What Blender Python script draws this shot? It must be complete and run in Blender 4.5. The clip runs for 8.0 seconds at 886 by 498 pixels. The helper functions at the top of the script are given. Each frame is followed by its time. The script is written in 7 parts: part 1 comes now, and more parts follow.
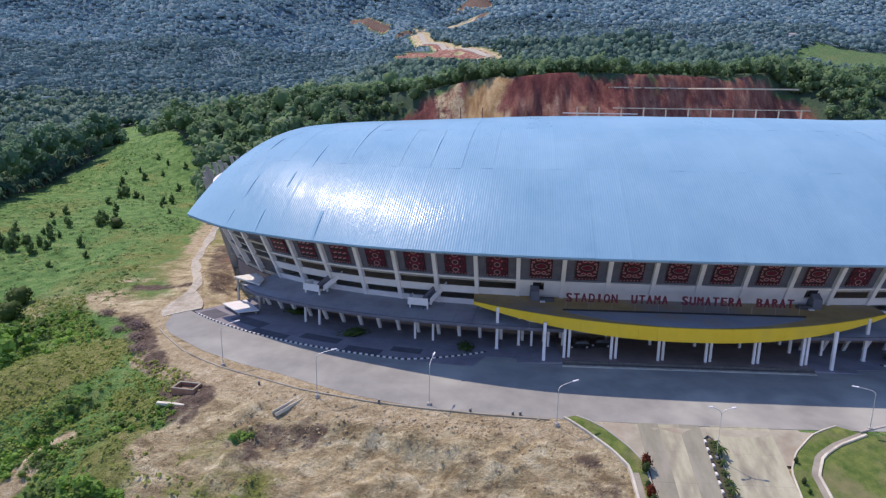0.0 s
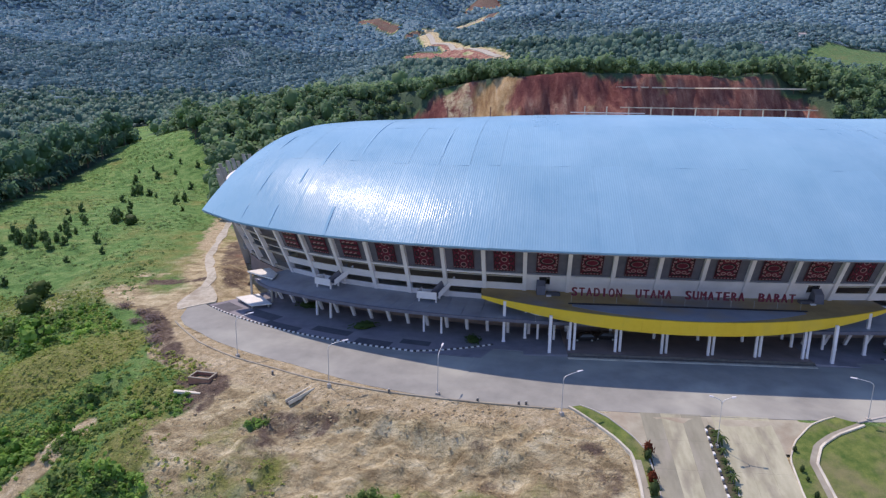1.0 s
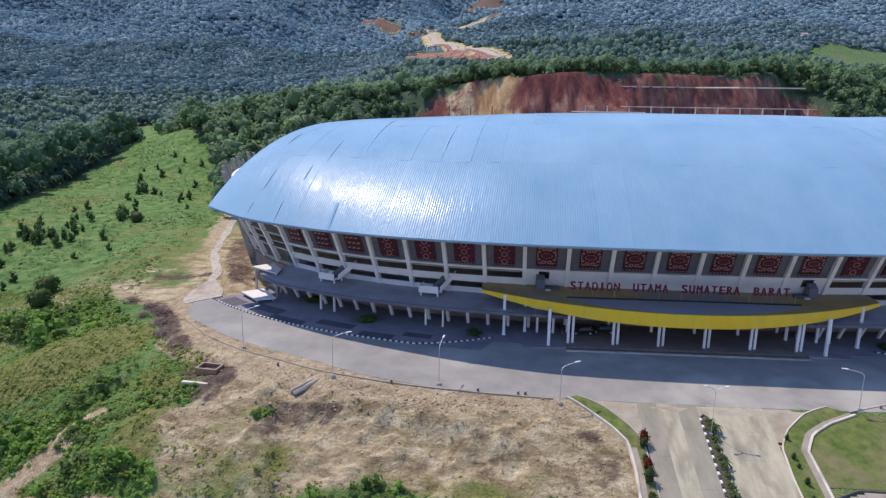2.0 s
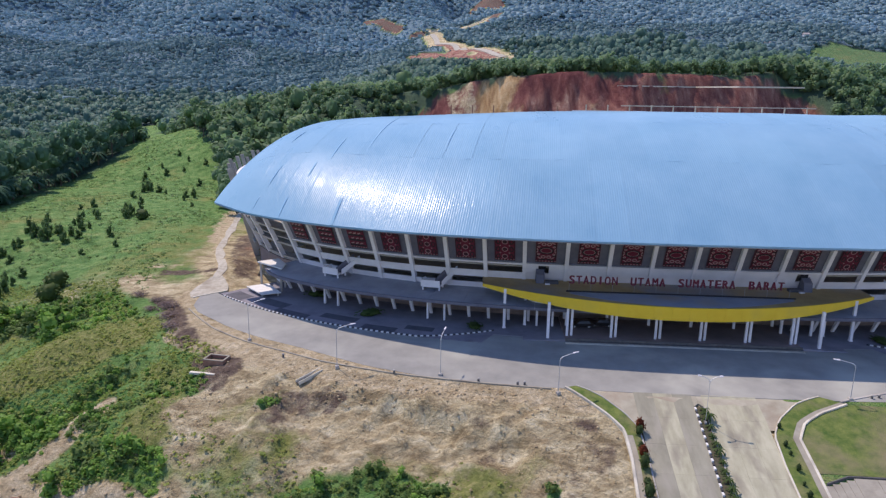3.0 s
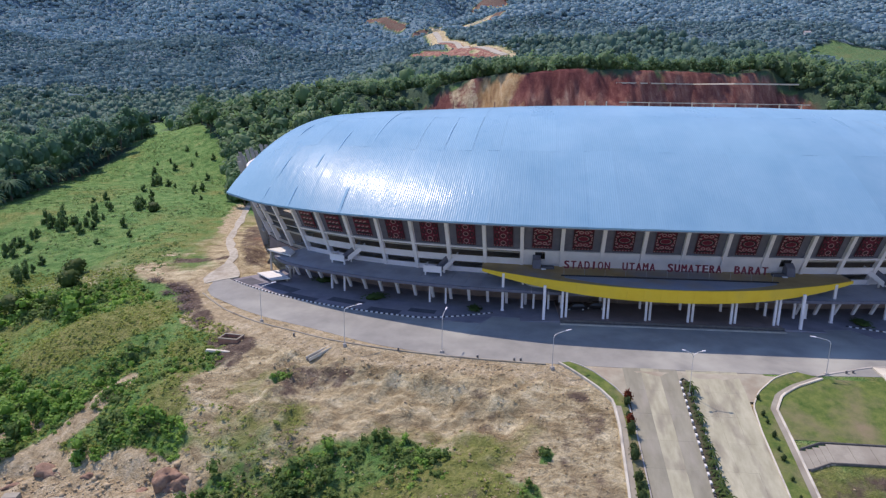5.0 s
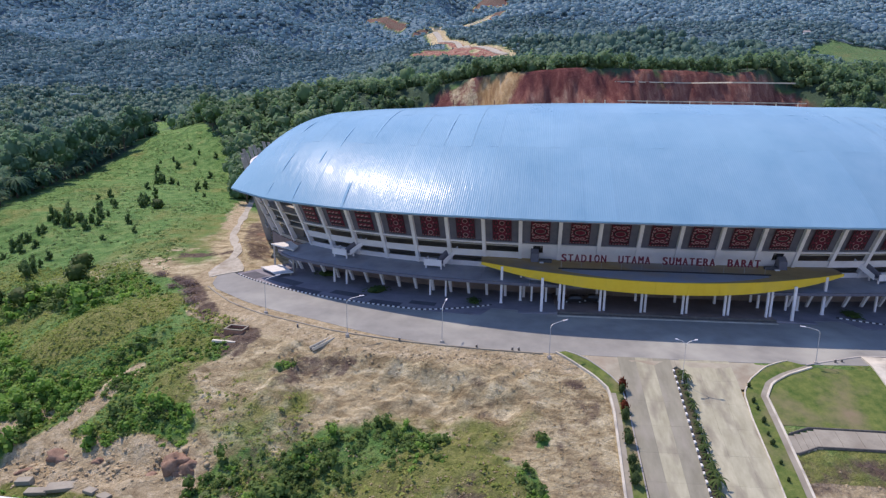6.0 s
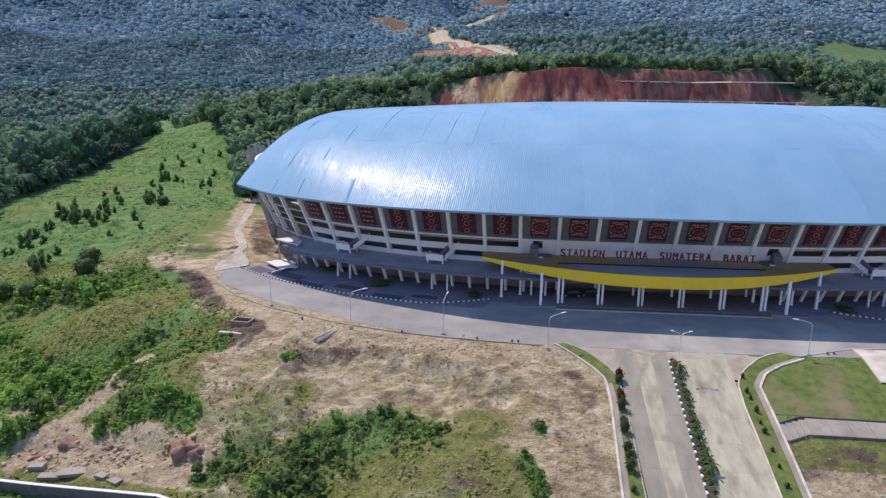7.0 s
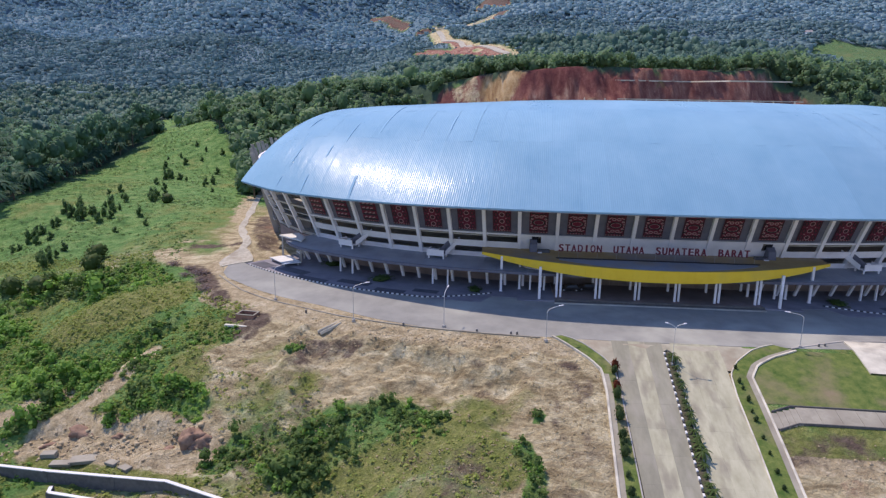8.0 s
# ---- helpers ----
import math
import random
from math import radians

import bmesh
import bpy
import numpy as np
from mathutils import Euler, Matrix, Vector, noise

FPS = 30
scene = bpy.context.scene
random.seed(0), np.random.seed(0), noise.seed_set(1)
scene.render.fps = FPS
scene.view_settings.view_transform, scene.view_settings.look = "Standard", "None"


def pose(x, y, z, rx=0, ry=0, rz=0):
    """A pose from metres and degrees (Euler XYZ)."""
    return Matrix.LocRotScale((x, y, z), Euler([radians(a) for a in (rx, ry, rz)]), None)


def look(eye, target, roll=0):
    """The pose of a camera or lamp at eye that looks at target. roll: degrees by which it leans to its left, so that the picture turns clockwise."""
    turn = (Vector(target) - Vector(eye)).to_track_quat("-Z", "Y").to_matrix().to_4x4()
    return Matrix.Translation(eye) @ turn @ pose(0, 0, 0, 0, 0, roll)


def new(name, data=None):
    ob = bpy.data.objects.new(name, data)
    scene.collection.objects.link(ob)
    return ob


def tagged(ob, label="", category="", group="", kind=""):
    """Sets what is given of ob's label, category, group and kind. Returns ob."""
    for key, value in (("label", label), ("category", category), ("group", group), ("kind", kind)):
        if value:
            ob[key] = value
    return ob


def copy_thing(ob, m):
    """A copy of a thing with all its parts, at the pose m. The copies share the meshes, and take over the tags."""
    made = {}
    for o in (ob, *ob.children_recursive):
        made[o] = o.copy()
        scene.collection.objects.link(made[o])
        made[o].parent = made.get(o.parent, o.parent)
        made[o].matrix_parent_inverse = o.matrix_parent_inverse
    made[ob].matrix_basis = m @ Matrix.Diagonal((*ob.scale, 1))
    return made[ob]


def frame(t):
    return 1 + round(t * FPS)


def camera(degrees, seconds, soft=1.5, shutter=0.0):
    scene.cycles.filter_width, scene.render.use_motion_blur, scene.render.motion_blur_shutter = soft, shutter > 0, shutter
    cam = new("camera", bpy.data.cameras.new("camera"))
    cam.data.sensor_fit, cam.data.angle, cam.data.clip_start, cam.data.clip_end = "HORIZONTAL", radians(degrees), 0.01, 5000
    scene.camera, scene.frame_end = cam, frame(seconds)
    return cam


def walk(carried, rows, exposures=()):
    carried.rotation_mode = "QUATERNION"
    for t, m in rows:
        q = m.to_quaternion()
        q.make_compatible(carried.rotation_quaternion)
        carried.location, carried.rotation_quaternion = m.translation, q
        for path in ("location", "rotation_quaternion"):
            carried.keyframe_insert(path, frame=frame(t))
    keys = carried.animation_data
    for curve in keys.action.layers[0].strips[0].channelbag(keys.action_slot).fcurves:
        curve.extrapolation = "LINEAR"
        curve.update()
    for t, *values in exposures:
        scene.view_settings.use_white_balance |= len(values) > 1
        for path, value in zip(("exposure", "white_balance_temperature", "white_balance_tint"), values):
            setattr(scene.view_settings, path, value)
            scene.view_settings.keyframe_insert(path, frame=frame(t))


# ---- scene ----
cam = camera(66.7, 8.0, soft=1.3)
PATH = [
    (0, (-35.737, -100.242, 45.531), (-35.84, -98.3, 45.064), 0.8),
    (0.5, (-35.72, -101.705, 45.463), (-35.833, -99.764, 44.997), 0.8),
    (1, (-35.613, -103.361, 45.306), (-35.74, -101.42, 44.839), 0.8),
    (1.5, (-35.461, -104.772, 45.164), (-35.592, -102.832, 44.697), 0.8),
    (3, (-35.017, -108.905, 44.581), (-35.156, -106.965, 44.115), 0.8),
    (3.5, (-34.87, -110.51, 44.445), (-35.012, -108.571, 43.977), 0.8),
    (4, (-34.632, -112.422, 44.272), (-34.777, -110.483, 43.804), 0.8),
    (4.5, (-34.428, -114.408, 44.106), (-34.574, -112.469, 43.636), 0.8),
    (6, (-33.95, -119.584, 43.422), (-34.097, -117.646, 42.951), 0.8),
    (6.5, (-33.807, -121.179, 43.246), (-33.956, -119.242, 42.774), 0.8),
    (7, (-33.679, -122.598, 43.098), (-33.831, -120.66, 42.626), 0.9),
    (7.5, (-33.515, -124.116, 43.002), (-33.668, -122.179, 42.529), 0.9),
    (8, (-33.344, -125.624, 42.887), (-33.499, -123.687, 42.414), 0.9),
]
walk(cam, [(t, look(eye, target, roll)) for t, eye, target, roll in PATH])

# ---- plan of the stadium and the lie of the land ----
SA, SB, SN, SY = 103.0, 84.0, 2.8, 105.0      # half length, half depth, roundness, centre of the oval


def oval(th):
    """A point of the facade line, th from 0 at the entrance axis, negative to the north."""
    s, c = np.sin(th), np.cos(th)
    return (SA * np.sign(s) * np.abs(s) ** (2 / SN), SY - SB * np.sign(c) * np.abs(c) ** (2 / SN))


def oval_table():
    th = np.linspace(-math.pi, math.pi, 4001)
    x, y = oval(th)
    arc = np.concatenate([[0], np.cumsum(np.hypot(np.diff(x), np.diff(y)))])
    arc -= np.interp(0, th, arc)
    return arc, x, y


ARC, OX, OY = oval_table()


def on_oval(arc, out=0.0):
    """The point at that length along the facade line from the axis, moved outwards."""
    x, y = np.interp(arc, ARC, OX), np.interp(arc, ARC, OY)
    dx, dy = np.interp(arc + 0.8, ARC, OX) - np.interp(arc - 0.8, ARC, OX), np.interp(arc + 0.8, ARC, OY) - np.interp(arc - 0.8, ARC, OY)
    l = np.hypot(dx, dy)
    return x + dy / l * out, y - dx / l * out


def smooth(a, b, v):
    t = np.clip((np.asarray(v, float) - a) / (b - a), 0, 1)
    return t * t * (3 - 2 * t)


def lumps(x, y, size, seed):
    """Smooth pseudo-random relief between -1 and 1."""
    v, a = 0.0, 0.0
    for k in range(5):
        u = 2.399 * k + seed
        f = (0.8 + 0.37 * k) / size
        v = v + np.sin(f * (x * math.cos(u) + y * math.sin(u)) + 1.7 * np.sin(0.6 * f * (y * math.cos(u) - x * math.sin(u)) + seed * k) + 5.1 * u) / (1 + 0.3 * k)
        a += 1 / (1 + 0.3 * k)
    return v / a * 1.5


def outside(x, y):
    """Distance from the facade line, positive outside the stadium."""
    x, y = np.asarray(x, float), np.asarray(y, float)
    px, py = OX[::10], OY[::10]
    d = np.full(x.shape, 1e9)
    for i in range(0, len(px)):
        d = np.minimum(d, (x - px[i]) ** 2 + (y - py[i]) ** 2)
    d = np.sqrt(d)
    rho = np.abs(x / SA) ** SN + np.abs((y - SY) / SB) ** SN
    return np.where(rho > 1, d, -d)


def cut_top(x):
    """Where the red cutting ends at its top."""
    x = np.asarray(x, float)
    share = np.interp(x, [-90, -84, -79, -69, -64.5, -58, -52, -46, -40, 50, 62, 76, 94, 103, 114, 120, 125, 130], [0.1, 0.52, 0.77, 0.84, 0.92, 1.04, 1.02, 1.07, 1.11, 1.09, 1.14, 1.14, 1.10, 1.02, 0.93, 0.76, 0.56, 0.16])
    return 198 + 6 * lumps(x, 0 * x, 22, 2.0) + 2.2 * lumps(x, 0 * x + 110.0, 5.5, 6.0) + 0.004 * (x - 20) ** 2 + 38 * share + 1.3 * lumps(x, 0 * x, 2.4, 3.0)


def land(x, y):
    """Height of the ground."""
    x, y = np.asarray(x, float), np.asarray(y, float)
    d = outside(x, y)
    k = 0.28 - 0.13 * smooth(0, 45, y) - 0.15 * smooth(45, 95, y)
    z = -0.9 * smooth(18, 31, d) * (1 - smooth(20, 60, y)) - k * np.clip(d - 32, 0, 45) - 0.45 * k * np.clip(d - 77, 0, 60)
    wild = smooth(32, 42, d) * (1 - smooth(-24, -17, x) * (1 - smooth(45, 60, x)) * (1 - smooth(-10, 10, y)))
    z = z + wild * (0.9 * lumps(x, y, 9, 1.3) + 0.35 * lumps(x, y, 3.1, 4.2)) * (1 - 0.6 * smooth(60, 110, y))
    z = z - 3.0 * smooth(52, 66, d) * (1 - smooth(-10, 30, y)) * (1 - smooth(-60, -40, x))
    gully = np.exp(-((y + 31 + 0.05 * (x + 96)) / 5.5) ** 2) * smooth(-122, -112, x) * (1 - smooth(-82, -76, x))
    z = z + gully * (1.5 * np.abs(lumps(x, y, 2.6, 2.9)) - 1.3 + 0.35 * lumps(x, y, 1.3, 5.3))
    brink = np.interp(x, [-70, -61, -56, -49, -40, -30, -24], [-9.6, -11.6, -12.0, -13.2, -15.4, -19.2, -22.5]) + 1.1 * lumps(x, y, 4.5, 8.1) + 0.5 * lumps(x, y, 1.8, 3.1)
    z = z - (2.2 + 0.9 * lumps(x, y, 6.0, 2.0)) * smooth(0.0, 3.2, brink - y) * smooth(-70, -61, x) * (1 - smooth(-33, -25, x)) * (1 - smooth(42, 60, d))
    rough = smooth(34, 37, d) * (1 - smooth(50, 60, d)) * smooth(-78, -70, x) * (1 - smooth(-30, -22, x)) * (y < 0)
    z = z + rough * (0.70 * np.abs(lumps(x - 0.6 * y, 0.5 * y, 1.5, 1.9)) + 0.35 * lumps(x, y, 1.1, 6.1)) + 0.22 * wild * (y < 0) * lumps(x, y, 1.3, 7.4)
    z = z + 3.4 * np.exp(-(((x + 113) * 0.9 - (y - 3) * 0.3) / 10.0) ** 2 - ((y - 3) / 8.0) ** 2) + 1.6 * np.exp(-((x + 86) / 6.0) ** 2 - ((y + 18) / 5.0) ** 2)
    z = z - 1.5 * np.exp(-((y + 6 - 1.05 * (x + 98) - 1.2 * lumps(x, y, 5, 2.2)) / 2.6) ** 2) * smooth(-116, -108, x) * (1 - smooth(-97, -92, x)) * (y < 4)
    z = z + 2.6 * np.exp(-((x + 98) ** 2) / 40 - (y - 48) ** 2 / 110)
    # hill with the red cutting behind the stadium
    front = 208 + 6 * lumps(x, 0 * y, 22, 2.0) + 2.2 * lumps(x, 0.5 * y, 5.5, 6.0) + 0.004 * (x - 20) ** 2
    front = front + 1.5 * np.abs(lumps(x + 0.35 * (y - 225), 0.2 * y, 3.2, 4.4)) + 0.8 * lumps(x - 0.2 * y, 0.5 * y, 1.9, 2.6)
    top = 52 + 2.5 * lumps(x, y, 30, 7.7) - 9 * smooth(-25, -75, x)
    wide = smooth(-330, -70, x) * (1 - 0.55 * smooth(110, 330, x))
    hill = np.clip((y - front + 8) / 38, 0, 1) * smooth(-110, -70, x) * (1 - smooth(105, 140, x)) + smooth(175, 275, y) * (1 - smooth(-110, -70, x) * (1 - smooth(105, 140, x)))
    back = 1 - smooth(270, 400, y)
    z = z + top * wide * hill * (0.35 + 0.65 * back)
    # mountains
    m1 = np.interp(y, [260, 450, 800, 1200, 1700, 2600, 5000], [0, 18, 66, 125, 235, 520, 1100])
    m2 = np.interp(y, [260, 600, 850, 1100, 1500, 2600, 5000], [0, 3, 26, 75, 190, 520, 1100])
    w = smooth(-400, -60, x)
    m = m1 * w + m2 * (1 - w)
    z = z + m * (1 + 0.20 * lumps(x, y, 170, 3.3) + 0.10 * lumps(x, y, 60, 9.1)) + smooth(250, 500, y) * 3.5 * lumps(x, y, 40, 5.5)
    return z

# ---- world, sun, exposure ----
SUN_TO = Vector((-9.0, 8.0, 19.5)).normalized()
world = bpy.data.worlds.new("sky")
scene.world = world
world.use_nodes = True
wn = world.node_tree.nodes
sky = wn.new("ShaderNodeTexSky")
sky.sky_type, sky.sun_disc = "NISHITA", False
sky.sun_elevation = math.asin(SUN_TO.z)
sky.sun_rotation = math.atan2(SUN_TO.x, SUN_TO.y)
sky.air_density, sky.dust_density, sky.ozone_density = 1.3, 0.15, 8.5
wn["Background"].inputs["Strength"].default_value = 0.145
world.node_tree.links.new(sky.outputs[0], wn["Background"].inputs["Color"])
sun = new("sun", bpy.data.lights.new("sun", "SUN"))
sun.data.energy, sun.data.angle, sun.data.color = 3.15, radians(0.6), (1.0, 0.945, 0.75)
sun.matrix_world = look((0, 0, 0), -SUN_TO)
scene.view_settings.exposure = 0.34
scene.view_settings.use_white_balance = True
scene.view_settings.white_balance_temperature, scene.view_settings.white_balance_tint = 6600, 30


# ---- mesh and part helpers ----
class Geo:
    """Vertices and faces of one mesh in the making."""

    def __init__(self):
        self.v, self.f, self.uv = [], [], []

    def face(self, pts):
        n = len(self.v)
        self.v += [tuple(p) for p in pts]
        self.f.append(tuple(range(n, n + len(pts))))

    def hexa(self, p):
        """Eight corners: four below, four above, each round the same way."""
        n = len(self.v)
        self.v += [tuple(q) for q in p]
        self.f += [tuple(n + i for i in q) for q in ((3, 2, 1, 0), (4, 5, 6, 7), (0, 1, 5, 4), (1, 2, 6, 5), (2, 3, 7, 6), (3, 0, 4, 7))]
        return self

    def box(self, x0, y0, z0, x1, y1, z1, bevel=0.0):
        b = bevel
        if not b:
            return self.hexa([(x0, y0, z0), (x1, y0, z0), (x1, y1, z0), (x0, y1, z0), (x0, y0, z1), (x1, y0, z1), (x1, y1, z1), (x0, y1, z1)])
        lo = [(x0, y0), (x1, y0), (x1, y1), (x0, y1)]
        hi = [(x0 + b, y0 + b), (x1 - b, y0 + b), (x1 - b, y1 - b), (x0 + b, y1 - b)]
        n = len(self.v)
        self.v += [(x, y, z0) for x, y in lo] + [(x, y, z1 - b) for x, y in lo] + [(x, y, z1) for x, y in hi]
        for k in (0, 4):
            self.f += [(n + k + i, n + k + (i + 1) % 4, n + k + 4 + (i + 1) % 4, n + k + 4 + i) for i in range(4)]
        self.f += [(n + 3, n + 2, n + 1, n), (n + 8, n + 9, n + 10, n + 11)]
        return self

    def tube(self, path, radii, sides=8):
        n = len(self.v)
        for i, p in enumerate(path):
            a, b = Vector(path[max(i - 1, 0)]), Vector(path[min(i + 1, len(path) - 1)])
            q = (b - a).to_track_quat("Z", "Y")
            r = radii[i] if hasattr(radii, "__len__") else radii
            for k in range(sides):
                w = q @ Vector((r * math.cos(2 * math.pi * k / sides), r * math.sin(2 * math.pi * k / sides), 0))
                self.v.append(tuple(Vector(p) + w))
        for i in range(len(path) - 1):
            for k in range(sides):
                a, b = n + i * sides + k, n + i * sides + (k + 1) % sides
                self.f.append((a, b, b + sides, a + sides))
        self.f.append(tuple(n + k for k in reversed(range(sides))))
        self.f.append(tuple(n + (len(path) - 1) * sides + k for k in range(sides)))
        return self

    def add(self, other, m):
        n = len(self.v)
        self.v += [tuple(m @ Vector(p)) for p in other.v]
        self.f += [tuple(i + n for i in q) for q in other.f]
        return self

    def mesh(self, name, material, soft=False):
        me = bpy.data.meshes.new(name)
        me.from_pydata(self.v, [], self.f)
        me.materials.append(material)
        if soft:
            me.polygons.foreach_set("use_smooth", [True] * len(me.polygons))
        me.update()
        return me


def part(name, geo, material, parent=None, label="", soft=False):
    """One mesh object; its vertices stand in the world, wherever the parent's origin is."""
    me = geo if isinstance(geo, bpy.types.Mesh) else geo.mesh(name, material, soft)
    ob = new(name, me)
    if parent:
        ob.parent = parent
        if not parent.parent:
            ob.matrix_parent_inverse = Matrix.Translation(-Vector(parent.location))
    if label:
        tagged(ob, label)
    return ob


def thing(name, at, label, category, group="", kind=""):
    ob = new(name)
    ob.location = at
    return tagged(ob, label, category, group, kind)


def numpy_mesh(name, v, faces, material, soft=False):
    """A large mesh from arrays; faces all have the same number of corners."""
    me = bpy.data.meshes.new(name)
    k = faces.shape[1]
    me.vertices.add(len(v))
    me.vertices.foreach_set("co", np.ascontiguousarray(v, np.float32).ravel())
    me.loops.add(faces.size)
    me.loops.foreach_set("vertex_index", np.ascontiguousarray(faces, np.int32).ravel())
    me.polygons.add(len(faces))
    me.polygons.foreach_set("loop_start", np.arange(0, faces.size, k, dtype=np.int32))
    me.polygons.foreach_set("loop_total", np.full(len(faces), k, np.int32))
    if soft:
        me.polygons.foreach_set("use_smooth", np.ones(len(faces), bool))
    me.materials.append(material)
    me.update(calc_edges=True)
    me.validate()
    return me


# ---- materials ----
def material(name, c1, c2, scale=1.0, rough=0.8, bump=0.3, fine=0.0, metal=0.0, spec=0.4, per="none", vary=0.0, stain=None, stain_scale=0.1, stain_amount=0.5, stretch=None):
    """Two colours mixed by noise at two scales, with stains, bump, and a shade of its own for each piece."""
    m = bpy.data.materials.new(name)
    m.use_nodes = True
    n, l = m.node_tree.nodes, m.node_tree.links
    b = n["Principled BSDF"]
    co = n.new("ShaderNodeTexCoord")
    place = co.outputs["Object"]
    if stretch:
        mp = n.new("ShaderNodeMapping")
        mp.inputs["Scale"].default_value = stretch
        l.new(place, mp.inputs["Vector"])
        place = mp.outputs["Vector"]
    t1 = n.new("ShaderNodeTexNoise")
    t1.inputs["Scale"].default_value, t1.inputs["Detail"].default_value, t1.inputs["Roughness"].default_value = scale, 8, 0.65
    l.new(place, t1.inputs["Vector"])
    ramp = n.new("ShaderNodeValToRGB")
    ramp.color_ramp.elements[0].position, ramp.color_ramp.elements[1].position = 0.32, 0.68
    ramp.color_ramp.elements[0].color, ramp.color_ramp.elements[1].color = (*c1, 1), (*c2, 1)
    l.new(t1.outputs["Fac"], ramp.inputs["Fac"])
    out = ramp.outputs["Color"]
    if stain:
        t2 = n.new("ShaderNodeTexNoise")
        t2.inputs["Scale"].default_value, t2.inputs["Detail"].default_value = stain_scale, 5
        l.new(place, t2.inputs["Vector"])
        mr = n.new("ShaderNodeMapRange")
        mr.inputs["From Min"].default_value, mr.inputs["From Max"].default_value, mr.inputs["To Max"].default_value = 0.5, 0.68, stain_amount
        l.new(t2.outputs["Fac"], mr.inputs["Value"])
        mix = n.new("ShaderNodeMix")
        mix.data_type = "RGBA"
        l.new(mr.outputs["Result"], mix.inputs["Factor"])
        l.new(out, mix.inputs["A"])
        mix.inputs["B"].default_value = (*stain, 1)
        out = mix.outputs["Result"]
    if per != "none":
        if per == "object":
            src = n.new("ShaderNodeObjectInfo").outputs["Random"]
        else:
            src = n.new("ShaderNodeNewGeometry").outputs["Random Per Island"]
        mr = n.new("ShaderNodeMapRange")
        mr.inputs["To Min"].default_value, mr.inputs["To Max"].default_value = 1 - vary, 1 + vary
        l.new(src, mr.inputs["Value"])
        hs = n.new("ShaderNodeHueSaturation")
        l.new(mr.outputs["Result"], hs.inputs["Value"])
        l.new(out, hs.inputs["Color"])
        out = hs.outputs["Color"]
    l.new(out, b.inputs["Base Color"])
    b.inputs["Roughness"].default_value, b.inputs["Metallic"].default_value = rough, metal
    b.inputs["Specular IOR Level"].default_value = spec
    if bump:
        t3 = n.new("ShaderNodeTexNoise")
        t3.inputs["Scale"].default_value, t3.inputs["Detail"].default_value = fine or scale * 4, 6
        l.new(co.outputs["Object"], t3.inputs["Vector"])
        bp = n.new("ShaderNodeBump")
        bp.inputs["Strength"].default_value, bp.inputs["Distance"].default_value = bump, 0.1
        l.new(t3.outputs["Fac"], bp.inputs["Height"])
        l.new(bp.outputs["Normal"], b.inputs["Normal"])
    return m


# lilac cast in this white imitates violet shade on the facade
WHITE = material("white_painted_concrete", (0.75, 0.735, 0.77), (0.85, 0.835, 0.86), 0.5, 0.75, 0.15, stain=(0.50, 0.50, 0.51), stain_scale=0.25, stain_amount=0.5)
GREY_WALL = material("grey_rendered_wall", (0.12, 0.125, 0.165), (0.17, 0.175, 0.215), 0.6, 0.8, 0.15)
CONCRETE = material("bare_concrete", (0.33, 0.31, 0.28), (0.46, 0.44, 0.40), 0.4, 0.85, 0.3, stain=(0.2, 0.19, 0.18), stain_scale=0.15)
# dark tone stands for the shade inside the openings
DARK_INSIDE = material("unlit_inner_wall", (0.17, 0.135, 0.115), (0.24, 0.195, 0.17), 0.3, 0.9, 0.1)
ARCADE_WALL = material("rust_brown_wall", (0.20, 0.150, 0.135), (0.29, 0.215, 0.19), 0.3, 0.85, 0.1)
DECK_GREY = material("grey_deck_sheeting", (0.28, 0.30, 0.34), (0.36, 0.38, 0.42), 0.3, 0.7, 0.15, stain=(0.2, 0.2, 0.22), stain_scale=0.12)
YELLOW = material("yellow_fascia_paint", (0.80, 0.53, 0.03), (0.88, 0.63, 0.05), 0.3, 0.55, 0.1, stain=(0.6, 0.4, 0.06), stain_scale=0.3, stain_amount=0.4)
CANOPY_TOP = material("weathered_canopy_top", (0.35, 0.235, 0.10), (0.48, 0.345, 0.16), 0.25, 0.8, 0.2, stain=(0.26, 0.27, 0.30), stain_scale=0.06, stain_amount=0.9)
CANOPY_GREY = material("grey_canopy_membrane", (0.24, 0.28, 0.34), (0.32, 0.36, 0.42), 0.3, 0.7, 0.15, stain=(0.36, 0.28, 0.18), stain_scale=0.15, stain_amount=0.6)
RED = material("red_sign_paint", (0.125, 0.008, 0.030), (0.17, 0.012, 0.040), 0.8, 0.5, 0.05)
BATIK_RED = material("dark_red_panel", (0.115, 0.012, 0.030), (0.175, 0.020, 0.044), 0.8, 0.6, 0.05)
BATIK_BLACK = material("black_panel_motif", (0.015, 0.014, 0.016), (0.03, 0.025, 0.03), 0.8, 0.6, 0.05)
BATIK_PALE = material("pale_panel_motif", (0.33, 0.215, 0.215), (0.44, 0.31, 0.305), 0.8, 0.6, 0.05)
ASPHALT = material("worn_asphalt", (0.218, 0.221, 0.207), (0.288, 0.289, 0.267), 0.25, 0.88, 0.3, 6.0, stain=(0.39, 0.395, 0.35), stain_scale=0.06, stain_amount=0.8)
# violet tint paints the colour of the roof's shade into the paving
PLAZA = material("plaza_asphalt", (0.175, 0.165, 0.190), (0.255, 0.240, 0.265), 0.3, 0.88, 0.25, 6.0, stain=(0.27, 0.27, 0.27), stain_scale=0.07)
PLAZA_DARK = material("dark_paving_patch", (0.075, 0.075, 0.09), (0.11, 0.11, 0.125), 0.5, 0.88, 0.25, 6.0)
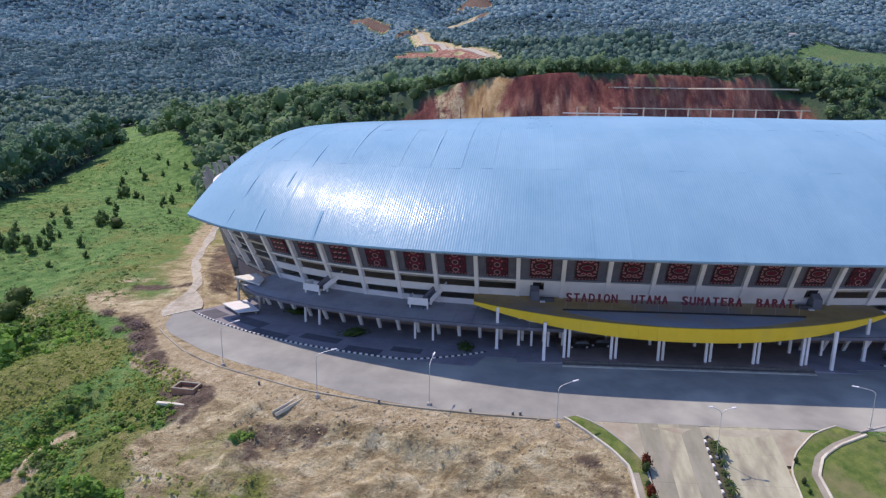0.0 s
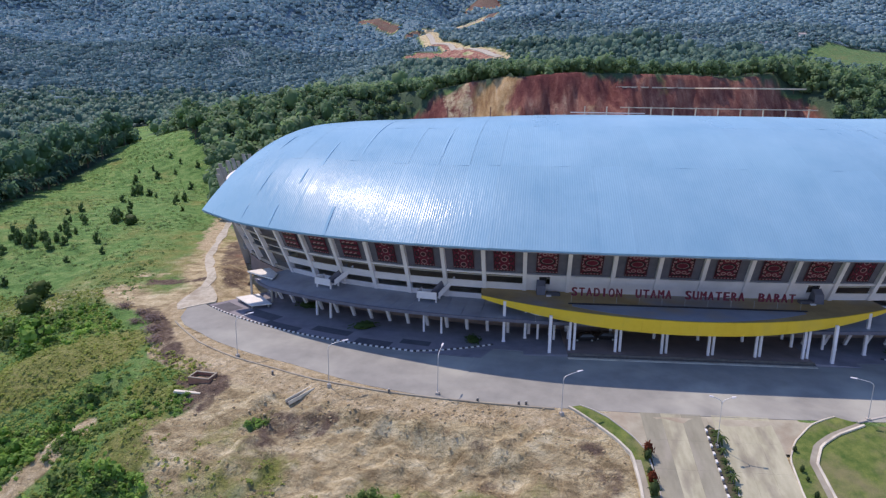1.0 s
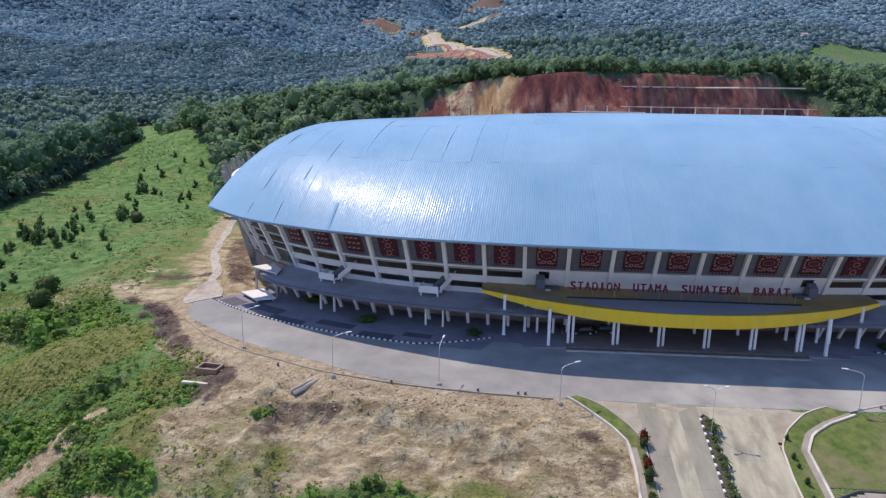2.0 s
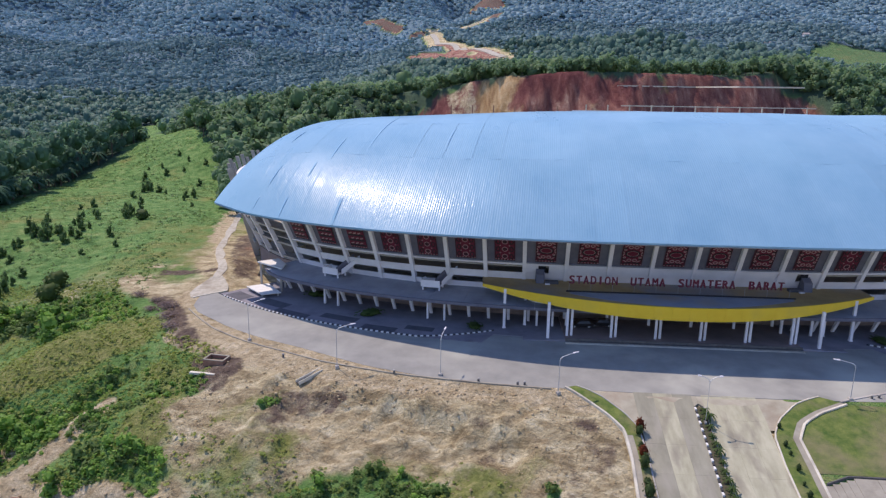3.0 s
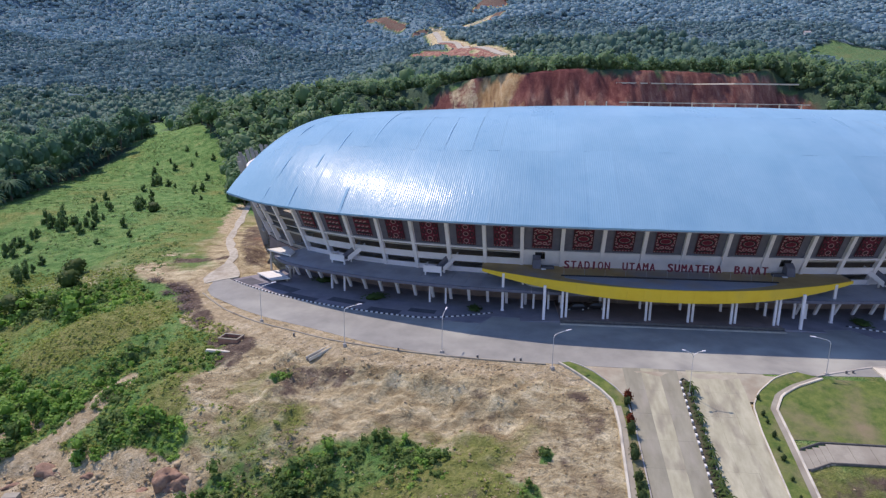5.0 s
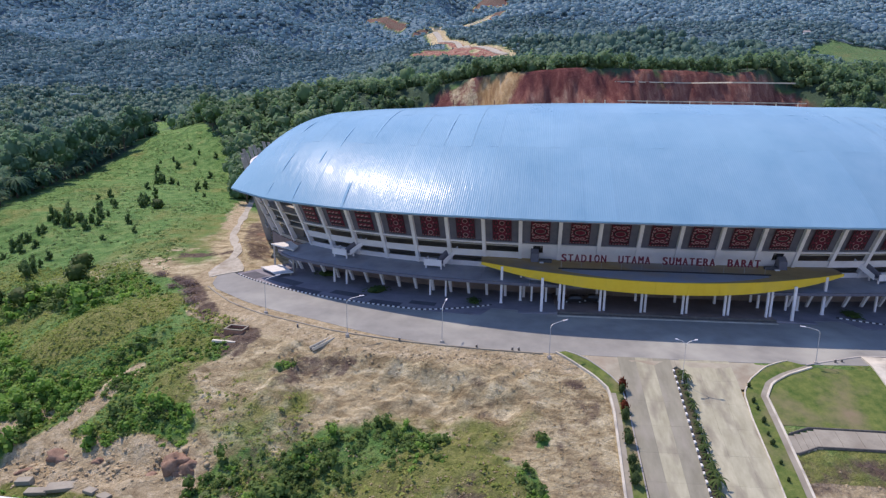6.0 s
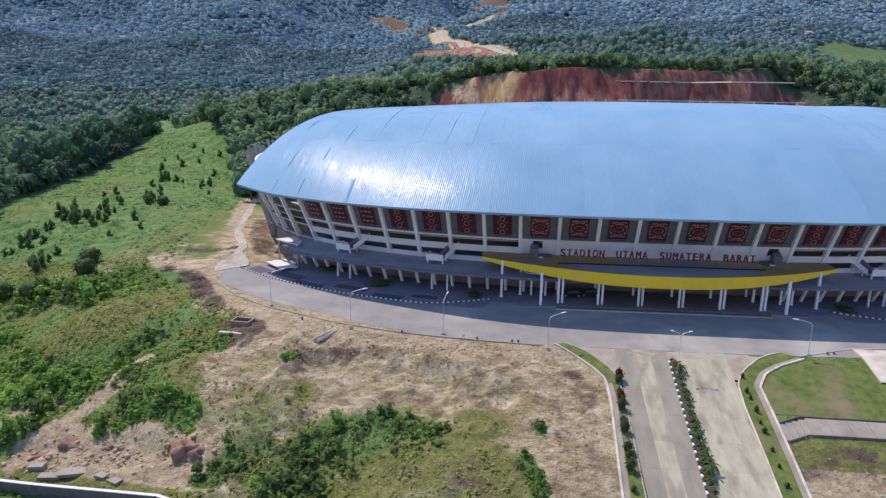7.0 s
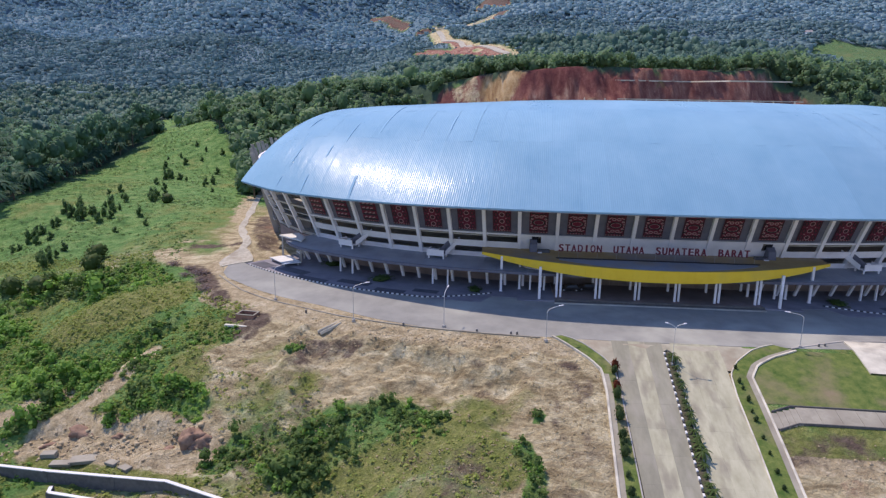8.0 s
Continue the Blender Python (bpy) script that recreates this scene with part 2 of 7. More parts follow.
SLAB = material("concrete_road_slab", (0.335, 0.318, 0.215), (0.475, 0.455, 0.325), 0.7, 0.88, 0.25, 5.0, per="object", vary=0.06, stain=(0.22, 0.195, 0.15), stain_scale=0.5, stain_amount=0.7, stretch=(1.0, 0.22, 1.0))
SLAB_DARK = material("dirty_road_slab", (0.215, 0.205, 0.150), (0.305, 0.292, 0.218), 0.6, 0.88, 0.25, 5.0, per="object", vary=0.06, stain=(0.37, 0.34, 0.28), stain_scale=0.4, stain_amount=0.5, stretch=(1.0, 0.22, 1.0))
PALE_PATH = material("pale_path_concrete", (0.51, 0.475, 0.385), (0.68, 0.64, 0.53), 0.5, 0.85, 0.2, stain=(0.34, 0.31, 0.26), stain_scale=0.35, stain_amount=0.7)
DUSTY = material("dusty_apron", (0.31, 0.282, 0.205), (0.45, 0.415, 0.318), 0.35, 0.92, 0.3, 4.0, stain=(0.27, 0.195, 0.135), stain_scale=0.16, stain_amount=0.8)
TRACK = material("packed_pale_dirt", (0.33, 0.305, 0.245), (0.52, 0.485, 0.400), 0.9, 0.95, 0.7, 3.0, stain=(0.27, 0.23, 0.17), stain_scale=0.22, stain_amount=0.7)
DIRTY_PATH = material("dirty_path_concrete", (0.28, 0.255, 0.20), (0.39, 0.36, 0.285), 0.6, 0.88, 0.3, stain=(0.20, 0.17, 0.13), stain_scale=0.3, stain_amount=0.7)
LAMP_GREY = material("dull_lamp_pole", (0.38, 0.39, 0.40), (0.48, 0.49, 0.50), 2.0, 0.6, 0.05)
KERB_WHITE = material("white_kerb_paint", (0.62, 0.62, 0.60), (0.75, 0.75, 0.73), 1.2, 0.7, 0.1)
KERB_BLACK = material("black_kerb_paint", (0.03, 0.03, 0.035), (0.06, 0.06, 0.065), 1.2, 0.7, 0.1)
LAWN = material("mown_grass", (0.045, 0.100, 0.014), (0.170, 0.205, 0.050), 0.7, 0.95, 1.0, 5.0, stain=(0.24, 0.19, 0.115), stain_scale=0.11, stain_amount=0.95)
BED_SOIL = material("dark_bed_soil", (0.055, 0.050, 0.030), (0.115, 0.100, 0.060), 1.5, 0.95, 0.6, stain=(0.05, 0.085, 0.022), stain_scale=0.9, stain_amount=0.8)
STEEL = material("galvanised_pole", (0.5, 0.51, 0.52), (0.62, 0.63, 0.64), 2.0, 0.5, 0.05, metal=0.2)
STONE = material("dark_stone_wall", (0.09, 0.085, 0.08), (0.16, 0.15, 0.14), 1.2, 0.9, 0.5)
RED_ROCK = material("red_clay_rock", (0.17, 0.098, 0.068), (0.36, 0.235, 0.160), 0.9, 0.95, 0.8)
RUBBLE = material("pale_rubble", (0.27, 0.205, 0.120), (0.50, 0.405, 0.260), 0.8, 0.95, 0.4)
BRICK = material("raw_brick", (0.25, 0.12, 0.08), (0.36, 0.20, 0.14), 1.5, 0.9, 0.3)
BARK = material("bark", (0.10, 0.075, 0.05), (0.18, 0.14, 0.10), 3.0, 0.9, 0.5)
GLASS = material("dark_tinted_glazing", (0.02, 0.02, 0.025), (0.035, 0.035, 0.04), 0.5, 0.15, 0.0, spec=0.5)
BRONZE = material("bronze_tinted_glazing", (0.17, 0.125, 0.105), (0.23, 0.175, 0.15), 0.5, 0.3, 0.0, spec=0.4)
CAR_PAINT = material("black_car_paint", (0.015, 0.015, 0.018), (0.02, 0.02, 0.024), 0.5, 0.25, 0.0, spec=0.5)
RUBBER = material("tyre_rubber", (0.015, 0.015, 0.015), (0.025, 0.025, 0.025), 4, 0.9, 0.1)
TILE_ROOF = material("rusty_house_roof", (0.35, 0.30, 0.27), (0.5, 0.45, 0.42), 0.5, 0.8, 0.1)


def leaves(name, dark, light, spec=0.2, haze_sheen=0.0, own=0.26, thin=0.5, drift=1.0, grain=0.09):
    """Foliage: each leaf or clump has a shade of its own."""
    m = bpy.data.materials.new(name)
    m.use_nodes = True
    n, l = m.node_tree.nodes, m.node_tree.links
    b = n["Principled BSDF"]
    geo = n.new("ShaderNodeNewGeometry")
    noi = n.new("ShaderNodeTexNoise")
    noi.inputs["Scale"].default_value, noi.inputs["Detail"].default_value = grain, 7
    l.new(geo.outputs["Position"], noi.inputs["Vector"])
    wide = n.new("ShaderNodeMapRange")
    wide.clamp = False
    wide.inputs["From Min"].default_value, wide.inputs["From Max"].default_value = 0.3, 0.7
    wide.inputs["To Min"].default_value, wide.inputs["To Max"].default_value = 0.5 - 0.2 * drift, 0.5 + 0.2 * drift
    l.new(noi.outputs["Fac"], wide.inputs["Value"])
    add = n.new("ShaderNodeMath")
    add.operation = "MULTIPLY_ADD"
    l.new(geo.outputs["Random Per Island"], add.inputs[0])
    add.inputs[1].default_value = own
    sub = n.new("ShaderNodeMath")
    sub.operation = "SUBTRACT"
    l.new(wide.outputs["Result"], sub.inputs[0])
    sub.inputs[1].default_value = 0.05 + own / 2
    l.new(sub.outputs[0], add.inputs[2])
    ramp = n.new("ShaderNodeValToRGB")
    ramp.color_ramp.elements[0].position, ramp.color_ramp.elements[1].position = 0.15, 0.75
    ramp.color_ramp.elements[0].color, ramp.color_ramp.elements[1].color = (*dark, 1), (*light, 1)
    l.new(add.outputs[0], ramp.inputs["Fac"])
    l.new(ramp.outputs["Color"], b.inputs["Base Color"])
    b.inputs["Roughness"].default_value = 0.6
    b.inputs["Specular IOR Level"].default_value = spec
    # bluish sheen lifts the leaves in place of haze in the air
    b.inputs["Sheen Weight"].default_value, b.inputs["Sheen Roughness"].default_value = haze_sheen, 0.6
    b.inputs["Sheen Tint"].default_value = (0.75, 0.88, 1.0, 1)
    through_leaf = n.new("ShaderNodeBsdfTranslucent")
    l.new(ramp.outputs["Color"], through_leaf.inputs["Color"])
    both = n.new("ShaderNodeMixShader")
    both.inputs["Fac"].default_value = thin
    l.new(b.outputs["BSDF"], both.inputs[1])
    l.new(through_leaf.outputs["BSDF"], both.inputs[2])
    l.new(both.outputs["Shader"], n["Material Output"].inputs["Surface"])
    return m


FOREST = leaves("forest_leaves", (0.085, 0.170, 0.078), (0.235, 0.375, 0.165), 0.2, 0.12)
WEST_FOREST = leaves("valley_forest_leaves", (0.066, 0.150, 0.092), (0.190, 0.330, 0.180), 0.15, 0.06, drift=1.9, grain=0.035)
# distance haze put into the leaf colour: bluer at mid range, paler beyond
MID_FOREST_HAZED = leaves("hazed_hill_leaves", (0.060, 0.132, 0.105), (0.145, 0.262, 0.195), 0.15, 0.05, 0.22, 0.35, drift=1.9, grain=0.035)
FAR_FOREST_HAZED = leaves("hazed_mountain_leaves", (0.180, 0.305, 0.325), (0.310, 0.455, 0.462), 0.15, 0.1, 0.24, 0.5, drift=1.9, grain=0.035)
TOP_FOREST_HAZED = leaves("hazed_upper_leaves", (0.300, 0.450, 0.510), (0.425, 0.595, 0.645), 0.15, 0.1, 0.18, 0.5, drift=1.9, grain=0.035)
PALM = leaves("palm_fronds", (0.036, 0.100, 0.064), (0.120, 0.225, 0.125), 0.10, 0.0)
BUSH = leaves("bush_leaves", (0.080, 0.205, 0.036), (0.34, 0.56, 0.115), own=0.34)
MEADOW = leaves("meadow_blades", (0.050, 0.125, 0.032), (0.23, 0.35, 0.100))
DULL_BUSH = leaves("olive_scrub_leaves", (0.060, 0.125, 0.032), (0.235, 0.345, 0.100), own=0.34)
SHRUB = leaves("meadow_shrub_leaves", (0.070, 0.140, 0.046), (0.165, 0.265, 0.090))
DARK_BUSH = leaves("dark_shrub_leaves", (0.05, 0.10, 0.028), (0.12, 0.18, 0.05))
TUFT = leaves("grass_tufts", (0.16, 0.235, 0.045), (0.42, 0.47, 0.13))
TWIG = leaves("dead_brush", (0.15, 0.11, 0.105), (0.36, 0.28, 0.25))
DRY_TUFT = leaves("dry_grass_tufts", (0.36, 0.28, 0.16), (0.62, 0.52, 0.34))
VERGE_LEAF = leaves("verge_shrub_leaves", (0.030, 0.062, 0.022), (0.080, 0.125, 0.042))
RED_LEAF = leaves("red_shrub_leaves", (0.10, 0.02, 0.01), (0.20, 0.05, 0.02))


def roof_material():
    m = material("blue_roof_sheeting", (0.184, 0.364, 0.500), (0.248, 0.434, 0.566), 0.07, 0.4, 0.0, metal=0.0, spec=0.075, per="object", vary=0.03, stain=(0.25, 0.45, 0.58), stain_scale=0.045, stain_amount=0.45)
    n, l = m.node_tree.nodes, m.node_tree.links
    b = n["Principled BSDF"]
    co = n.new("ShaderNodeTexCoord")
    mp = n.new("ShaderNodeMapping")
    mp.inputs["Scale"].default_value = (1.0, 0.35, 0.35)
    l.new(co.outputs["Object"], mp.inputs["Vector"])

    def noisy(scale, detail, rough=0.6):
        t = n.new("ShaderNodeTexNoise")
        t.inputs["Scale"].default_value, t.inputs["Detail"].default_value, t.inputs["Roughness"].default_value = scale, detail, rough
        l.new(mp.outputs["Vector"], t.inputs["Vector"])
        return t.outputs["Fac"]

    def spread_to(fac, lo, hi, a=0.35, c=0.65):
        r = n.new("ShaderNodeMapRange")
        r.inputs["From Min"].default_value, r.inputs["From Max"].default_value = a, c
        r.inputs["To Min"].default_value, r.inputs["To Max"].default_value = lo, hi
        l.new(fac, r.inputs["Value"])
        return r.outputs["Result"]
    bp = n.new("ShaderNodeBump")
    bp.inputs["Strength"].default_value, bp.inputs["Distance"].default_value = 0.55, 0.16
    l.new(noisy(0.6, 5), bp.inputs["Height"])
    l.new(bp.outputs["Normal"], b.inputs["Normal"])
    l.new(bp.outputs["Normal"], b.inputs["Coat Normal"])
    l.new(spread_to(noisy(0.11, 6), 0.27, 0.38), b.inputs["Roughness"])
    l.new(spread_to(noisy(0.16, 7, 0.7), 0.010, 0.095, 0.42, 0.62), b.inputs["Coat Weight"])
    b.inputs["Coat Roughness"].default_value = 0.14
    return m


ROOF = roof_material()


def ground_material():
    """Straw, grass, red earth and pale dirt, mixed by the zones of the plan and by noise."""
    m = bpy.data.materials.new("open_ground")
    m.use_nodes = True
    n, l = m.node_tree.nodes, m.node_tree.links
    b = n["Principled BSDF"]
    geo = n.new("ShaderNodeNewGeometry")

    steep = n.new("ShaderNodeMapping")
    steep.inputs["Scale"].default_value = (1.0, 0.4, 0.22)
    l.new(geo.outputs["Position"], steep.inputs["Vector"])

    def noisy(scale, detail=8, rough=0.65, swirl=0.0, place=None):
        t = n.new("ShaderNodeTexNoise")
        t.inputs["Scale"].default_value, t.inputs["Detail"].default_value, t.inputs["Roughness"].default_value = scale, detail, rough
        t.inputs["Distortion"].default_value = swirl
        l.new(place or geo.outputs["Position"], t.inputs["Vector"])
        return t.outputs["Fac"]

    def ramp(fac, stops):
        r = n.new("ShaderNodeValToRGB")
        while len(r.color_ramp.elements) < len(stops):
            r.color_ramp.elements.new(0.5)
        for e, (p, c) in zip(r.color_ramp.elements, stops):
            e.position, e.color = p, (*c, 1)
        l.new(fac, r.inputs["Fac"])
        return r.outputs["Color"]

    def blend(fac, a, c):
        x = n.new("ShaderNodeMix")
        x.data_type = "RGBA"
        l.new(fac, x.inputs["Factor"])
        l.new(a, x.inputs["A"])
        l.new(c, x.inputs["B"])
        return x.outputs["Result"]

    def edge(mask, scale, hard=0.16):
        """The mask with its border broken up by noise."""
        a = n.new("ShaderNodeMath")
        a.operation = "ADD"
        l.new(mask, a.inputs[0])
        l.new(noisy(scale, 9, 0.7), a.inputs[1])
        r = n.new("ShaderNodeMapRange")
        r.interpolation_type = "SMOOTHSTEP"
        r.inputs["From Min"].default_value, r.inputs["From Max"].default_value = 1.0 - hard, 1.0 + hard
        l.new(a.outputs[0], r.inputs["Value"])
        return r.outputs["Result"]

    def value(v):
        o = n.new("ShaderNodeValue")
        o.outputs[0].default_value = v
        return o.outputs[0]

    zone = n.new("ShaderNodeVertexColor")
    zone.layer_name = "zone"
    sep = n.new("ShaderNodeSeparateColor")
    l.new(zone.outputs["Color"], sep.inputs["Color"])
    cover = n.new("ShaderNodeVertexColor")
    cover.layer_name = "cover"
    other = n.new("ShaderNodeSeparateColor")
    l.new(cover.outputs["Color"], other.inputs["Color"])
    wash = n.new("ShaderNodeMapping")
    wash.inputs["Scale"].default_value = (0.55, 1.15, 1.0)
    wash.inputs["Rotation"].default_value = (0, 0, 0.5)
    l.new(geo.outputs["Position"], wash.inputs["Vector"])
    straw = ramp(noisy(0.36, 11, 0.70, 0.4, wash.outputs["Vector"]), [(0.36, (0.27, 0.207, 0.115)), (0.45, (0.455, 0.362, 0.208)), (0.54, (0.64, 0.535, 0.325)), (0.65, (0.84, 0.745, 0.50))])
    grass = ramp(noisy(0.22, 9, 0.7), [(0.32, (0.062, 0.150, 0.037)), (0.45, (0.118, 0.256, 0.065)), (0.56, (0.190, 0.335, 0.098)), (0.68, (0.310, 0.375, 0.132))])
    dry = ramp(noisy(0.55, 9, 0.75), [(0.3, (0.115, 0.150, 0.034)), (0.5, (0.255, 0.280, 0.080)), (0.7, (0.43, 0.400, 0.165))])
    soil = ramp(noisy(0.6, 9, 0.75), [(0.3, (0.085, 0.058, 0.045)), (0.5, (0.165, 0.118, 0.090)), (0.7, (0.30, 0.235, 0.180))])
    grass = blend(edge(value(0.40), 0.045, 0.10), grass, dry)
    straw = blend(edge(value(0.34), 0.085, 0.12), straw, ramp(noisy(0.5, 8, 0.7), [(0.3, (0.17, 0.122, 0.080)), (0.7, (0.36, 0.28, 0.185))]))
    red = ramp(noisy(0.22, 10, 0.72, 0.5, steep.outputs["Vector"]), [(0.30, (0.145, 0.048, 0.042)), (0.45, (0.26, 0.098, 0.078)), (0.58, (0.40, 0.195, 0.145)), (0.72, (0.64, 0.44, 0.31))])
    dark_red = ramp(noisy(0.3, 10, 0.72, 0.3, steep.outputs["Vector"]), [(0.30, (0.105, 0.030, 0.034)), (0.5, (0.19, 0.062, 0.058)), (0.7, (0.33, 0.145, 0.115))])
    red = blend(edge(other.outputs["Blue"], 0.16), red, dark_red)
    ochre = ramp(noisy(0.2, 9, 0.65, 0.6, steep.outputs["Vector"]), [(0.30, (0.24, 0.12, 0.07)), (0.45, (0.48, 0.30, 0.14)), (0.58, (0.62, 0.44, 0.24)), (0.72, (0.66, 0.55, 0.40))])
    more = n.new("ShaderNodeMath")
    more.operation = "SUBTRACT"
    l.new(sep.outputs["Green"], more.inputs[0])
    more.inputs[1].default_value = 1.0
    red = blend(edge(more.outputs[0], 0.15), red, ochre)
    pale = ramp(noisy(0.5, 11, 0.75), [(0.32, (0.35, 0.262, 0.150)), (0.50, (0.58, 0.468, 0.290)), (0.68, (0.79, 0.680, 0.475))])
    c = blend(edge(sep.outputs["Red"], 0.10), straw, grass)
    c = blend(edge(other.outputs["Green"], 0.16), c, dry)
    c = blend(edge(sep.outputs["Green"], 0.12), c, red)
    c = blend(edge(sep.outputs["Blue"], 0.2, 0.1), c, pale)
    c = blend(edge(other.outputs["Red"], 0.28, 0.14), c, soil)
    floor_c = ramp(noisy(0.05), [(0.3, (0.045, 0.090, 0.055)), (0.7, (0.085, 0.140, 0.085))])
    # blue ground tone of the far woods, with haze painted into it
    haze_floor_c = ramp(noisy(0.03, 10, 0.7), [(0.35, (0.120, 0.205, 0.245)), (0.65, (0.185, 0.280, 0.325))])
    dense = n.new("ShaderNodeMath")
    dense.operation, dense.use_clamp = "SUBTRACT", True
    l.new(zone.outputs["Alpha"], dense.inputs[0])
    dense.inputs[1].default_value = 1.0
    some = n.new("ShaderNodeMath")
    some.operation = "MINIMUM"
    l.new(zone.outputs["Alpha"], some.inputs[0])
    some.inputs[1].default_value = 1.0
    c = blend(some.outputs[0], c, blend(dense.outputs[0], floor_c, haze_floor_c))
    clod = n.new("ShaderNodeTexVoronoi")
    clod.inputs["Scale"].default_value, clod.inputs["Detail"].default_value, clod.inputs["Roughness"].default_value = 0.85, 3.0, 0.7
    stir = n.new("ShaderNodeVectorMath")
    stir.operation = "MULTIPLY_ADD"
    blur = n.new("ShaderNodeTexNoise")
    blur.inputs["Scale"].default_value, blur.inputs["Detail"].default_value = 0.8, 6
    l.new(geo.outputs["Position"], blur.inputs["Vector"])
    l.new(blur.outputs["Color"], stir.inputs[0])
    stir.inputs[1].default_value = (2.2, 2.2, 2.2)
    l.new(geo.outputs["Position"], stir.inputs[2])
    l.new(stir.outputs["Vector"], clod.inputs["Vector"])
    clump = n.new("ShaderNodeMapRange")
    clump.inputs["From Min"].default_value, clump.inputs["From Max"].default_value = 0.15, 0.75
    clump.inputs["To Min"].default_value, clump.inputs["To Max"].default_value = 1.55, 0.92
    l.new(clod.outputs["Distance"], clump.inputs["Value"])
    lumpy = n.new("ShaderNodeHueSaturation")
    l.new(clump.outputs["Result"], lumpy.inputs["Value"])
    l.new(c, lumpy.inputs["Color"])
    c = lumpy.outputs["Color"]
    grain = n.new("ShaderNodeMapRange")
    grain.inputs["From Min"].default_value, grain.inputs["From Max"].default_value = 0.30, 0.70
    grain.inputs["To Min"].default_value, grain.inputs["To Max"].default_value = 0.68, 1.34
    l.new(noisy(1.9, 12, 0.82), grain.inputs["Value"])
    shade = n.new("ShaderNodeHueSaturation")
    l.new(grain.outputs["Result"], shade.inputs["Value"])
    l.new(c, shade.inputs["Color"])
    l.new(shade.outputs["Color"], b.inputs["Base Color"])
    b.inputs["Roughness"].default_value, b.inputs["Specular IOR Level"].default_value = 0.95, 0.2
    bp = n.new("ShaderNodeBump")
    bp.inputs["Strength"].default_value, bp.inputs["Distance"].default_value = 1.0, 0.8
    height = n.new("ShaderNodeMath")
    height.operation = "MULTIPLY_ADD"
    l.new(clod.outputs["Distance"], height.inputs[0])
    height.inputs[1].default_value = -0.35
    l.new(noisy(0.9, 12, 0.8, 0.2, wash.outputs["Vector"]), height.inputs[2])
    l.new(height.outputs[0], bp.inputs["Height"])
    l.new(bp.outputs["Normal"], b.inputs["Normal"])
    return m


GROUND = ground_material()


# ---- the ground ----
def spaced(stops):
    """Grid lines: (from, to, step) runs put end to end."""
    out = []
    for a, b, s in stops:
        out.append(np.arange(a, b, s))
    return np.unique(np.concatenate(out + [[stops[-1][1]]]))


def between(v, a, b, soft=1.0):
    return smooth(a - soft, a + soft, v) * (1 - smooth(b - soft, b + soft, v))


def near_line(x, y, pts, half):
    """1 along a line of points, falling to 0 at half its width."""
    best = np.full(np.shape(x), 1e9)
    for (ax, ay), (bx, by) in zip(pts[:-1], pts[1:]):
        dx, dy = bx - ax, by - ay
        t = np.clip(((x - ax) * dx + (y - ay) * dy) / (dx * dx + dy * dy), 0, 1)
        best = np.minimum(best, np.hypot(x - ax - t * dx, y - ay - t * dy))
    return 1 - smooth(0.55 * half, 1.25 * half, best)


def meadow_left(y):
    return np.interp(y, [20, 60, 83, 114, 160, 200, 230, 257, 300, 420, 570], [-190, -197, -202, -212, -224, -231, -230, -233, -252, -335, -398])


def meadow_right(y):
    return np.interp(y, [100, 130, 203, 245, 300, 420, 570], [-115, -130, -163, -190, -228, -300, -365])


def wooded(x, y):
    """1 where forest stands."""
    west = (x < meadow_left(y)) & (y > 15)
    north = (x > meadow_right(y)) & (y > 112) & (outside(x, y) > 24)
    cut = (x > -92) & (x < 130) & (y > 100) & (y < cut_top(x) + 2.0)
    open_valley = (x > meadow_left(y)) & (x < meadow_right(y)) & (y < 570)
    return (west | north | (y > 330)) & ~cut & ~open_valley


HILL_ROAD = [(-25, 754), (-36, 777), (-64, 868), (-105, 1080), (-142, 1167), (-147, 1207), (-158, 1247), (-172, 1340)]
UPPER_ROAD = [(-174, 1408), (-145, 1424), (-120, 1415), (-87, 1356), (-60, 1348)]
YARD = [(-165, 1000), (-120, 850), (-84, 805), (-40, 758)]


def yard(x, y):
    """1 on the bare yard beside the hill road."""
    a = np.maximum(near_line(x, y, YARD, 13.0), near_line(x, y, [(-140, 1140), (-105, 1065), (-66, 870), (-40, 785)], 12.0))
    return np.maximum(a, near_line(x, y, [(-144, 1030), (-110, 930), (-80, 840)], 17.0))


def bare_slope(x, y):
    """1 on the bare red patches of the mountain side."""
    a = np.maximum(near_line(x, y, [(-90, 1870), (-40, 1835)], 26.0), near_line(x, y, [(-46, 1332), (-33, 1362)], 11.0))
    a = np.maximum(a, near_line(x, y, [(-210, 1388), (-196, 1397)], 10.0))
    return np.maximum(a, near_line(x, y, [(-345, 1560), (-313, 1528), (-279, 1478), (-248, 1435)], 11.0))


def clearing(x, y, wide=5.0):
    """1 where the woods are cleared: the hill roads, the yard and the bare patches."""
    a = np.maximum(near_line(x, y, HILL_ROAD, wide), near_line(x, y, UPPER_ROAD, 0.7 * wide))
    return np.maximum(a, np.maximum(yard(x, y), bare_slope(x, y)))


def field(x, y):
    return near_line(x, y, [(505, 985), (680, 1010)], 62.0)


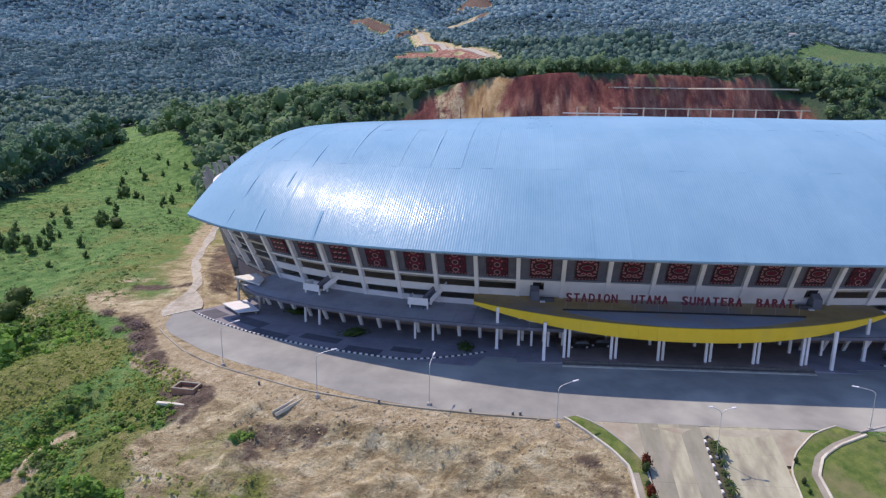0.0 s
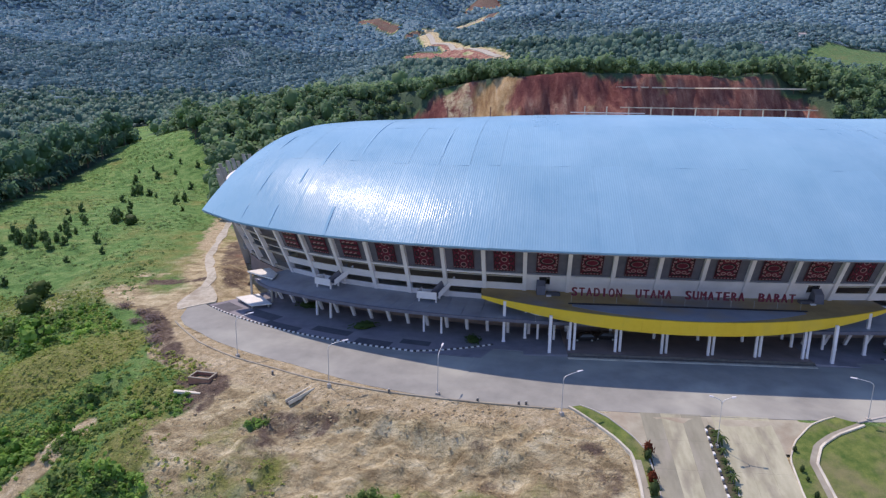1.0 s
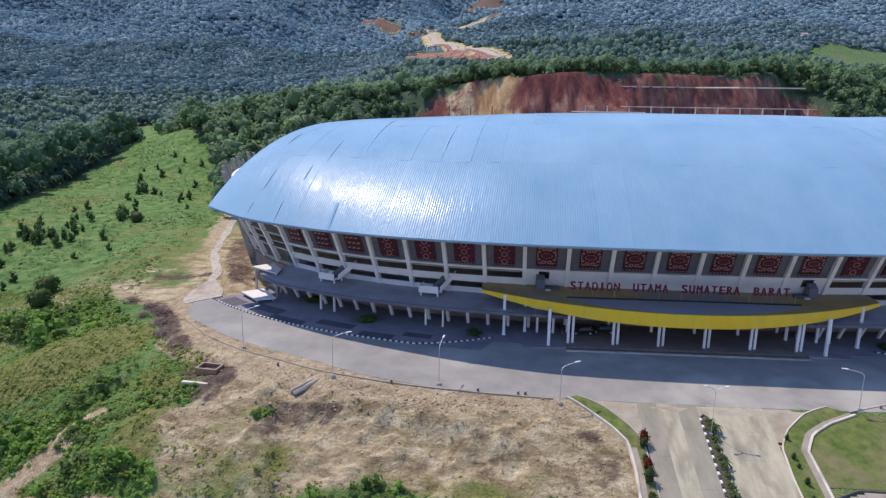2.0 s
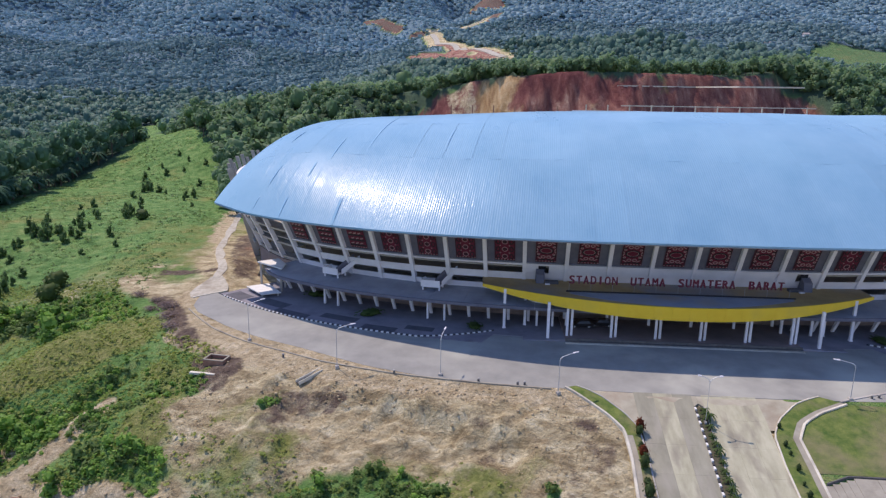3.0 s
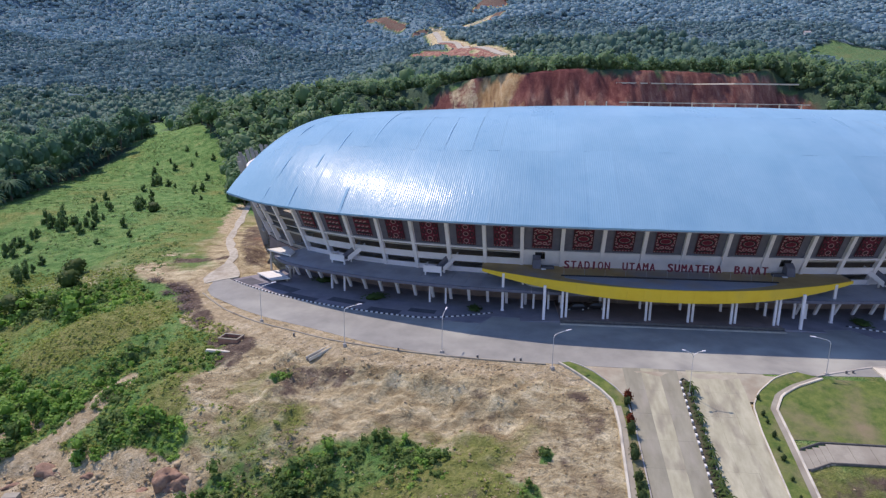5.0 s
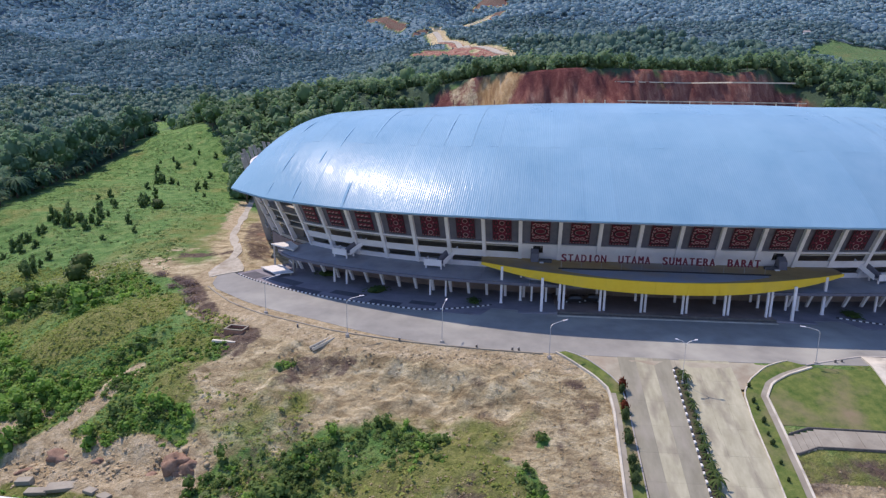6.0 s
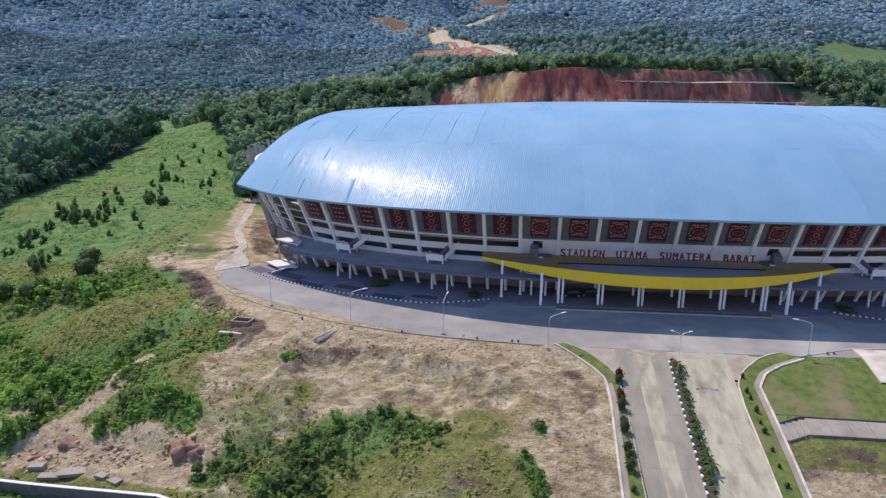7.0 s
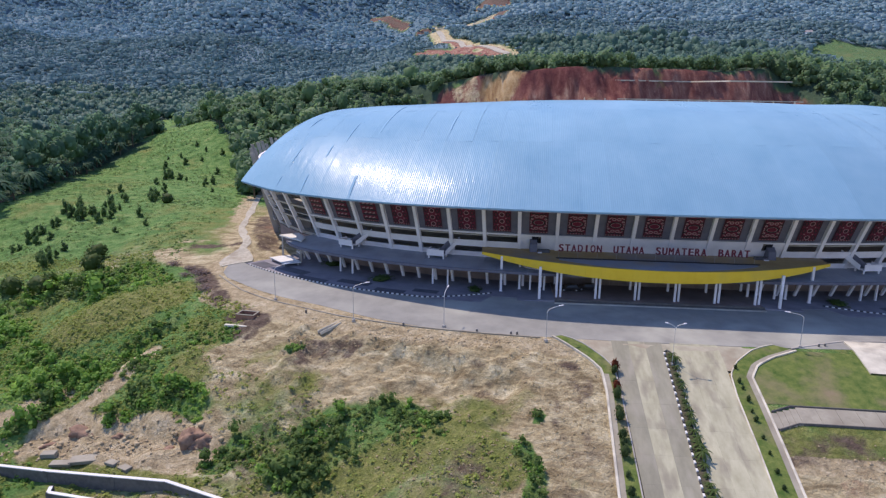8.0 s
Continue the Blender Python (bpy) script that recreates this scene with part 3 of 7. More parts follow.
def scrub_belt(x, y):
    """1 in the belts of thick scrub that cross the rough slope."""
    belt = 0.0 * x
    for line, half in (
            ([(-98, -16), (-93, -13.2), (-88.6, -10.8), (-83.5, -9.4)], 3.2),
            ([(-95.5, -25), (-90.3, -23.6), (-85.0, -24.8), (-83, -26.6)], 3.2),
            ([(-114.5, -27.2), (-112, -24.6), (-110.2, -23.0)], 2.2),
            ([(-73.5, -36), (-72, -34.5), (-69.7, -34), (-64, -37.5), (-60, -40)], 4.0),
            ([(-62, -36.5), (-57, -33), (-51.2, -32.0), (-48.5, -29.5), (-44.3, -31.8)], 5.4),
            ([(-28.4, -36.0), (-28.0, -38), (-26.6, -42), (-27, -46)], 1.6),
            ([(-25.9, -30.6), (-25.4, -29.6)], 0.8),
            ([(-69.8, -15.0), (-67.8, -14.3)], 0.7),
            ([(-146, 17), (-134, 22), (-119, 24.5), (-107, 19)], 6.0),
            ([(-150, 0), (-140, 6), (-131, -6), (-118, -13.5), (-107, -16)], 6.5),
            ([(-104, -11), (-98, -4)], 2.5)):
        belt = np.maximum(belt, near_line(x, y, line, half))
    return belt


def mound(x, y):
    """1 on the grassy mound beside the road end."""
    return 1 - smooth(0.7, 1.15, np.hypot((x + 112.5 - 0.5 * (y - 3)) / 15.0, (y - 4) / 12.5))


GULLY = [(-106, -29.8), (-98, -31), (-91, -32), (-84.6, -33.2), (-80.8, -34.2)]
SCAR_TRACK = [(-97.5, -12.5), (-99.4, -15.0), (-100.4, -18.5), (-104.5, -23.5), (-109, -28)]
SIDE_TRACK = [(-126, -28), (-118.7, -25.0), (-115.7, -21.6), (-111, -18.6)]


def nearest_arc(x, y):
    """Length along the facade line of the point nearest to each place."""
    px, py, pa = OX[::10], OY[::10], ARC[::10]
    return pa[np.argmin((x[..., None] - px) ** 2 + (y[..., None] - py) ** 2, axis=-1)]


def road_edge(a):
    """How far the asphalt of the ring road reaches from the facade line."""
    return np.interp(a, [0, 40, 48, 55, 60, 67, 74, 77, 82, 85, 88, 89.4], [32.0, 31.7, 30.6, 28.8, 27.8, 27.4, 26.7, 26.1, 25.6, 24.2, 20.6, 17.6])


def kerb_edge(a):
    """How far out the low outer kerb runs."""
    return np.interp(a, [0, 45, 55, 61, 68, 75, 79, 84], [32.35, 32.0, 31.4, 30.4, 29.9, 28.7, 27.4, 25.9])


def build_ground():
    xs = spaced([(-4600, -1400, 160), (-1400, -420, 28), (-420, -200, 7), (-200, -112, 2.6), (-112, -72, 1.1), (-72, -16, 0.6), (-16, 46, 1.1), (46, 134, 2.0), (134, 500, 14), (500, 1400, 40), (1400, 4600, 160)])
    ys = spaced([(-900, -160, 60), (-160, -62, 7), (-62, -44, 1.1), (-44, -6, 0.6), (-6, 30, 1.1), (30, 120, 3.0), (120, 196, 3.8), (196, 256, 1.6), (256, 300, 4), (300, 700, 14), (700, 1320, 22), (1320, 1580, 8), (1580, 1800, 24), (1800, 1900, 10), (1900, 2000, 32), (2000, 4800, 140)])
    x, y = np.meshgrid(xs, ys)
    z = land(x, y)
    d = outside(x, y)
    near = (np.abs(d - 16) < 22) & (y < 60)
    arc = np.zeros(x.shape)
    arc[near] = nearest_arc(x[near], y[near])
    road = near * smooth(-6, 0, d) * (1 - smooth(-1.6, -0.5, d - road_edge(np.abs(arc)))) * (np.abs(arc) < 90)
    drive = between(x, -15.6, 9.2, 0.8) * (y < -8)
    z = z - 0.3 * np.maximum(np.clip(road, 0, 1), drive)
    v = np.stack([x, y, z], -1).reshape(-1, 3)
    nx, ny = len(xs), len(ys)
    i = (np.arange(ny - 1)[:, None] * nx + np.arange(nx - 1)[None, :]).ravel()
    me = numpy_mesh("ground", v, np.stack([i, i + 1, i + 1 + nx, i + nx], -1), GROUND, soft=True)
    # zones: red channel grass, green channel red earth, blue channel pale dirt
    belt, hump = scrub_belt(x, y), mound(x, y)
    gully, tracks = near_line(x, y, GULLY, 6.0), np.maximum(near_line(x, y, SCAR_TRACK, 2.6), near_line(x, y, SIDE_TRACK, 2.4))
    slope = smooth(-80, -86, x - 0.25 * (y + 10))
    green = 0.14 + 0.66 * slope * np.maximum(smooth(27, 36, d), smooth(12, 20, d) * smooth(30, 45, y))
    green = np.maximum(green, 0.50 * smooth(48, 56, d + 0.10 * (x + 60)) * (y < 10) * (1 - smooth(-36, -27, x)))
    green = np.maximum(green, 0.34 * smooth(54, 64, d) * (y < 10) * (1 - smooth(-20, -16, x)))
    green = np.maximum(green, (0.30 + 0.55 * belt) * (belt > 0.02))
    green = np.maximum(green, 0.85 * smooth(85, 120, y))
    green = np.maximum(green, 0.58 * near_line(x, y, [(-54, -42), (-46, -36.5), (-39, -32.5), (-33, -38)], 6))
    green = np.where(x > 9, np.maximum(green, 0.66 - 0.5 * smooth(-34, -38, y)), green)
    green = green - 0.16 * near_line(x, y, [(-118, 58), (-128, 30), (-150, 15)], 10) - 0.12 * between(y, 20, 45, 8) * between(x, -150, -118, 10)
    green = green - 0.8 * np.maximum(gully, 0.8 * tracks)
    olive = np.maximum(0.78 * hump, 0.80 * near_line(x, y, [(-56, -44), (-46, -37.5), (-38, -33), (-32, -40)], 5.5))
    olive = np.maximum(olive, 0.58 * near_line(x, y, [(-92, -4), (-86, -6), (-88, -20), (-84, -22)], 4.0))
    olive = np.maximum(olive, 0.50 * smooth(30, 45, y) * smooth(-150, -128, x) * (1 - smooth(-112, -106, x)) * (1 - smooth(90, 130, y)))
    olive = np.maximum(olive, 0.46 * near_line(x, y, [(-77, -20), (-75, -17.5), (-71, -14), (-67, -12)], 1.6))
    olive = np.maximum(olive, 0.72 * near_line(x, y, [(-106, -34.8), (-98, -36.2), (-84, -39.5), (-76, -42)], 1.9))
    brown = 0.62 * near_line(x, y, [(-84, -2), (-79, -5), (-80, -9)], 3.6)
    brown = np.maximum(brown, 0.56 * near_line(x, y, [(-60.5, -11.5), (-59.3, -14), (-57.5, -12)], 1.5))
    brown = np.maximum(brown, (0.42 + 0.16 * lumps(x, y, 3.0, 2.7)) * near_line(x, y, [(-62, -12.6), (-56, -13.2), (-49, -14.4), (-40, -16.6), (-30.4, -20.4)], 1.1))
    brown = np.maximum(brown, (0.46 + 0.14 * lumps(x, y, 3.6, 5.7)) * near_line(x, y, [(-19.5, -22.5), (-20.3, -26), (-21, -34), (-21.5, -44)], 4.0))
    brown = np.maximum(brown, 0.52 * near_line(x, y, [(-21, -17.6), (-19.5, -18.2)], 1.7))
    brown = np.maximum(brown, 0.66 * near_line(x, y, [(-114.5, 44), (-106, 43), (-101, 41.5)], 2.6))
    brown = np.maximum(brown, 0.60 * near_line(x, y, [(-105, 25), (-100, 19), (-95, 11), (-90, 4)], 2.8))
    brown = np.maximum(brown, 0.54 * near_line(x, y, [(-92, 40), (-95, 48), (-102, 64), (-108, 84)], 4.2))
    waste = smooth(36, 40, d) * (y < 0) * between(x, -78, -24, 3)
    olive = np.maximum(olive, (0.40 + 0.20 * lumps(x, y, 4.2, 3.9)) * waste * smooth(41, 48, d))
    brown = np.maximum(brown, (0.31 + 0.20 * lumps(x, y, 5.0, 7.1)) * waste)
    scar = 0.36 * gully
    scar = np.maximum(scar, np.maximum(0.44 * near_line(x, y, [(-92, 42), (-95, 48), (-101, 66), (-107, 84)], 4.5), 0.40 * near_line(x, y, [(-107, 40), (-103, 47)], 3.0)))
    scar = np.maximum(scar, 0.45 * near_line(x, y, [(16, -41), (30, -42)], 3.0))
    olive = np.maximum(olive, 0.62 * between(y, -38, -28, 1.5) * (x > 9) * (x < 70))
    brown = np.maximum(brown, (0.40 + 0.2 * lumps(x, y, 4.0, 3.3)) * between(y, -38, -30, 1.5) * (x > 9) * (x < 70))
    pale = 0.84 * near_line(x, y, [(10, -37.0), (40, -37.2)], 2.0)
    cut = (x > -92) * (1 - smooth(128, 133, x)) * between(y, 150, cut_top(x) + 1.5, 1.2)
    scar = np.maximum(scar, 1.0 * cut)
    scar = scar + cut * (1.08 * between(x - 0.30 * (y - 235) + 5 * lumps(x, y, 7, 1.1), -47, -22, 7) + 0.34 * between(x, -72, 24, 10) * between(y, 190, 226, 5) + 0.25 * lumps(x, y, 9, 3.7) - 0.1)
    deep = cut * (0.66 * between(x, -27, 34, 5) * smooth(-16, -8, y - cut_top(x)) + 0.60 * between(x, -80, -52, 4) * smooth(-18, -8, y - cut_top(x)) + 0.42 * between(x, 36, 100, 8))
    pale = np.maximum(pale, cut * 0.52 * near_line(x + 0.3 * (y - 235), 0 * y, [(-52, 0), (-44, 0)], 3.0))
    pale = np.maximum(pale, 0.85 * near_line(x, y, [(-97.0, 33), (-98.5, 42.0), (-105.7, 58.6), (-110.8, 68.7), (-113.5, 79.6), (-120.5, 104.7), (-126, 125), (-131, 144)], 1.7))
    pale = np.maximum(pale, 0.60 * near_line(x, y, [(-114.5, 78), (-121, 98), (-127, 122)], 4.5))
    pale = np.maximum(pale, 0.52 * near_line(x, y, [(-112, 48), (-119, 50)], 4))
    pale = np.maximum(pale, 0.62 * tracks)
    pale = np.maximum(pale, 0.86 * gully - 0.9 * near_line(x, y, [(-106, -34.8), (-98, -36.2), (-84, -39.5), (-76, -42)], 1.9))
    pale = np.maximum(pale, 0.95 * near_line(x, y, [(-98.5, 23), (-98.2, 30), (-96.5, 33.5)], 4.2))
    pale = np.maximum(pale, 0.62 * near_line(x, y, [(-94, 36), (-86, 39)], 2.6))
    pale = np.maximum(pale, 0.76 * between(d, 26, 37, 2.5) * (x > -96) * (x < -15) * (y < 16))
    pale = np.maximum(pale, 0.42 * yard(x, y))
    scar = np.maximum(scar, 0.85 * yard(x, y))
    scar = np.maximum(scar, bare_slope(x, y))
    green = green - 0.8 * bare_slope(x, y)
    deep = np.maximum(deep, bare_slope(x, y))
    brown = np.maximum(brown, 0.62 * bare_slope(x, y))
    # values above 1 bring in the haze-blue ground tone, growing with distance
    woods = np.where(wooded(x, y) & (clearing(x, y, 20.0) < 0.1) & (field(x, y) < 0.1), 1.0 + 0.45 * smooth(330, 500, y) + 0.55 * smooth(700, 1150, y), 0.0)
    woods = np.where((x > -92) & (x < 133) & (y > 190) & (y < 300), np.maximum(smooth(-0.6, 0.6, y - cut_top(x)), smooth(127, 131, x)), woods)
    woods = np.maximum(woods, 0.5 * (field(x, y) > 0.1))
    green = green - 0.5 * clearing(x, y, 24.0) * (y > 600)
    green = np.maximum(green, 0.85 * field(x, y))
    olive = np.maximum(olive, 0.42 * field(x, y))
    more = np.stack([brown, olive, deep, 1 + 0 * x], -1).clip(0, 1).reshape(-1, 4)
    a = me.color_attributes.new("cover", "FLOAT_COLOR", "POINT")
    a.data.foreach_set("color", np.ascontiguousarray(more, np.float32).ravel())
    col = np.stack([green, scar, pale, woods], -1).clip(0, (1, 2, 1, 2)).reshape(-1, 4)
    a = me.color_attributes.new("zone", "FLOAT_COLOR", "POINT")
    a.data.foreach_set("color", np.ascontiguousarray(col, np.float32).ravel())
    tagged(new("ground", me), "rough open ground of dry straw, green meadow and red earth running up to forested hills", "ground", kind="structure")


build_ground()


def ribbon(name, inner, outer, lift, thick, mat, label, category="road", kind="structure", parent=None, follow=True):
    """A sheet between two lines of the same number of points, on the ground, with its edges turned down."""
    g = Geo()
    n = len(inner)
    rows = 5
    for k in range(rows):
        f = k / (rows - 1)
        for (ax, ay), (bx, by) in zip(inner, outer):
            x, y = ax + (bx - ax) * f, ay + (by - ay) * f
            g.v.append((x, y, float(land(x, y)) * follow + lift))
    for k in range(rows - 1):
        for i in range(n - 1):
            g.f.append((k * n + i, k * n + i + 1, (k + 1) * n + i + 1, (k + 1) * n + i))
    for row, flip in ((0, 1), (rows - 1, 0)):
        m = len(g.v)
        g.v += [(g.v[row * n + i][0], g.v[row * n + i][1], g.v[row * n + i][2] - thick) for i in range(n)]
        for i in range(n - 1):
            q = (row * n + i, row * n + i + 1, m + i + 1, m + i)
            g.f.append(q if flip else q[::-1])
    g.f = [q[::-1] for q in g.f] if Vector(np.cross(np.subtract(g.v[g.f[0][1]], g.v[g.f[0][0]]), np.subtract(g.v[g.f[0][2]], g.v[g.f[0][0]]))).z < 0 else g.f
    ob = part(name, g, mat, parent, soft=False)
    return tagged(ob, label, category if not parent else "", kind=kind if not parent else "")


def offset_line(a0, a1, out, n=60):
    """Points along the facade line; out is a distance or a function of the length."""
    res = []
    for a in np.linspace(a0, a1, n):
        res.append(tuple(float(c) for c in on_oval(a, out(a) if callable(out) else out)))
    return res


def at_x(x):
    """Length along the facade line of the point with that x, on the front."""
    sel = np.abs(ARC) < 190
    return float(np.interp(x, OX[sel], ARC[sel]))


A_END = 89.4
ribbon("road", offset_line(-A_END, A_END, lambda a: 17.3 if abs(a) > 34 else 12.5, 120), offset_line(-A_END, A_END, lambda a: float(road_edge(abs(a))), 120), 0.03, 0.35, ASPHALT, "pale worn asphalt ring road curving along the stadium front")
ribbon("pavement", offset_line(-86.5, 86.5, -0.5, 110), offset_line(-86.5, 86.5, lambda a: 17.1 if abs(a) > 33 else 12.6, 110), 0.075, 0.4, PLAZA, "dark asphalt forecourt with lighter and darker patches", "pavement")


def paving_patches():
    """Dark rectangular beds on the forecourt."""
    for s in (-1, 1):
        for a0, a1, o0, o1 in ((-85.5, -81, 13.0, 16.6), (-79, -72, 11.6, 14.6), (-72.5, -65.5, 14.6, 16.8), (-64, -57, 12.0, 14.5), (-55, -49, 14.2, 16.7), (-48, -43, 12.0, 14.2)):
            ribbon("dark_patch", offset_line(s * a0, s * a1, o0, 6), offset_line(s * a0, s * a1, o1, 6), 0.083, 0.05, PLAZA_DARK, "darker rectangular paving bed in the forecourt", "paving")


paving_patches()


def kerb_blocks(name, line, lift, label, height=0.22, width=0.28, step=0.55):
    """A kerb of short blocks, painted black and white by turns, along a line."""
    pts = [Vector((p[0], p[1], 0)) for p in line]
    seg = [(b - a).length for a, b in zip(pts[:-1], pts[1:])]
    total, s = sum(seg), 0.0
    first = pts[0]
    holder = thing(name, (first.x, first.y, float(land(first.x, first.y))), label, "kerb", kind="structure")
    meshes = []
    for mt in (KERB_WHITE, KERB_BLACK):
        meshes.append(Geo().box(-step / 2 + 0.01, -width / 2, -0.15, step / 2 - 0.01, width / 2, height, 0.03).mesh("kerb_block", mt))
    k = 0
    while s + step <= total:
        t, i = s + step / 2, 0
        while t > seg[i]:
            t -= seg[i]
            i += 1
        p, d = pts[i].lerp(pts[i + 1], t / seg[i]), pts[i + 1] - pts[i]
        ob = part("kerb_block", meshes[k % 2], None, holder)
        ob.matrix_basis = pose(p.x, p.y, float(land(p.x, p.y)) + lift, 0, 0, math.degrees(math.atan2(d.y, d.x)))
        s += step
        k += 1
    return holder


def forecourt_kerb(s):
    line = offset_line(s * 85, s * 45, 17.2, 40)
    for f in np.linspace(0, 1, 10)[1:]:
        x0, y0 = line[39]
        line.append((x0 + s * (-14.5) * f * 1.0, y0 + 4.6 * (f ** 1.6)))
    return line


for s in (-1, 1):
    kerb_blocks("kerb", forecourt_kerb(s), 0.05, "kerb of alternating black and white painted blocks along the forecourt")

# outer edge of the ring road
KERB_OUT = offset_line(-84, at_x(-23), lambda a: float(kerb_edge(abs(a))), 70)


def strip(name, line, width, height, mat, label, category="edging", kind="structure", lift=0.0):
    """A low continuous edging along a line."""
    g = Geo()
    n = len(line)
    prof = [(-width / 2, -0.3), (-width / 2, height - 0.03), (-width / 2 + 0.03, height), (width / 2 - 0.03, height), (width / 2, height - 0.03), (width / 2, -0.3)]
    for i, (x, y) in enumerate(line):
        a, b = line[max(i - 1, 0)], line[min(i + 1, n - 1)]
        d = math.hypot(b[0] - a[0], b[1] - a[1]) or 1.0
        nx, ny = -(b[1] - a[1]) / d, (b[0] - a[0]) / d
        z = float(land(x, y)) + lift
        g.v += [(x + nx * o, y + ny * o, z + h) for o, h in prof]
    m = len(prof)
    for i in range(n - 1):
        for k in range(m - 1):
            g.f.append((i * m + k, i * m + k + 1, (i + 1) * m + k + 1, (i + 1) * m + k))
    g.f += [tuple(range(m)), tuple((n - 1) * m + k for k in reversed(range(m)))]
    return tagged(part(name, g, mat), label, category, kind=kind)


strip("edging", KERB_OUT, 0.30, 0.17, DIRTY_PATH, "low dirty concrete kerb along the dusty outer edge of the road")


def resample(pts, n):
    p = np.array(pts, float)
    s = np.concatenate([[0], np.cumsum(np.hypot(*np.diff(p, axis=0).T))])
    t = np.linspace(0, s[-1], n)
    return [(float(a), float(b)) for a, b in zip(np.interp(t, s, p[:, 0]), np.interp(t, s, p[:, 1]))]


ribbon("dirt_pad", resample([(-92.9, 30.8), (-93.8, 33.5), (-95.8, 36.8), (-97.4, 38.6)], 12), resample([(-98.9, 25.2), (-100.6, 28.4), (-100.6, 31.8), (-99.6, 37.6)], 12), 0.06, 0.3, TRACK, "pale packed dirt where the road ends", "dirt")
TRACK_LINE = resample([(-98.4, 37.2), (-98.9, 42.0), (-102.0, 50.0), (-105.7, 58.6), (-110.4, 68.7), (-113.2, 79.6), (-119.5, 104.7), (-125, 125), (-131, 146)], 150)
ribbon("dirt_track", [(x - 1.0 + 0.4 * float(lumps(x, y, 4.5, 2.2)), y) for x, y in TRACK_LINE], [(x + 1.1 + 0.45 * float(lumps(x, y, 3.7, 5.2)), y) for x, y in TRACK_LINE], 0.12, 0.4, TRACK, "pale worn dirt track winding round the stadium", "track")
for nm, line, half, label in (("hill_road", HILL_ROAD, 4.5, "pale dirt road climbing the forested hill"), ("hill_road_2", UPPER_ROAD, 3.0, "faint dirt road across the mountain side")):
    pts = resample(line, 50)
    ribbon(nm, [(x - half, y - 0.35 * half) for x, y in pts], [(x + half, y + 0.35 * half) for x, y in pts], 1.0, 2.0, TRACK, label)
strip("edging_10", resample([(-98.6, 25.6), (-96.2, 27.2), (-92.9, 30.3)], 8), 0.4, 0.16, PALE_PATH, "broken concrete lip where the asphalt ends in dirt")

# ---- the divided drive ----
def lane_slabs(name, edges, label, pale_strips):
    """Concrete slabs in three strips, with open joints; edges: left and right x at a given y."""
    holder = thing(name, (edges(-20, 0.5), -20, float(land(edges(-20, 0.5), -20))), label, "road", kind="structure")
    rng = random.Random(5)
    y = -10.75
    while y > -76:
        ln = 5.2
        for k in range(3):
            g = Geo()
            y0, y1 = y - ln + 0.006, y - 0.006
            low, high = [], []
            dz = rng.uniform(-0.004, 0.004) + 0.06
            for yy, kk in ((y0, k), (y0, k + 1), (y1, k + 1), (y1, k)):
                x = edges(yy, kk / 3) + (0.006 if kk == k else -0.006)
                z = float(land(x, yy))
                low.append((x, yy, z - 0.3))
                high.append((x, yy, z + dz))
            g.hexa(low + high)
            part("slab", g, SLAB if k in pale_strips else SLAB_DARK, holder)
        y -= ln


def left_edges(y, f):
    a, b = -12.3, -3.65 - 0.028 * (-13.7 - y)
    return a + (b - a) * f


def right_edges(y, f):
    a, b = -2.15 - 0.028 * (-13.7 - y), 5.55 + 0.5 * float(smooth(-24, -18, y))
    return a + (b - a) * f


lane_slabs("road_2", left_edges, "pale concrete slab carriageway with worn darker strips", (1,))
lane_slabs("road_3", right_edges, "pale concrete slab carriageway beside a planted median", (0, 1, 2))
APRON = [-7.6, -8.6, -9.6, -10.6, -11.6, -12.6, -13.4, -14.4, -15.4, -16.4, -17.58]
ribbon("road_4", [(float(np.interp(y, [-18.2, -15.6, -12.3, -9.4], [-12.75, -14.2, -17.0, -20.8])), y) for y in APRON], [(-3.75 if y < -13.3 else -2.9, y) for y in APRON], 0.022, 0.3, DUSTY, "dusty brown apron where the drive meets the road", "road")
ribbon("road_5", [(-2.15 if y < -13.3 else -2.88, y) for y in APRON], [(float(np.interp(y, [-18.6, -15.4, -12.0, -9.6], [6.2, 8.0, 11.5, 16.0])), y) for y in APRON], 0.022, 0.3, DUSTY, "dusty brown apron beside the median head", "road")
MED_L = [(-3.6 - 0.028 * k * 1.0, -13.6 - k) for k in np.arange(0, 60, 1.0)]
MED_R = [(x + 1.35, y) for x, y in MED_L]
kerb_blocks("kerb_2", MED_L, 0.05, "median kerb of alternating black and white painted blocks", step=0.7)
strip("edging_2", MED_R, 0.2, 0.25, CONCRETE, "plain concrete kerb on the far side of the median")
ribbon("planting_bed", [(x + 0.15, y) for x, y in MED_L], [(x - 0.1, y) for x, y in MED_R], 0.16, 0.2, BED_SOIL, "narrow planted median bed of dark soil", "bed")

# verge between the drive and the waste ground
VL_OUT = resample([(-22.6, -10.2), (-19.6, -13.0), (-16.6, -16.3), (-14.9, -19.0), (-14.7, -24), (-15.2, -34), (-15.7, -44), (-16.6, -75)], 60)
VL_IN = resample([(-20.8, -9.4), (-17.0, -12.3), (-14.2, -15.6), (-12.75, -18.2), (-12.45, -24), (-12.5, -34), (-12.6, -44), (-12.8, -75)], 60)
ribbon("verge", VL_OUT, VL_IN, 0.12, 0.4, LAWN, "narrow mown grass verge beside the drive", "verge")
strip("edging_3", VL_OUT, 0.34, 0.34, PALE_PATH, "pale concrete edging between verge and waste ground")
WALK_L = [p for p in VL_OUT if p[1] < -18.8]
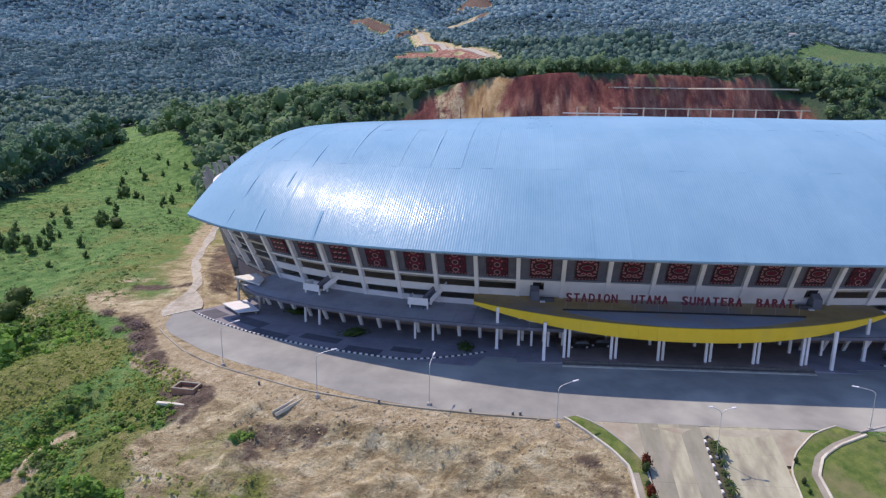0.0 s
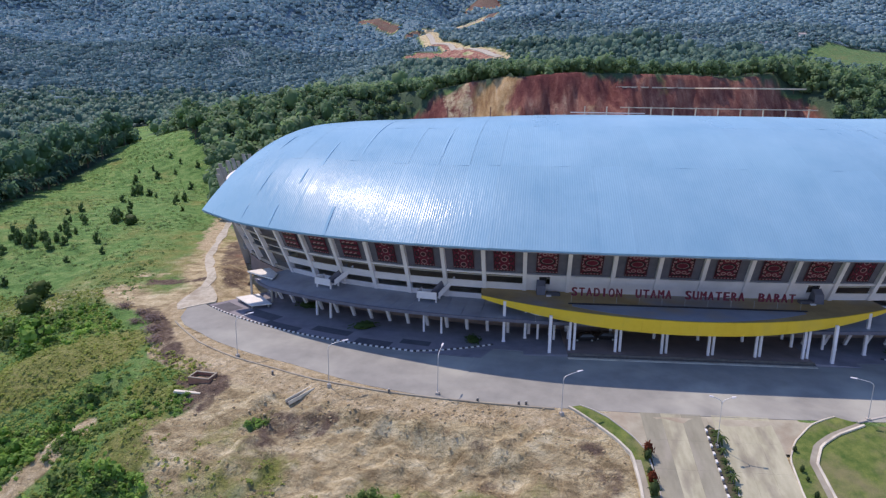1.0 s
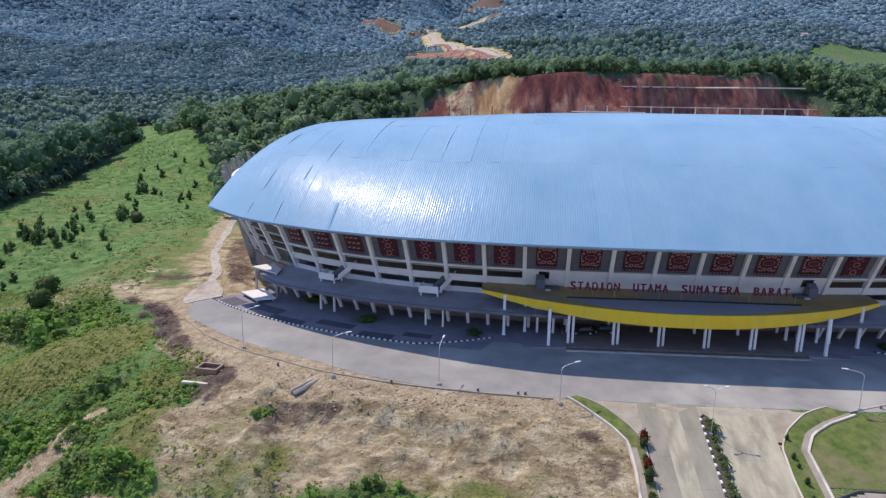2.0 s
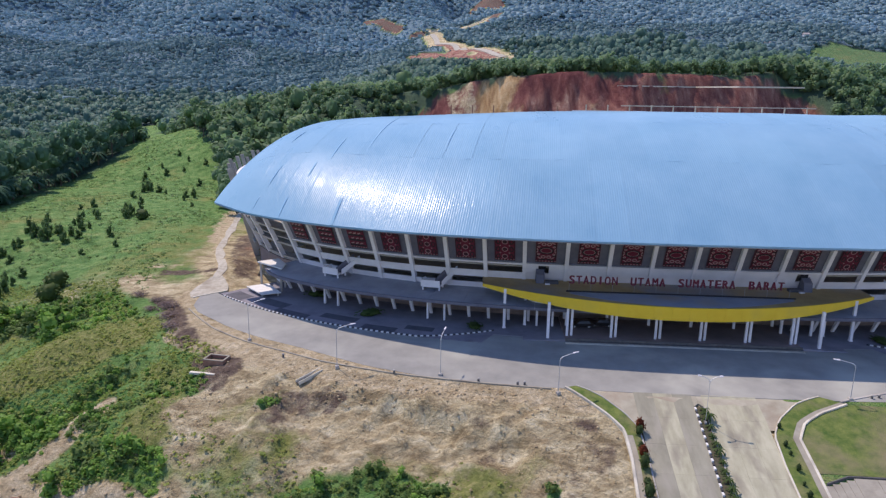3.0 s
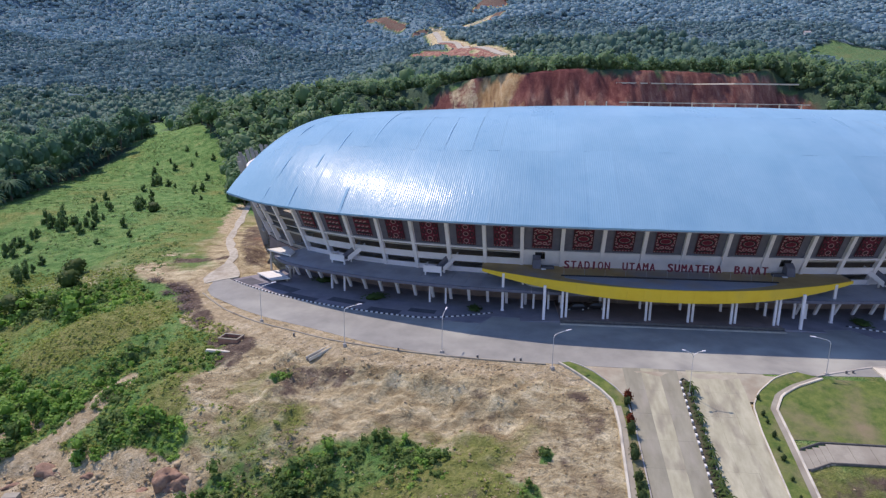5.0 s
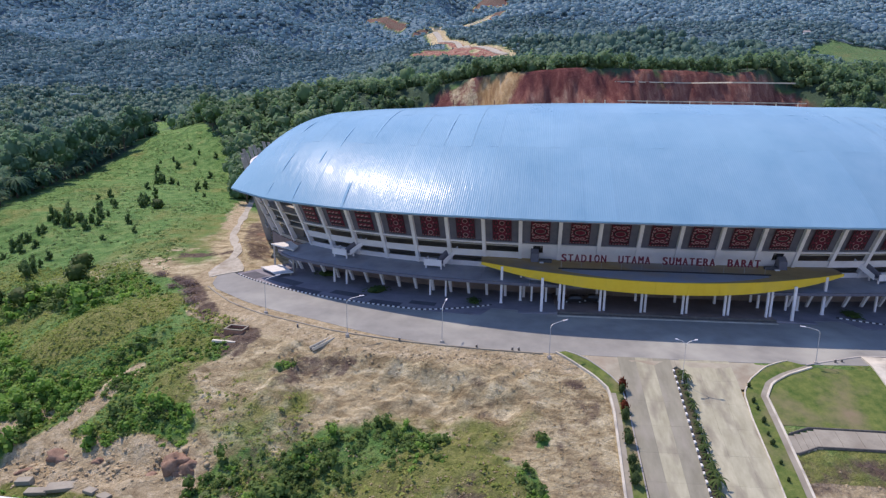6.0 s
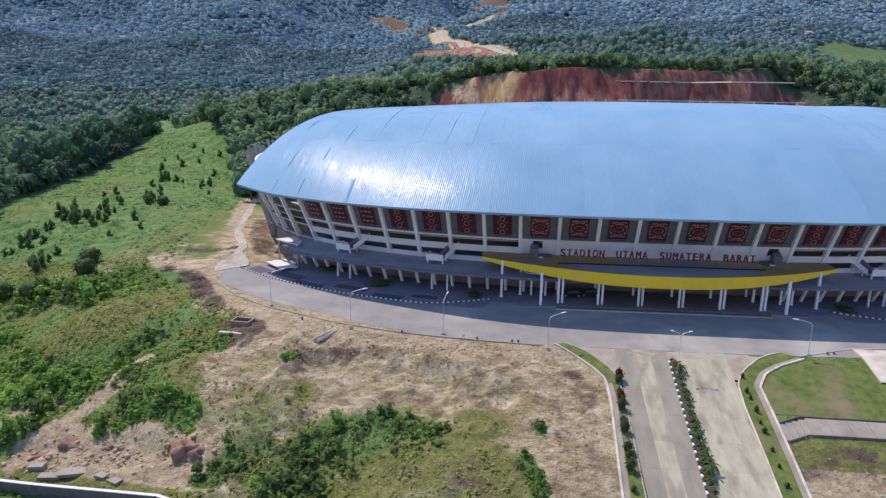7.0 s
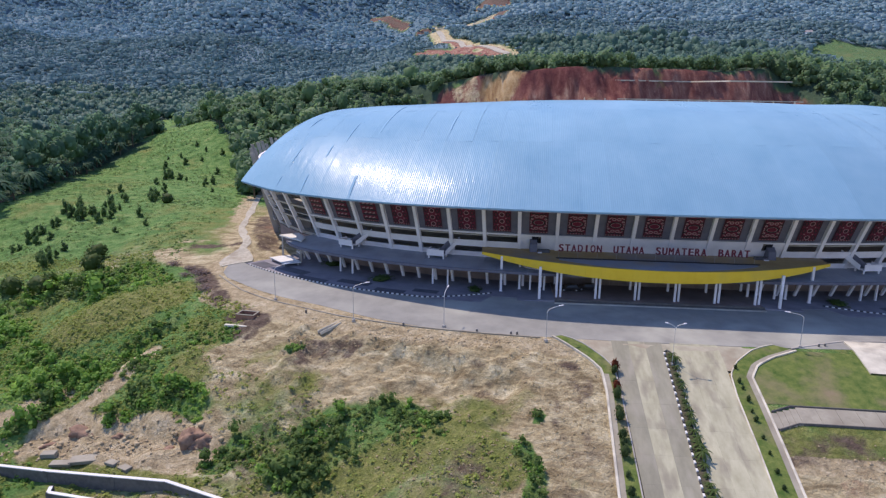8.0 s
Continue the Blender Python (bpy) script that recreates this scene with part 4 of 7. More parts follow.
ribbon("footpath_2", [(x + 0.2, y) for x, y in WALK_L], [(x + 1.0, y) for x, y in WALK_L], 0.15, 0.3, DIRTY_PATH, "narrow grey concrete walk inside the edging", "path")
strip("edging_4", VL_IN, 0.2, 0.22, CONCRETE, "thin concrete kerb between verge and drive")

VR_IN = resample([(16.0, -9.6), (11.5, -12.0), (8.0, -15.4), (6.2, -18.6), (5.7, -24), (5.5, -34), (5.1, -44), (4.6, -75)], 60)
VR_OUT = resample([(18.3, -11.2), (13.6, -13.4), (10.5, -15.6), (8.6, -18.8), (8.55, -25), (8.3, -34), (7.9, -44), (7.4, -75)], 60)
ribbon("verge_2", VR_IN, VR_OUT, 0.12, 0.4, LAWN, "curved mown grass verge beside the drive", "verge")
strip("edging_5", VR_IN, 0.22, 0.24, PALE_PATH, "white concrete kerb round the grass verge")
PATH_OUT = [(x + 0.95, y - 0.25) for x, y in VR_OUT]
ribbon("footpath", VR_OUT, PATH_OUT, 0.16, 0.4, DIRTY_PATH, "grey concrete footpath curving round the lawn", "path")
strip("edging_6", PATH_OUT, 0.36, 0.26, PALE_PATH, "raised white edge of the footpath")
LAWN_IN = [(x + 0.1, y) for x, y in PATH_OUT]
LAWN_IN = [p for p in LAWN_IN if p[1] > -25.4]
ribbon("lawn", LAWN_IN, [(62.0, y) for x, y in LAWN_IN], 0.06, 0.2, LAWN, "mown lawn beside the footpath with worn patches", "lawn")
strip("edging_7", resample([(18.6, -10.9), (24, -8.6), (29, -6.6), (60, -3.5)], 30), 0.4, 0.2, CONCRETE, "dirty kerb between road and lawn")


def pad(name, x0, x1, y0, y1, lift, thick, label):
    ribbon(name, resample([(x0, y0), (x0, y1)], 8), resample([(x1, y0), (x1, y1)], 8), lift, thick, PALE_PATH, label, "pad")


pad("concrete_pad", 29.3, 60, -16.6, -6.9, 0.30, 0.5, "bare pale concrete pad on the lawn")


def cross_path():
    holder = thing("cross_path", (20, -27.5, float(land(20, -27.5))), "pale concrete cross path with low stone edges", "path", kind="structure")
    x = 9.6
    while x < 60:
        w = 1.05 if x < 13.2 else 3.0
        a, b = (-27.2 + (x - 9.6) * 0.36, -30.4 + (x - 9.6) * 0.33) if x < 13.2 else (-25.7, -29.0)
        z = [float(land(xx, yy)) + 0.2 for xx, yy in ((x, b), (x + w - 0.05, b), (x + w - 0.05, a), (x, a))]
        c = ((x, b), (x + w - 0.05, b), (x + w - 0.05, a), (x, a))
        g = Geo().hexa([(p[0], p[1], q - 0.4) for p, q in zip(c, z)] + [(p[0], p[1], q) for p, q in zip(c, z)])
        part("slab", g, DIRTY_PATH, holder)
        x += w


cross_path()
for nm, yy in (("edging_8", -25.5), ("edging_9", -29.2)):
    strip(nm, resample([(9.9, yy - 1.4), (13.2, yy), (60, yy + 0.2)], 30), 0.18, 0.36, STONE, "low dark stone edge along the cross path")


# ---- the stadium ----
stadium = thing("stadium", (0, 21, 0), "white concrete stadium, raked columns, red ornament panels, blue roof", "stadium")
DECK_Z, TOP_Z = 5.3, 20.2


def rake(z):
    """How far the facade leans out at that height."""
    return 0.46 * max(z - DECK_Z, 0.0)


def fpt(a, out, z):
    x, y = on_oval(a, out + rake(z))
    return (float(x), float(y), z)


COLS = [4.0, 12.0, 20.0, 28.0] + [28.0 + 7.55 * k for k in range(1, 11)]
COLS = [-c for c in reversed(COLS)] + COLS


def band(a0, a1, z0, z1, out=-0.2, thick=0.35, margin=0.3):
    """A slab of wall between two columns, leaning with the facade."""
    g = Geo()
    a0, a1 = a0 + margin, a1 - margin
    lo = [fpt(a0, out, z0), fpt(a1, out, z0), fpt(a1, out - thick, z0), fpt(a0, out - thick, z0)]
    hi = [fpt(a0, out, z1), fpt(a1, out, z1), fpt(a1, out - thick, z1), fpt(a0, out - thick, z1)]
    return g.hexa(lo + hi)


def column(a, name="column"):
    """A raked fin from the deck to the roof, with a thicker foot."""
    g = Geo()
    w = 0.36
    for z0, z1, d0, d1 in ((DECK_Z - 0.2, 10.8, 1.25, 1.0), (10.8, TOP_Z, 1.0, 0.75)):
        lo = [fpt(a - w, 0.35, z0), fpt(a + w, 0.35, z0), fpt(a + w, 0.35 - d0, z0), fpt(a - w, 0.35 - d0, z0)]
        hi = [fpt(a - w, 0.35, z1), fpt(a + w, 0.35, z1), fpt(a + w, 0.35 - d1, z1), fpt(a - w, 0.35 - d1, z1)]
        g.hexa(lo + hi)
    part(name, g, WHITE, stadium)


def motif(kind, w, h):
    """Raised pieces of an ornament panel, in the panel's own plane: x across, y up."""
    black, pale = [], []
    def ring(group, cx, cy, rx, ry, t, n=16, z0=0.0, z1=0.05):
        g = Geo()
        group.append(g)
        for k in range(n):
            an = 2 * math.pi * k / n
            for r, zz in ((0, z0), (0, z1), (t, z1), (t, z0)):
                g.v.append((cx + (rx - r) * math.cos(an), cy + (ry - r) * math.sin(an), zz))
        for k in range(n):
            a, b = 4 * k, 4 * ((k + 1) % n)
            g.f += [(a + q, b + q, b + (q + 1) % 4, a + (q + 1) % 4) for q in range(4)]
    def bar(group, x0, y0, x1, y1, z=0.05):
        group.append(Geo().box(x0, y0, 0, x1, y1, z))
    def slash(group, x0, y0, x1, y1, t=0.13):
        d = Vector((x1 - x0, y1 - y0)).normalized()
        o = Vector((-d.y, d.x)) * t / 2
        c = [(x0 - o.x, y0 - o.y), (x1 - o.x, y1 - o.y), (x1 + o.x, y1 + o.y), (x0 + o.x, y0 + o.y)]
        if (x1 - x0) * o.y - (y1 - y0) * o.x < 0:
            c = c[::-1]
        group.append(Geo().hexa([(*p, 0.0) for p in c] + [(*p, 0.06) for p in c]))
    if kind == "roundel":
        c = 0.36
        ring(black, 0, h * c, w * 0.36, h * 0.115, w * 0.08, 14)
        ring(pale, 0, h * c, w * 0.28, h * 0.085, w * 0.025, 12)
        for sy in (-1, 1):
            for sx in (-1, 1):
                ring(pale, sx * w * 0.13, h * (c + 0.195 * sy), w * 0.115, h * 0.048, w * 0.038, 8)
                ring(pale, sx * w * 0.36, h * (c + 0.115 * sy), w * 0.075, h * 0.030, w * 0.035, 7)
                slash(pale, sx * w * 0.24, h * (c + 0.25 * sy), sx * w * 0.40, h * (c + 0.20 * sy), 0.16)
                slash(black, sx * w * 0.30, h * (c + 0.16 * sy), sx * w * 0.47, h * (c + 0.165 * sy), 0.24)
                slash(black, sx * w * 0.02, h * (c + 0.27 * sy), sx * w * 0.40, h * (c + 0.30 * sy), 0.3)
                slash(pale, sx * w * 0.40, h * (c + 0.01 * sy), sx * w * 0.44, h * (c + 0.06 * sy), 0.18)
        for sx in (-1, 1):
            bar(black, sx * w * 0.46 - 0.07, 0.4, sx * w * 0.46 + 0.07, h - 0.1)
        ring(black, 0, h * 0.83, w * 0.30, h * 0.07, w * 0.08, 12)
    elif kind == "chain":
        for k in range(4):
            cy = h * (0.12 + 0.225 * k)
            ring(pale, 0, cy, w * 0.15, h * 0.075, w * 0.03, 8)
            ring(black, 0, cy, w * 0.09, h * 0.04, w * 0.05, 8)
            for sx in (-1, 1):
                ring(black, sx * w * 0.32, cy, w * 0.12, h * 0.085, w * 0.06, 7)
                ring(pale, sx * w * 0.22, cy + h * 0.11, w * 0.04, h * 0.015, w * 0.04, 6)
        for sx in (-1, 1):
            bar(black, sx * w * 0.47 - 0.06, 0.1, sx * w * 0.47 + 0.06, h - 0.1)
    else:
        for k in range(6):
            cy = h * (0.06 + 0.16 * k)
            bar(black, -w * 0.46, cy, w * 0.46, cy + h * 0.055)
            for j in range(3):
                x = -w * 0.30 + w * 0.26 * j + (0.08 * w if k % 2 else 0)
                slash(pale, x - w * 0.085, cy + h * 0.075, x + w * 0.085, cy + h * 0.105, 0.26)
    bar(black, -w / 2, 0, w / 2, 0.12, 0.04)
    for k in range(7):
        x = -w * 0.45 + w * 0.15 * k
        bar(pale, x - 0.12, 0.16, x + 0.12, 0.32)
    return black, pale


def ornament(a0, a1, kind):
    """A hanging red panel with its raised ornament."""
    am, w, z0, z1 = (a0 + a1) / 2, 4.0, 11.85, 19.0
    h = math.hypot(z1 - z0, rake(z1) - rake(z0))
    o, ex = Vector(fpt(am, 0.0, z0)), (Vector(fpt(am + 1, 0, z0)) - Vector(fpt(am - 1, 0, z0))).normalized()
    ey = (Vector(fpt(am, 0, z1)) - o).normalized()
    ez = ex.cross(ey).normalized()
    o = o + ez * -0.22
    m = Matrix((ex.to_4d(), ey.to_4d(), ez.to_4d(), o.to_4d())).transposed()
    for r in range(3):
        m[3][r] = 0
    m[3][3] = 1
    g = Geo().add(Geo().box(-w / 2, 0, -0.08, w / 2, h, 0.0), m)
    p = part("ornament_panel", g, BATIK_RED, stadium, "dark red ornament panel with black and pale motifs")
    black, pale = motif(kind, w, h)
    for g in black:
        part("motif", Geo().add(g, m), BATIK_BLACK, p)
    for g in pale:
        part("motif", Geo().add(g, m), BATIK_PALE, p)


def build_facade():
    for a in COLS:
        column(a)
    for a0, a1 in zip(COLS[:-1], COLS[1:]):
        am = abs(a0 + a1) / 2
        if am < abs(at_x(-77.0)):
            part("wall_panel", band(a0, a1, 11.5, 19.9, -0.55, 0.25, 0.2), GREY_WALL, stadium, "grey recessed wall behind the ornament panel")
            ornament(a0, a1, "roundel" if am < 25 else "chain" if am < 56 else "bands")
            part("sill_band", band(a0, a1, 11.1, 11.5, 0.1, 0.7), WHITE, stadium)
            if am < 21:
                part("wall_panel", band(a0, a1, DECK_Z - 0.2, 11.1, -0.15, 0.3), WHITE, stadium)
            elif am < 25:
                s = 1 if a0 > 0 else -1
                b0, b1 = (a0, a1)
                part("wall_panel", band(b0, b1, DECK_Z - 0.2, 9.4, -0.15, 0.3), WHITE, stadium)
                c = am * s
                part("wall_panel", band(b0, c - 0.7 * 1, 9.4, 11.1, -0.15, 0.3, 0.0), WHITE, stadium)
                part("wall_panel", band(c + 0.7, b1, 9.4, 11.1, -0.15, 0.3, 0.0), WHITE, stadium)
            else:
                part("base_wall", band(a0, a1, DECK_Z - 0.2, 6.45, 0.1, 0.4), WHITE, stadium)
                part("parapet", band(a0, a1, 7.95, 9.35, 0.0, 0.3), WHITE, stadium)
                part("gallery_beam", band(a0, a1, 7.8, 7.95, 0.05, 2.2), WHITE, stadium)
        else:
            for z0, z1 in ((DECK_Z, 5.8), (9.0, 9.5), (12.6, 13.1), (16.2, 16.7)):
                part("beam", band(a0, a1, z0, z1, 0.0, 0.5), CONCRETE, stadium, "bare concrete edge beam of an open bay")
                part("gallery_floor", band(a0, a1, z0 + 0.2, z0 + 0.35, -0.6, 5.0, 0.0), CONCRETE, stadium)
            part("post", band(a0, a1, 0, 5.3, -0.2, 0.6, 3.4), CONCRETE, stadium)
    # dark inner walls added to block light behind the openings, and floors
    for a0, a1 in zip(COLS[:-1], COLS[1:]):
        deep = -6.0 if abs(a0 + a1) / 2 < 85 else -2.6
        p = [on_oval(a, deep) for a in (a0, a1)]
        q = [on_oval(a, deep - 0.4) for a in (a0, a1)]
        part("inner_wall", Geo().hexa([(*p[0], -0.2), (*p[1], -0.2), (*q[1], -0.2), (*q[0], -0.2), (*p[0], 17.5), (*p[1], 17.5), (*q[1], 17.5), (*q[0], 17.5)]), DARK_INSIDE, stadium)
        for z, out in ((5.0, 0.0), (10.5, 1.8)):
            r, s = [on_oval(a, out) for a in (a0, a1)], [on_oval(a, -6.4) for a in (a0, a1)]
            part("gallery_floor", Geo().hexa([(*r[0], z), (*r[1], z), (*s[1], z), (*s[0], z), (*r[0], z + 0.25), (*r[1], z + 0.25), (*s[1], z + 0.25), (*s[0], z + 0.25)]), CONCRETE, stadium)


build_facade()


# ---- deck over the arcade ----
def build_deck():
    n = 26
    aa = np.linspace(-83.5, 83.5, n * 2 + 1)
    for i in range(n * 2):
        a0, a1 = aa[i] + 0.02, aa[i + 1] - 0.02
        out = [10.2 - 2.2 * float(smooth(78, 83.5, abs(a))) for a in (a0, a1)]
        p = [on_oval(a0, out[0]), on_oval(a1, out[1]), on_oval(a1, -0.2), on_oval(a0, -0.2)]
        zz = (4.95, 4.95, 5.3, 5.3)
        part("deck_panel", Geo().hexa([(*c, z - 0.25) for c, z in zip(p, zz)] + [(*c, z) for c, z in zip(p, zz)]), DECK_GREY, stadium)
        q = [on_oval(a0, out[0] + 0.12), on_oval(a1, out[1] + 0.12), on_oval(a1, out[1] - 0.18), on_oval(a0, out[0] - 0.18)]
        part("deck_fascia", Geo().hexa([(*c, 4.45) for c in q] + [(*c, 5.03) for c in q]), GREY_WALL, stadium)
    # raked arcade columns at half bays
    a = -80.43
    while a <= 80.5:
        g = Geo()
        f0, f1, w = 3.4, 5.6, 0.27
        lo = [on_oval(a - w, f0 + 0.5), on_oval(a + w, f0 + 0.5), on_oval(a + w, f0), on_oval(a - w, f0)]
        hi = [on_oval(a - w, f1 + 0.75), on_oval(a + w, f1 + 0.75), on_oval(a + w, f1 - 0.1), on_oval(a - w, f1 - 0.1)]
        g.hexa([(*c, 0.0) for c in lo] + [(*c, 4.75) for c in hi])
        if abs(a) > 21:
            part("arcade_column", g, WHITE, stadium)
        a += 3.83
    for a0, a1 in zip(COLS[:-1], COLS[1:]):
        p, q = [on_oval(x, 0.3) for x in (a0, a1)], [on_oval(x, 0.0) for x in (a0, a1)]
        g = Geo().hexa([(*p[0], -0.2), (*p[1], -0.2), (*q[1], -0.2), (*q[0], -0.2), (*p[0], 4.9), (*p[1], 4.9), (*q[1], 4.9), (*q[0], 4.9)])
        part("arcade_wall", g, ARCADE_WALL, stadium, "rust-brown ground-floor wall in the shade of the arcade")


build_deck()


def frame_on(a, out, z):
    """Axes at a place on the deck: x along the facade, y inwards."""
    o = Vector((*on_oval(a, out), z))
    ex = (Vector((*on_oval(a + 1, out), z)) - Vector((*on_oval(a - 1, out), z))).normalized()
    ez = Vector((0, 0, 1))
    ey = ez.cross(ex)
    m = Matrix((ex.to_4d(), ey.to_4d(), ez.to_4d(), o.to_4d())).transposed()
    for r in range(3):
        m[3][r] = 0
    m[3][3] = 1
    return m


def build_stair(a, s):
    """Landing on posts over the deck, with a flight that runs along and up to the gallery."""
    m = frame_on(a, 4.9, 0.0) @ Matrix.Diagonal((s, 1, 1, 1))
    def put(name, g, mat=WHITE, label=""):
        h = Geo().add(g, m)
        if s < 0:
            h.f = [q[::-1] for q in h.f]
        part(name, h, mat, stadium, label)
    put("landing", Geo().box(-1.9, 0, 5.95, 1.9, 2.9, 6.15, 0.02))
    put("parapet", Geo().box(-1.9, -0.15, 5.9, 1.9, 0.0, 7.3, 0.03))
    put("parapet", Geo().box(-2.05, -0.15, 5.9, -1.9, 2.9, 7.3, 0.03))
    for x, y in ((-1.8, 0.05), (1.6, 0.05), (-1.8, 2.6), (1.6, 2.6)):
        put("landing_post", Geo().box(x, y, DECK_Z - 0.1, x + 0.28, y + 0.28, 5.95))
    n, x0, y0, dx, dy = 13, 0.6, 1.2, 0.17, 0.26
    for k in range(n):
        # steps and inner side wall are coloured grey to imitate their shade
        put("step", Geo().box(x0 + dx * k, y0 + dy * k, 5.9 + 0.2 * k, x0 + 1.3 + dx * k, y0 + dy + 0.05 + dy * k, 6.15 + 0.2 * k), GREY_WALL, "concrete step, its shade painted in as dark grey" if k == 0 else "")
    for x, mat, lo, hi in ((x0 + 1.3, WHITE, 5.8, 6.9), (x0 - 0.15, GREY_WALL, 5.7, 7.1)):
        x1, y1, up = x + dx * n, y0 + dy * n, 0.2 * n
        put("stair_wall", Geo().hexa([(x, y0, lo), (x + 0.15, y0, lo), (x1 + 0.15, y1, lo + up), (x1, y1, lo + up), (x, y0, hi), (x + 0.15, y0, hi), (x1 + 0.15, y1, hi + up), (x1, y1, hi + up)]), mat)
    put("stair_bridge", Geo().box(x0 + dx * n, y0 + dy * n, 8.5, x0 + 1.4 + dx * n, y0 + dy * n + 0.9, 8.72))
    # portal below
    for x in (-0.1, 3.35):
        put("portal_post", Geo().box(x, -2.4, 0, x + 0.35, -2.0, 4.6))
    put("portal_beam", Geo().box(-0.1, -2.45, 3.75, 3.7, -1.95, 4.3, 0.02))


for ax, s in ((at_x(-66.4), 1), (at_x(-45.6), 1), (at_x(45.6), -1), (at_x(66.4), -1)):
    build_stair(ax, s)


def build_entrance_stair(s):
    """Dark panel standing for the shade of a doorway over the canopy, a grey stair housing before it and a low dark box
    beside.
    """
    a = s * 24.6
    part("doorway", band(a - 0.7, a + 0.7, 9.7, 11.1, 0.02, 0.25, 0.0), GLASS, stadium, "dark panel in place of the doorway's inner shade")
    x0, x1 = sorted((s * 25.9, s * 24.3))
    housing = Geo().hexa([(x0, 17.6, 7.8), (x1, 17.6, 7.8), (x1, 20.4, 7.8), (x0, 20.4, 7.8), (x0, 17.9, 9.6), (x1, 17.9, 9.6), (x1, 19.4, 10.4), (x0, 19.4, 10.4)])
    part("stair_housing", housing, GREY_WALL, stadium, "grey stair housing on the canopy top")
    x0, x1 = sorted((s * 24.1, s * 21.6))
    part("hatch_box", Geo().box(x0, 17.4, 7.8, x1, 18.6, 8.45, 0.04), PLAZA_DARK, stadium, "low dark hatch box")
    x0, x1 = sorted((s * 24.2, s * 23.3))
    part("hatch_step", Geo().box(x0, 16.8, 7.8, x1, 17.4, 8.1, 0.03), WHITE, stadium)


for s in (-1, 1):
    build_entrance_stair(s)


# ---- roof ----
A_TIP = abs(at_x(-85.0))
A_SOUTH = A_TIP + 24.0
ROOF_D, ROOF_H = 51.9, 20.26


def roof_at(a, f):
    """A point of the roof: a along the facade, f from the eaves (0) to the inner rim (1)."""
    north = a < 0
    u = min(abs(a) / (A_TIP if north else A_SOUTH), 1.0)
    deep = ROOF_D * max(1 - u ** 9.8, 0.0) ** 0.436 * f
    rise = ROOF_H - (3.8 if north else -0.2) * (abs(a) / 90) ** 1.84
    mid = 1 - float(smooth(28, 64, abs(a)))
    bend = 2 + (0.65 * float(smooth(0.45, 1, u)) if north else 0.0)
    p, q = Vector(on_oval(a, 15.0 + 1.8 * mid)), Vector(on_oval(a, 14.0 + 1.8 * mid))
    turn = 0.39 * float(smooth(0.34, 1, u)) if north else 0.0
    d = Matrix.Rotation(turn, 2) @ (q - p)
    p = p + d * deep
    return Vector((p.x, p.y, 19.0 + 0.5 * mid + 0.5 * float(smooth(0.85, 1, u)) + rise * (1 - (1 - deep / ROOF_D) ** bend)))


def build_roof():
    bays = np.linspace(-A_TIP + 0.02, A_SOUTH - 0.5, 37)
    warp = random.Random(12)
    splits = [0.0, 0.36, 0.70, 1.0]
    for bi in range(36):
        for si in range(3):
            a0, a1, f0, f1 = bays[bi], bays[bi + 1], splits[si], splits[si + 1]
            nr = 8
            ribs = 14
            g = Geo()
            cols = []
            for k in range(ribs):
                for o, h in ((0.0, 0.0), (0.36, 0.0), (0.56, 0.022), (0.80, 0.022)):
                    cols.append((a0 + (a1 - a0) * (k + o) / ribs, h))
            cols.append((a1 + 0.12, 0.0))
            lift = 0.003 * si
            tilt = warp.uniform(-0.012, 0.012)
            for r in range(nr + 1):
                f = f0 + (f1 - f0) * r / nr
                f = f + (0.004 if r == nr and si < 2 else 0)
                for a, h in cols:
                    p = roof_at(a, f)
                    g.v.append((p.x, p.y, p.z + h + lift + tilt * (a - (a0 + a1) / 2)))
            n = len(cols)
            for r in range(nr):
                for c in range(n - 1):
                    g.f.append((r * n + c, r * n + c + 1, (r + 1) * n + c + 1, (r + 1) * n + c))
            m = len(g.v)
            g.v += g.v[:n] + [(x, y, z - (0.3 if si == 0 else 0.03)) for x, y, z in g.v[:n]]
            g.f += [(m + n + c, m + n + c + 1, m + c + 1, m + c) for c in range(n - 1)]
            part("roof_panel", g, ROOF, stadium, "blue ribbed metal roof sheet" if bi == 0 and si == 0 else "", soft=True)
    # sheets that have sprung up along their laps
    for a, f0, f1 in ((-60.3, 0.38, 0.93), (-60.5, 0.0, 0.12), (-67.0, 0.30, 0.51), (-71.7, 0.0, 0.10), (-77.8, 0.13, 0.27), (-78.4, 0.015, 0.085), (-44.8, 0.42, 0.64), (-81.6, 0.48, 0.66), (-69.6, 0.20, 0.29)):
        g = Geo()
        nr = 14
        for r in range(nr + 1):
            t = r / nr
            up = 0.17 * math.sin(math.pi * t) ** 0.6 if 0 < r < nr else 0.03
            for o, h in ((-0.45, 0.025), (0.0, up), (0.10, 0.02)):
                p = roof_at(a + o, f0 + (f1 - f0) * t)
                g.v.append((p.x, p.y, p.z + h))
        for r in range(nr):
            for c in range(2):
                g.f.append((3 * r + c, 3 * r + c + 1, 3 * r + c + 4, 3 * r + c + 3))
        part("lapped_sheet", g, ROOF, stadium, "blue roof sheet with a sprung edge")
    g = Geo()
    na, nf = 97, 14
    for i in range(na):
        for k in range(nf):
            p = roof_at(-A_TIP + 0.6 + (A_TIP + A_SOUTH - 1.2) * i / (na - 1), k / (nf - 1))
            g.v.append((p.x, p.y, p.z - 0.45))
    for i in range(na - 1):
        for k in range(nf - 1):
            j = i * nf + k
            g.f.append((j, j + 1, j + nf + 1, j + nf))
    part("roof_soffit", g, CONCRETE, stadium, "grey underside of the roof")


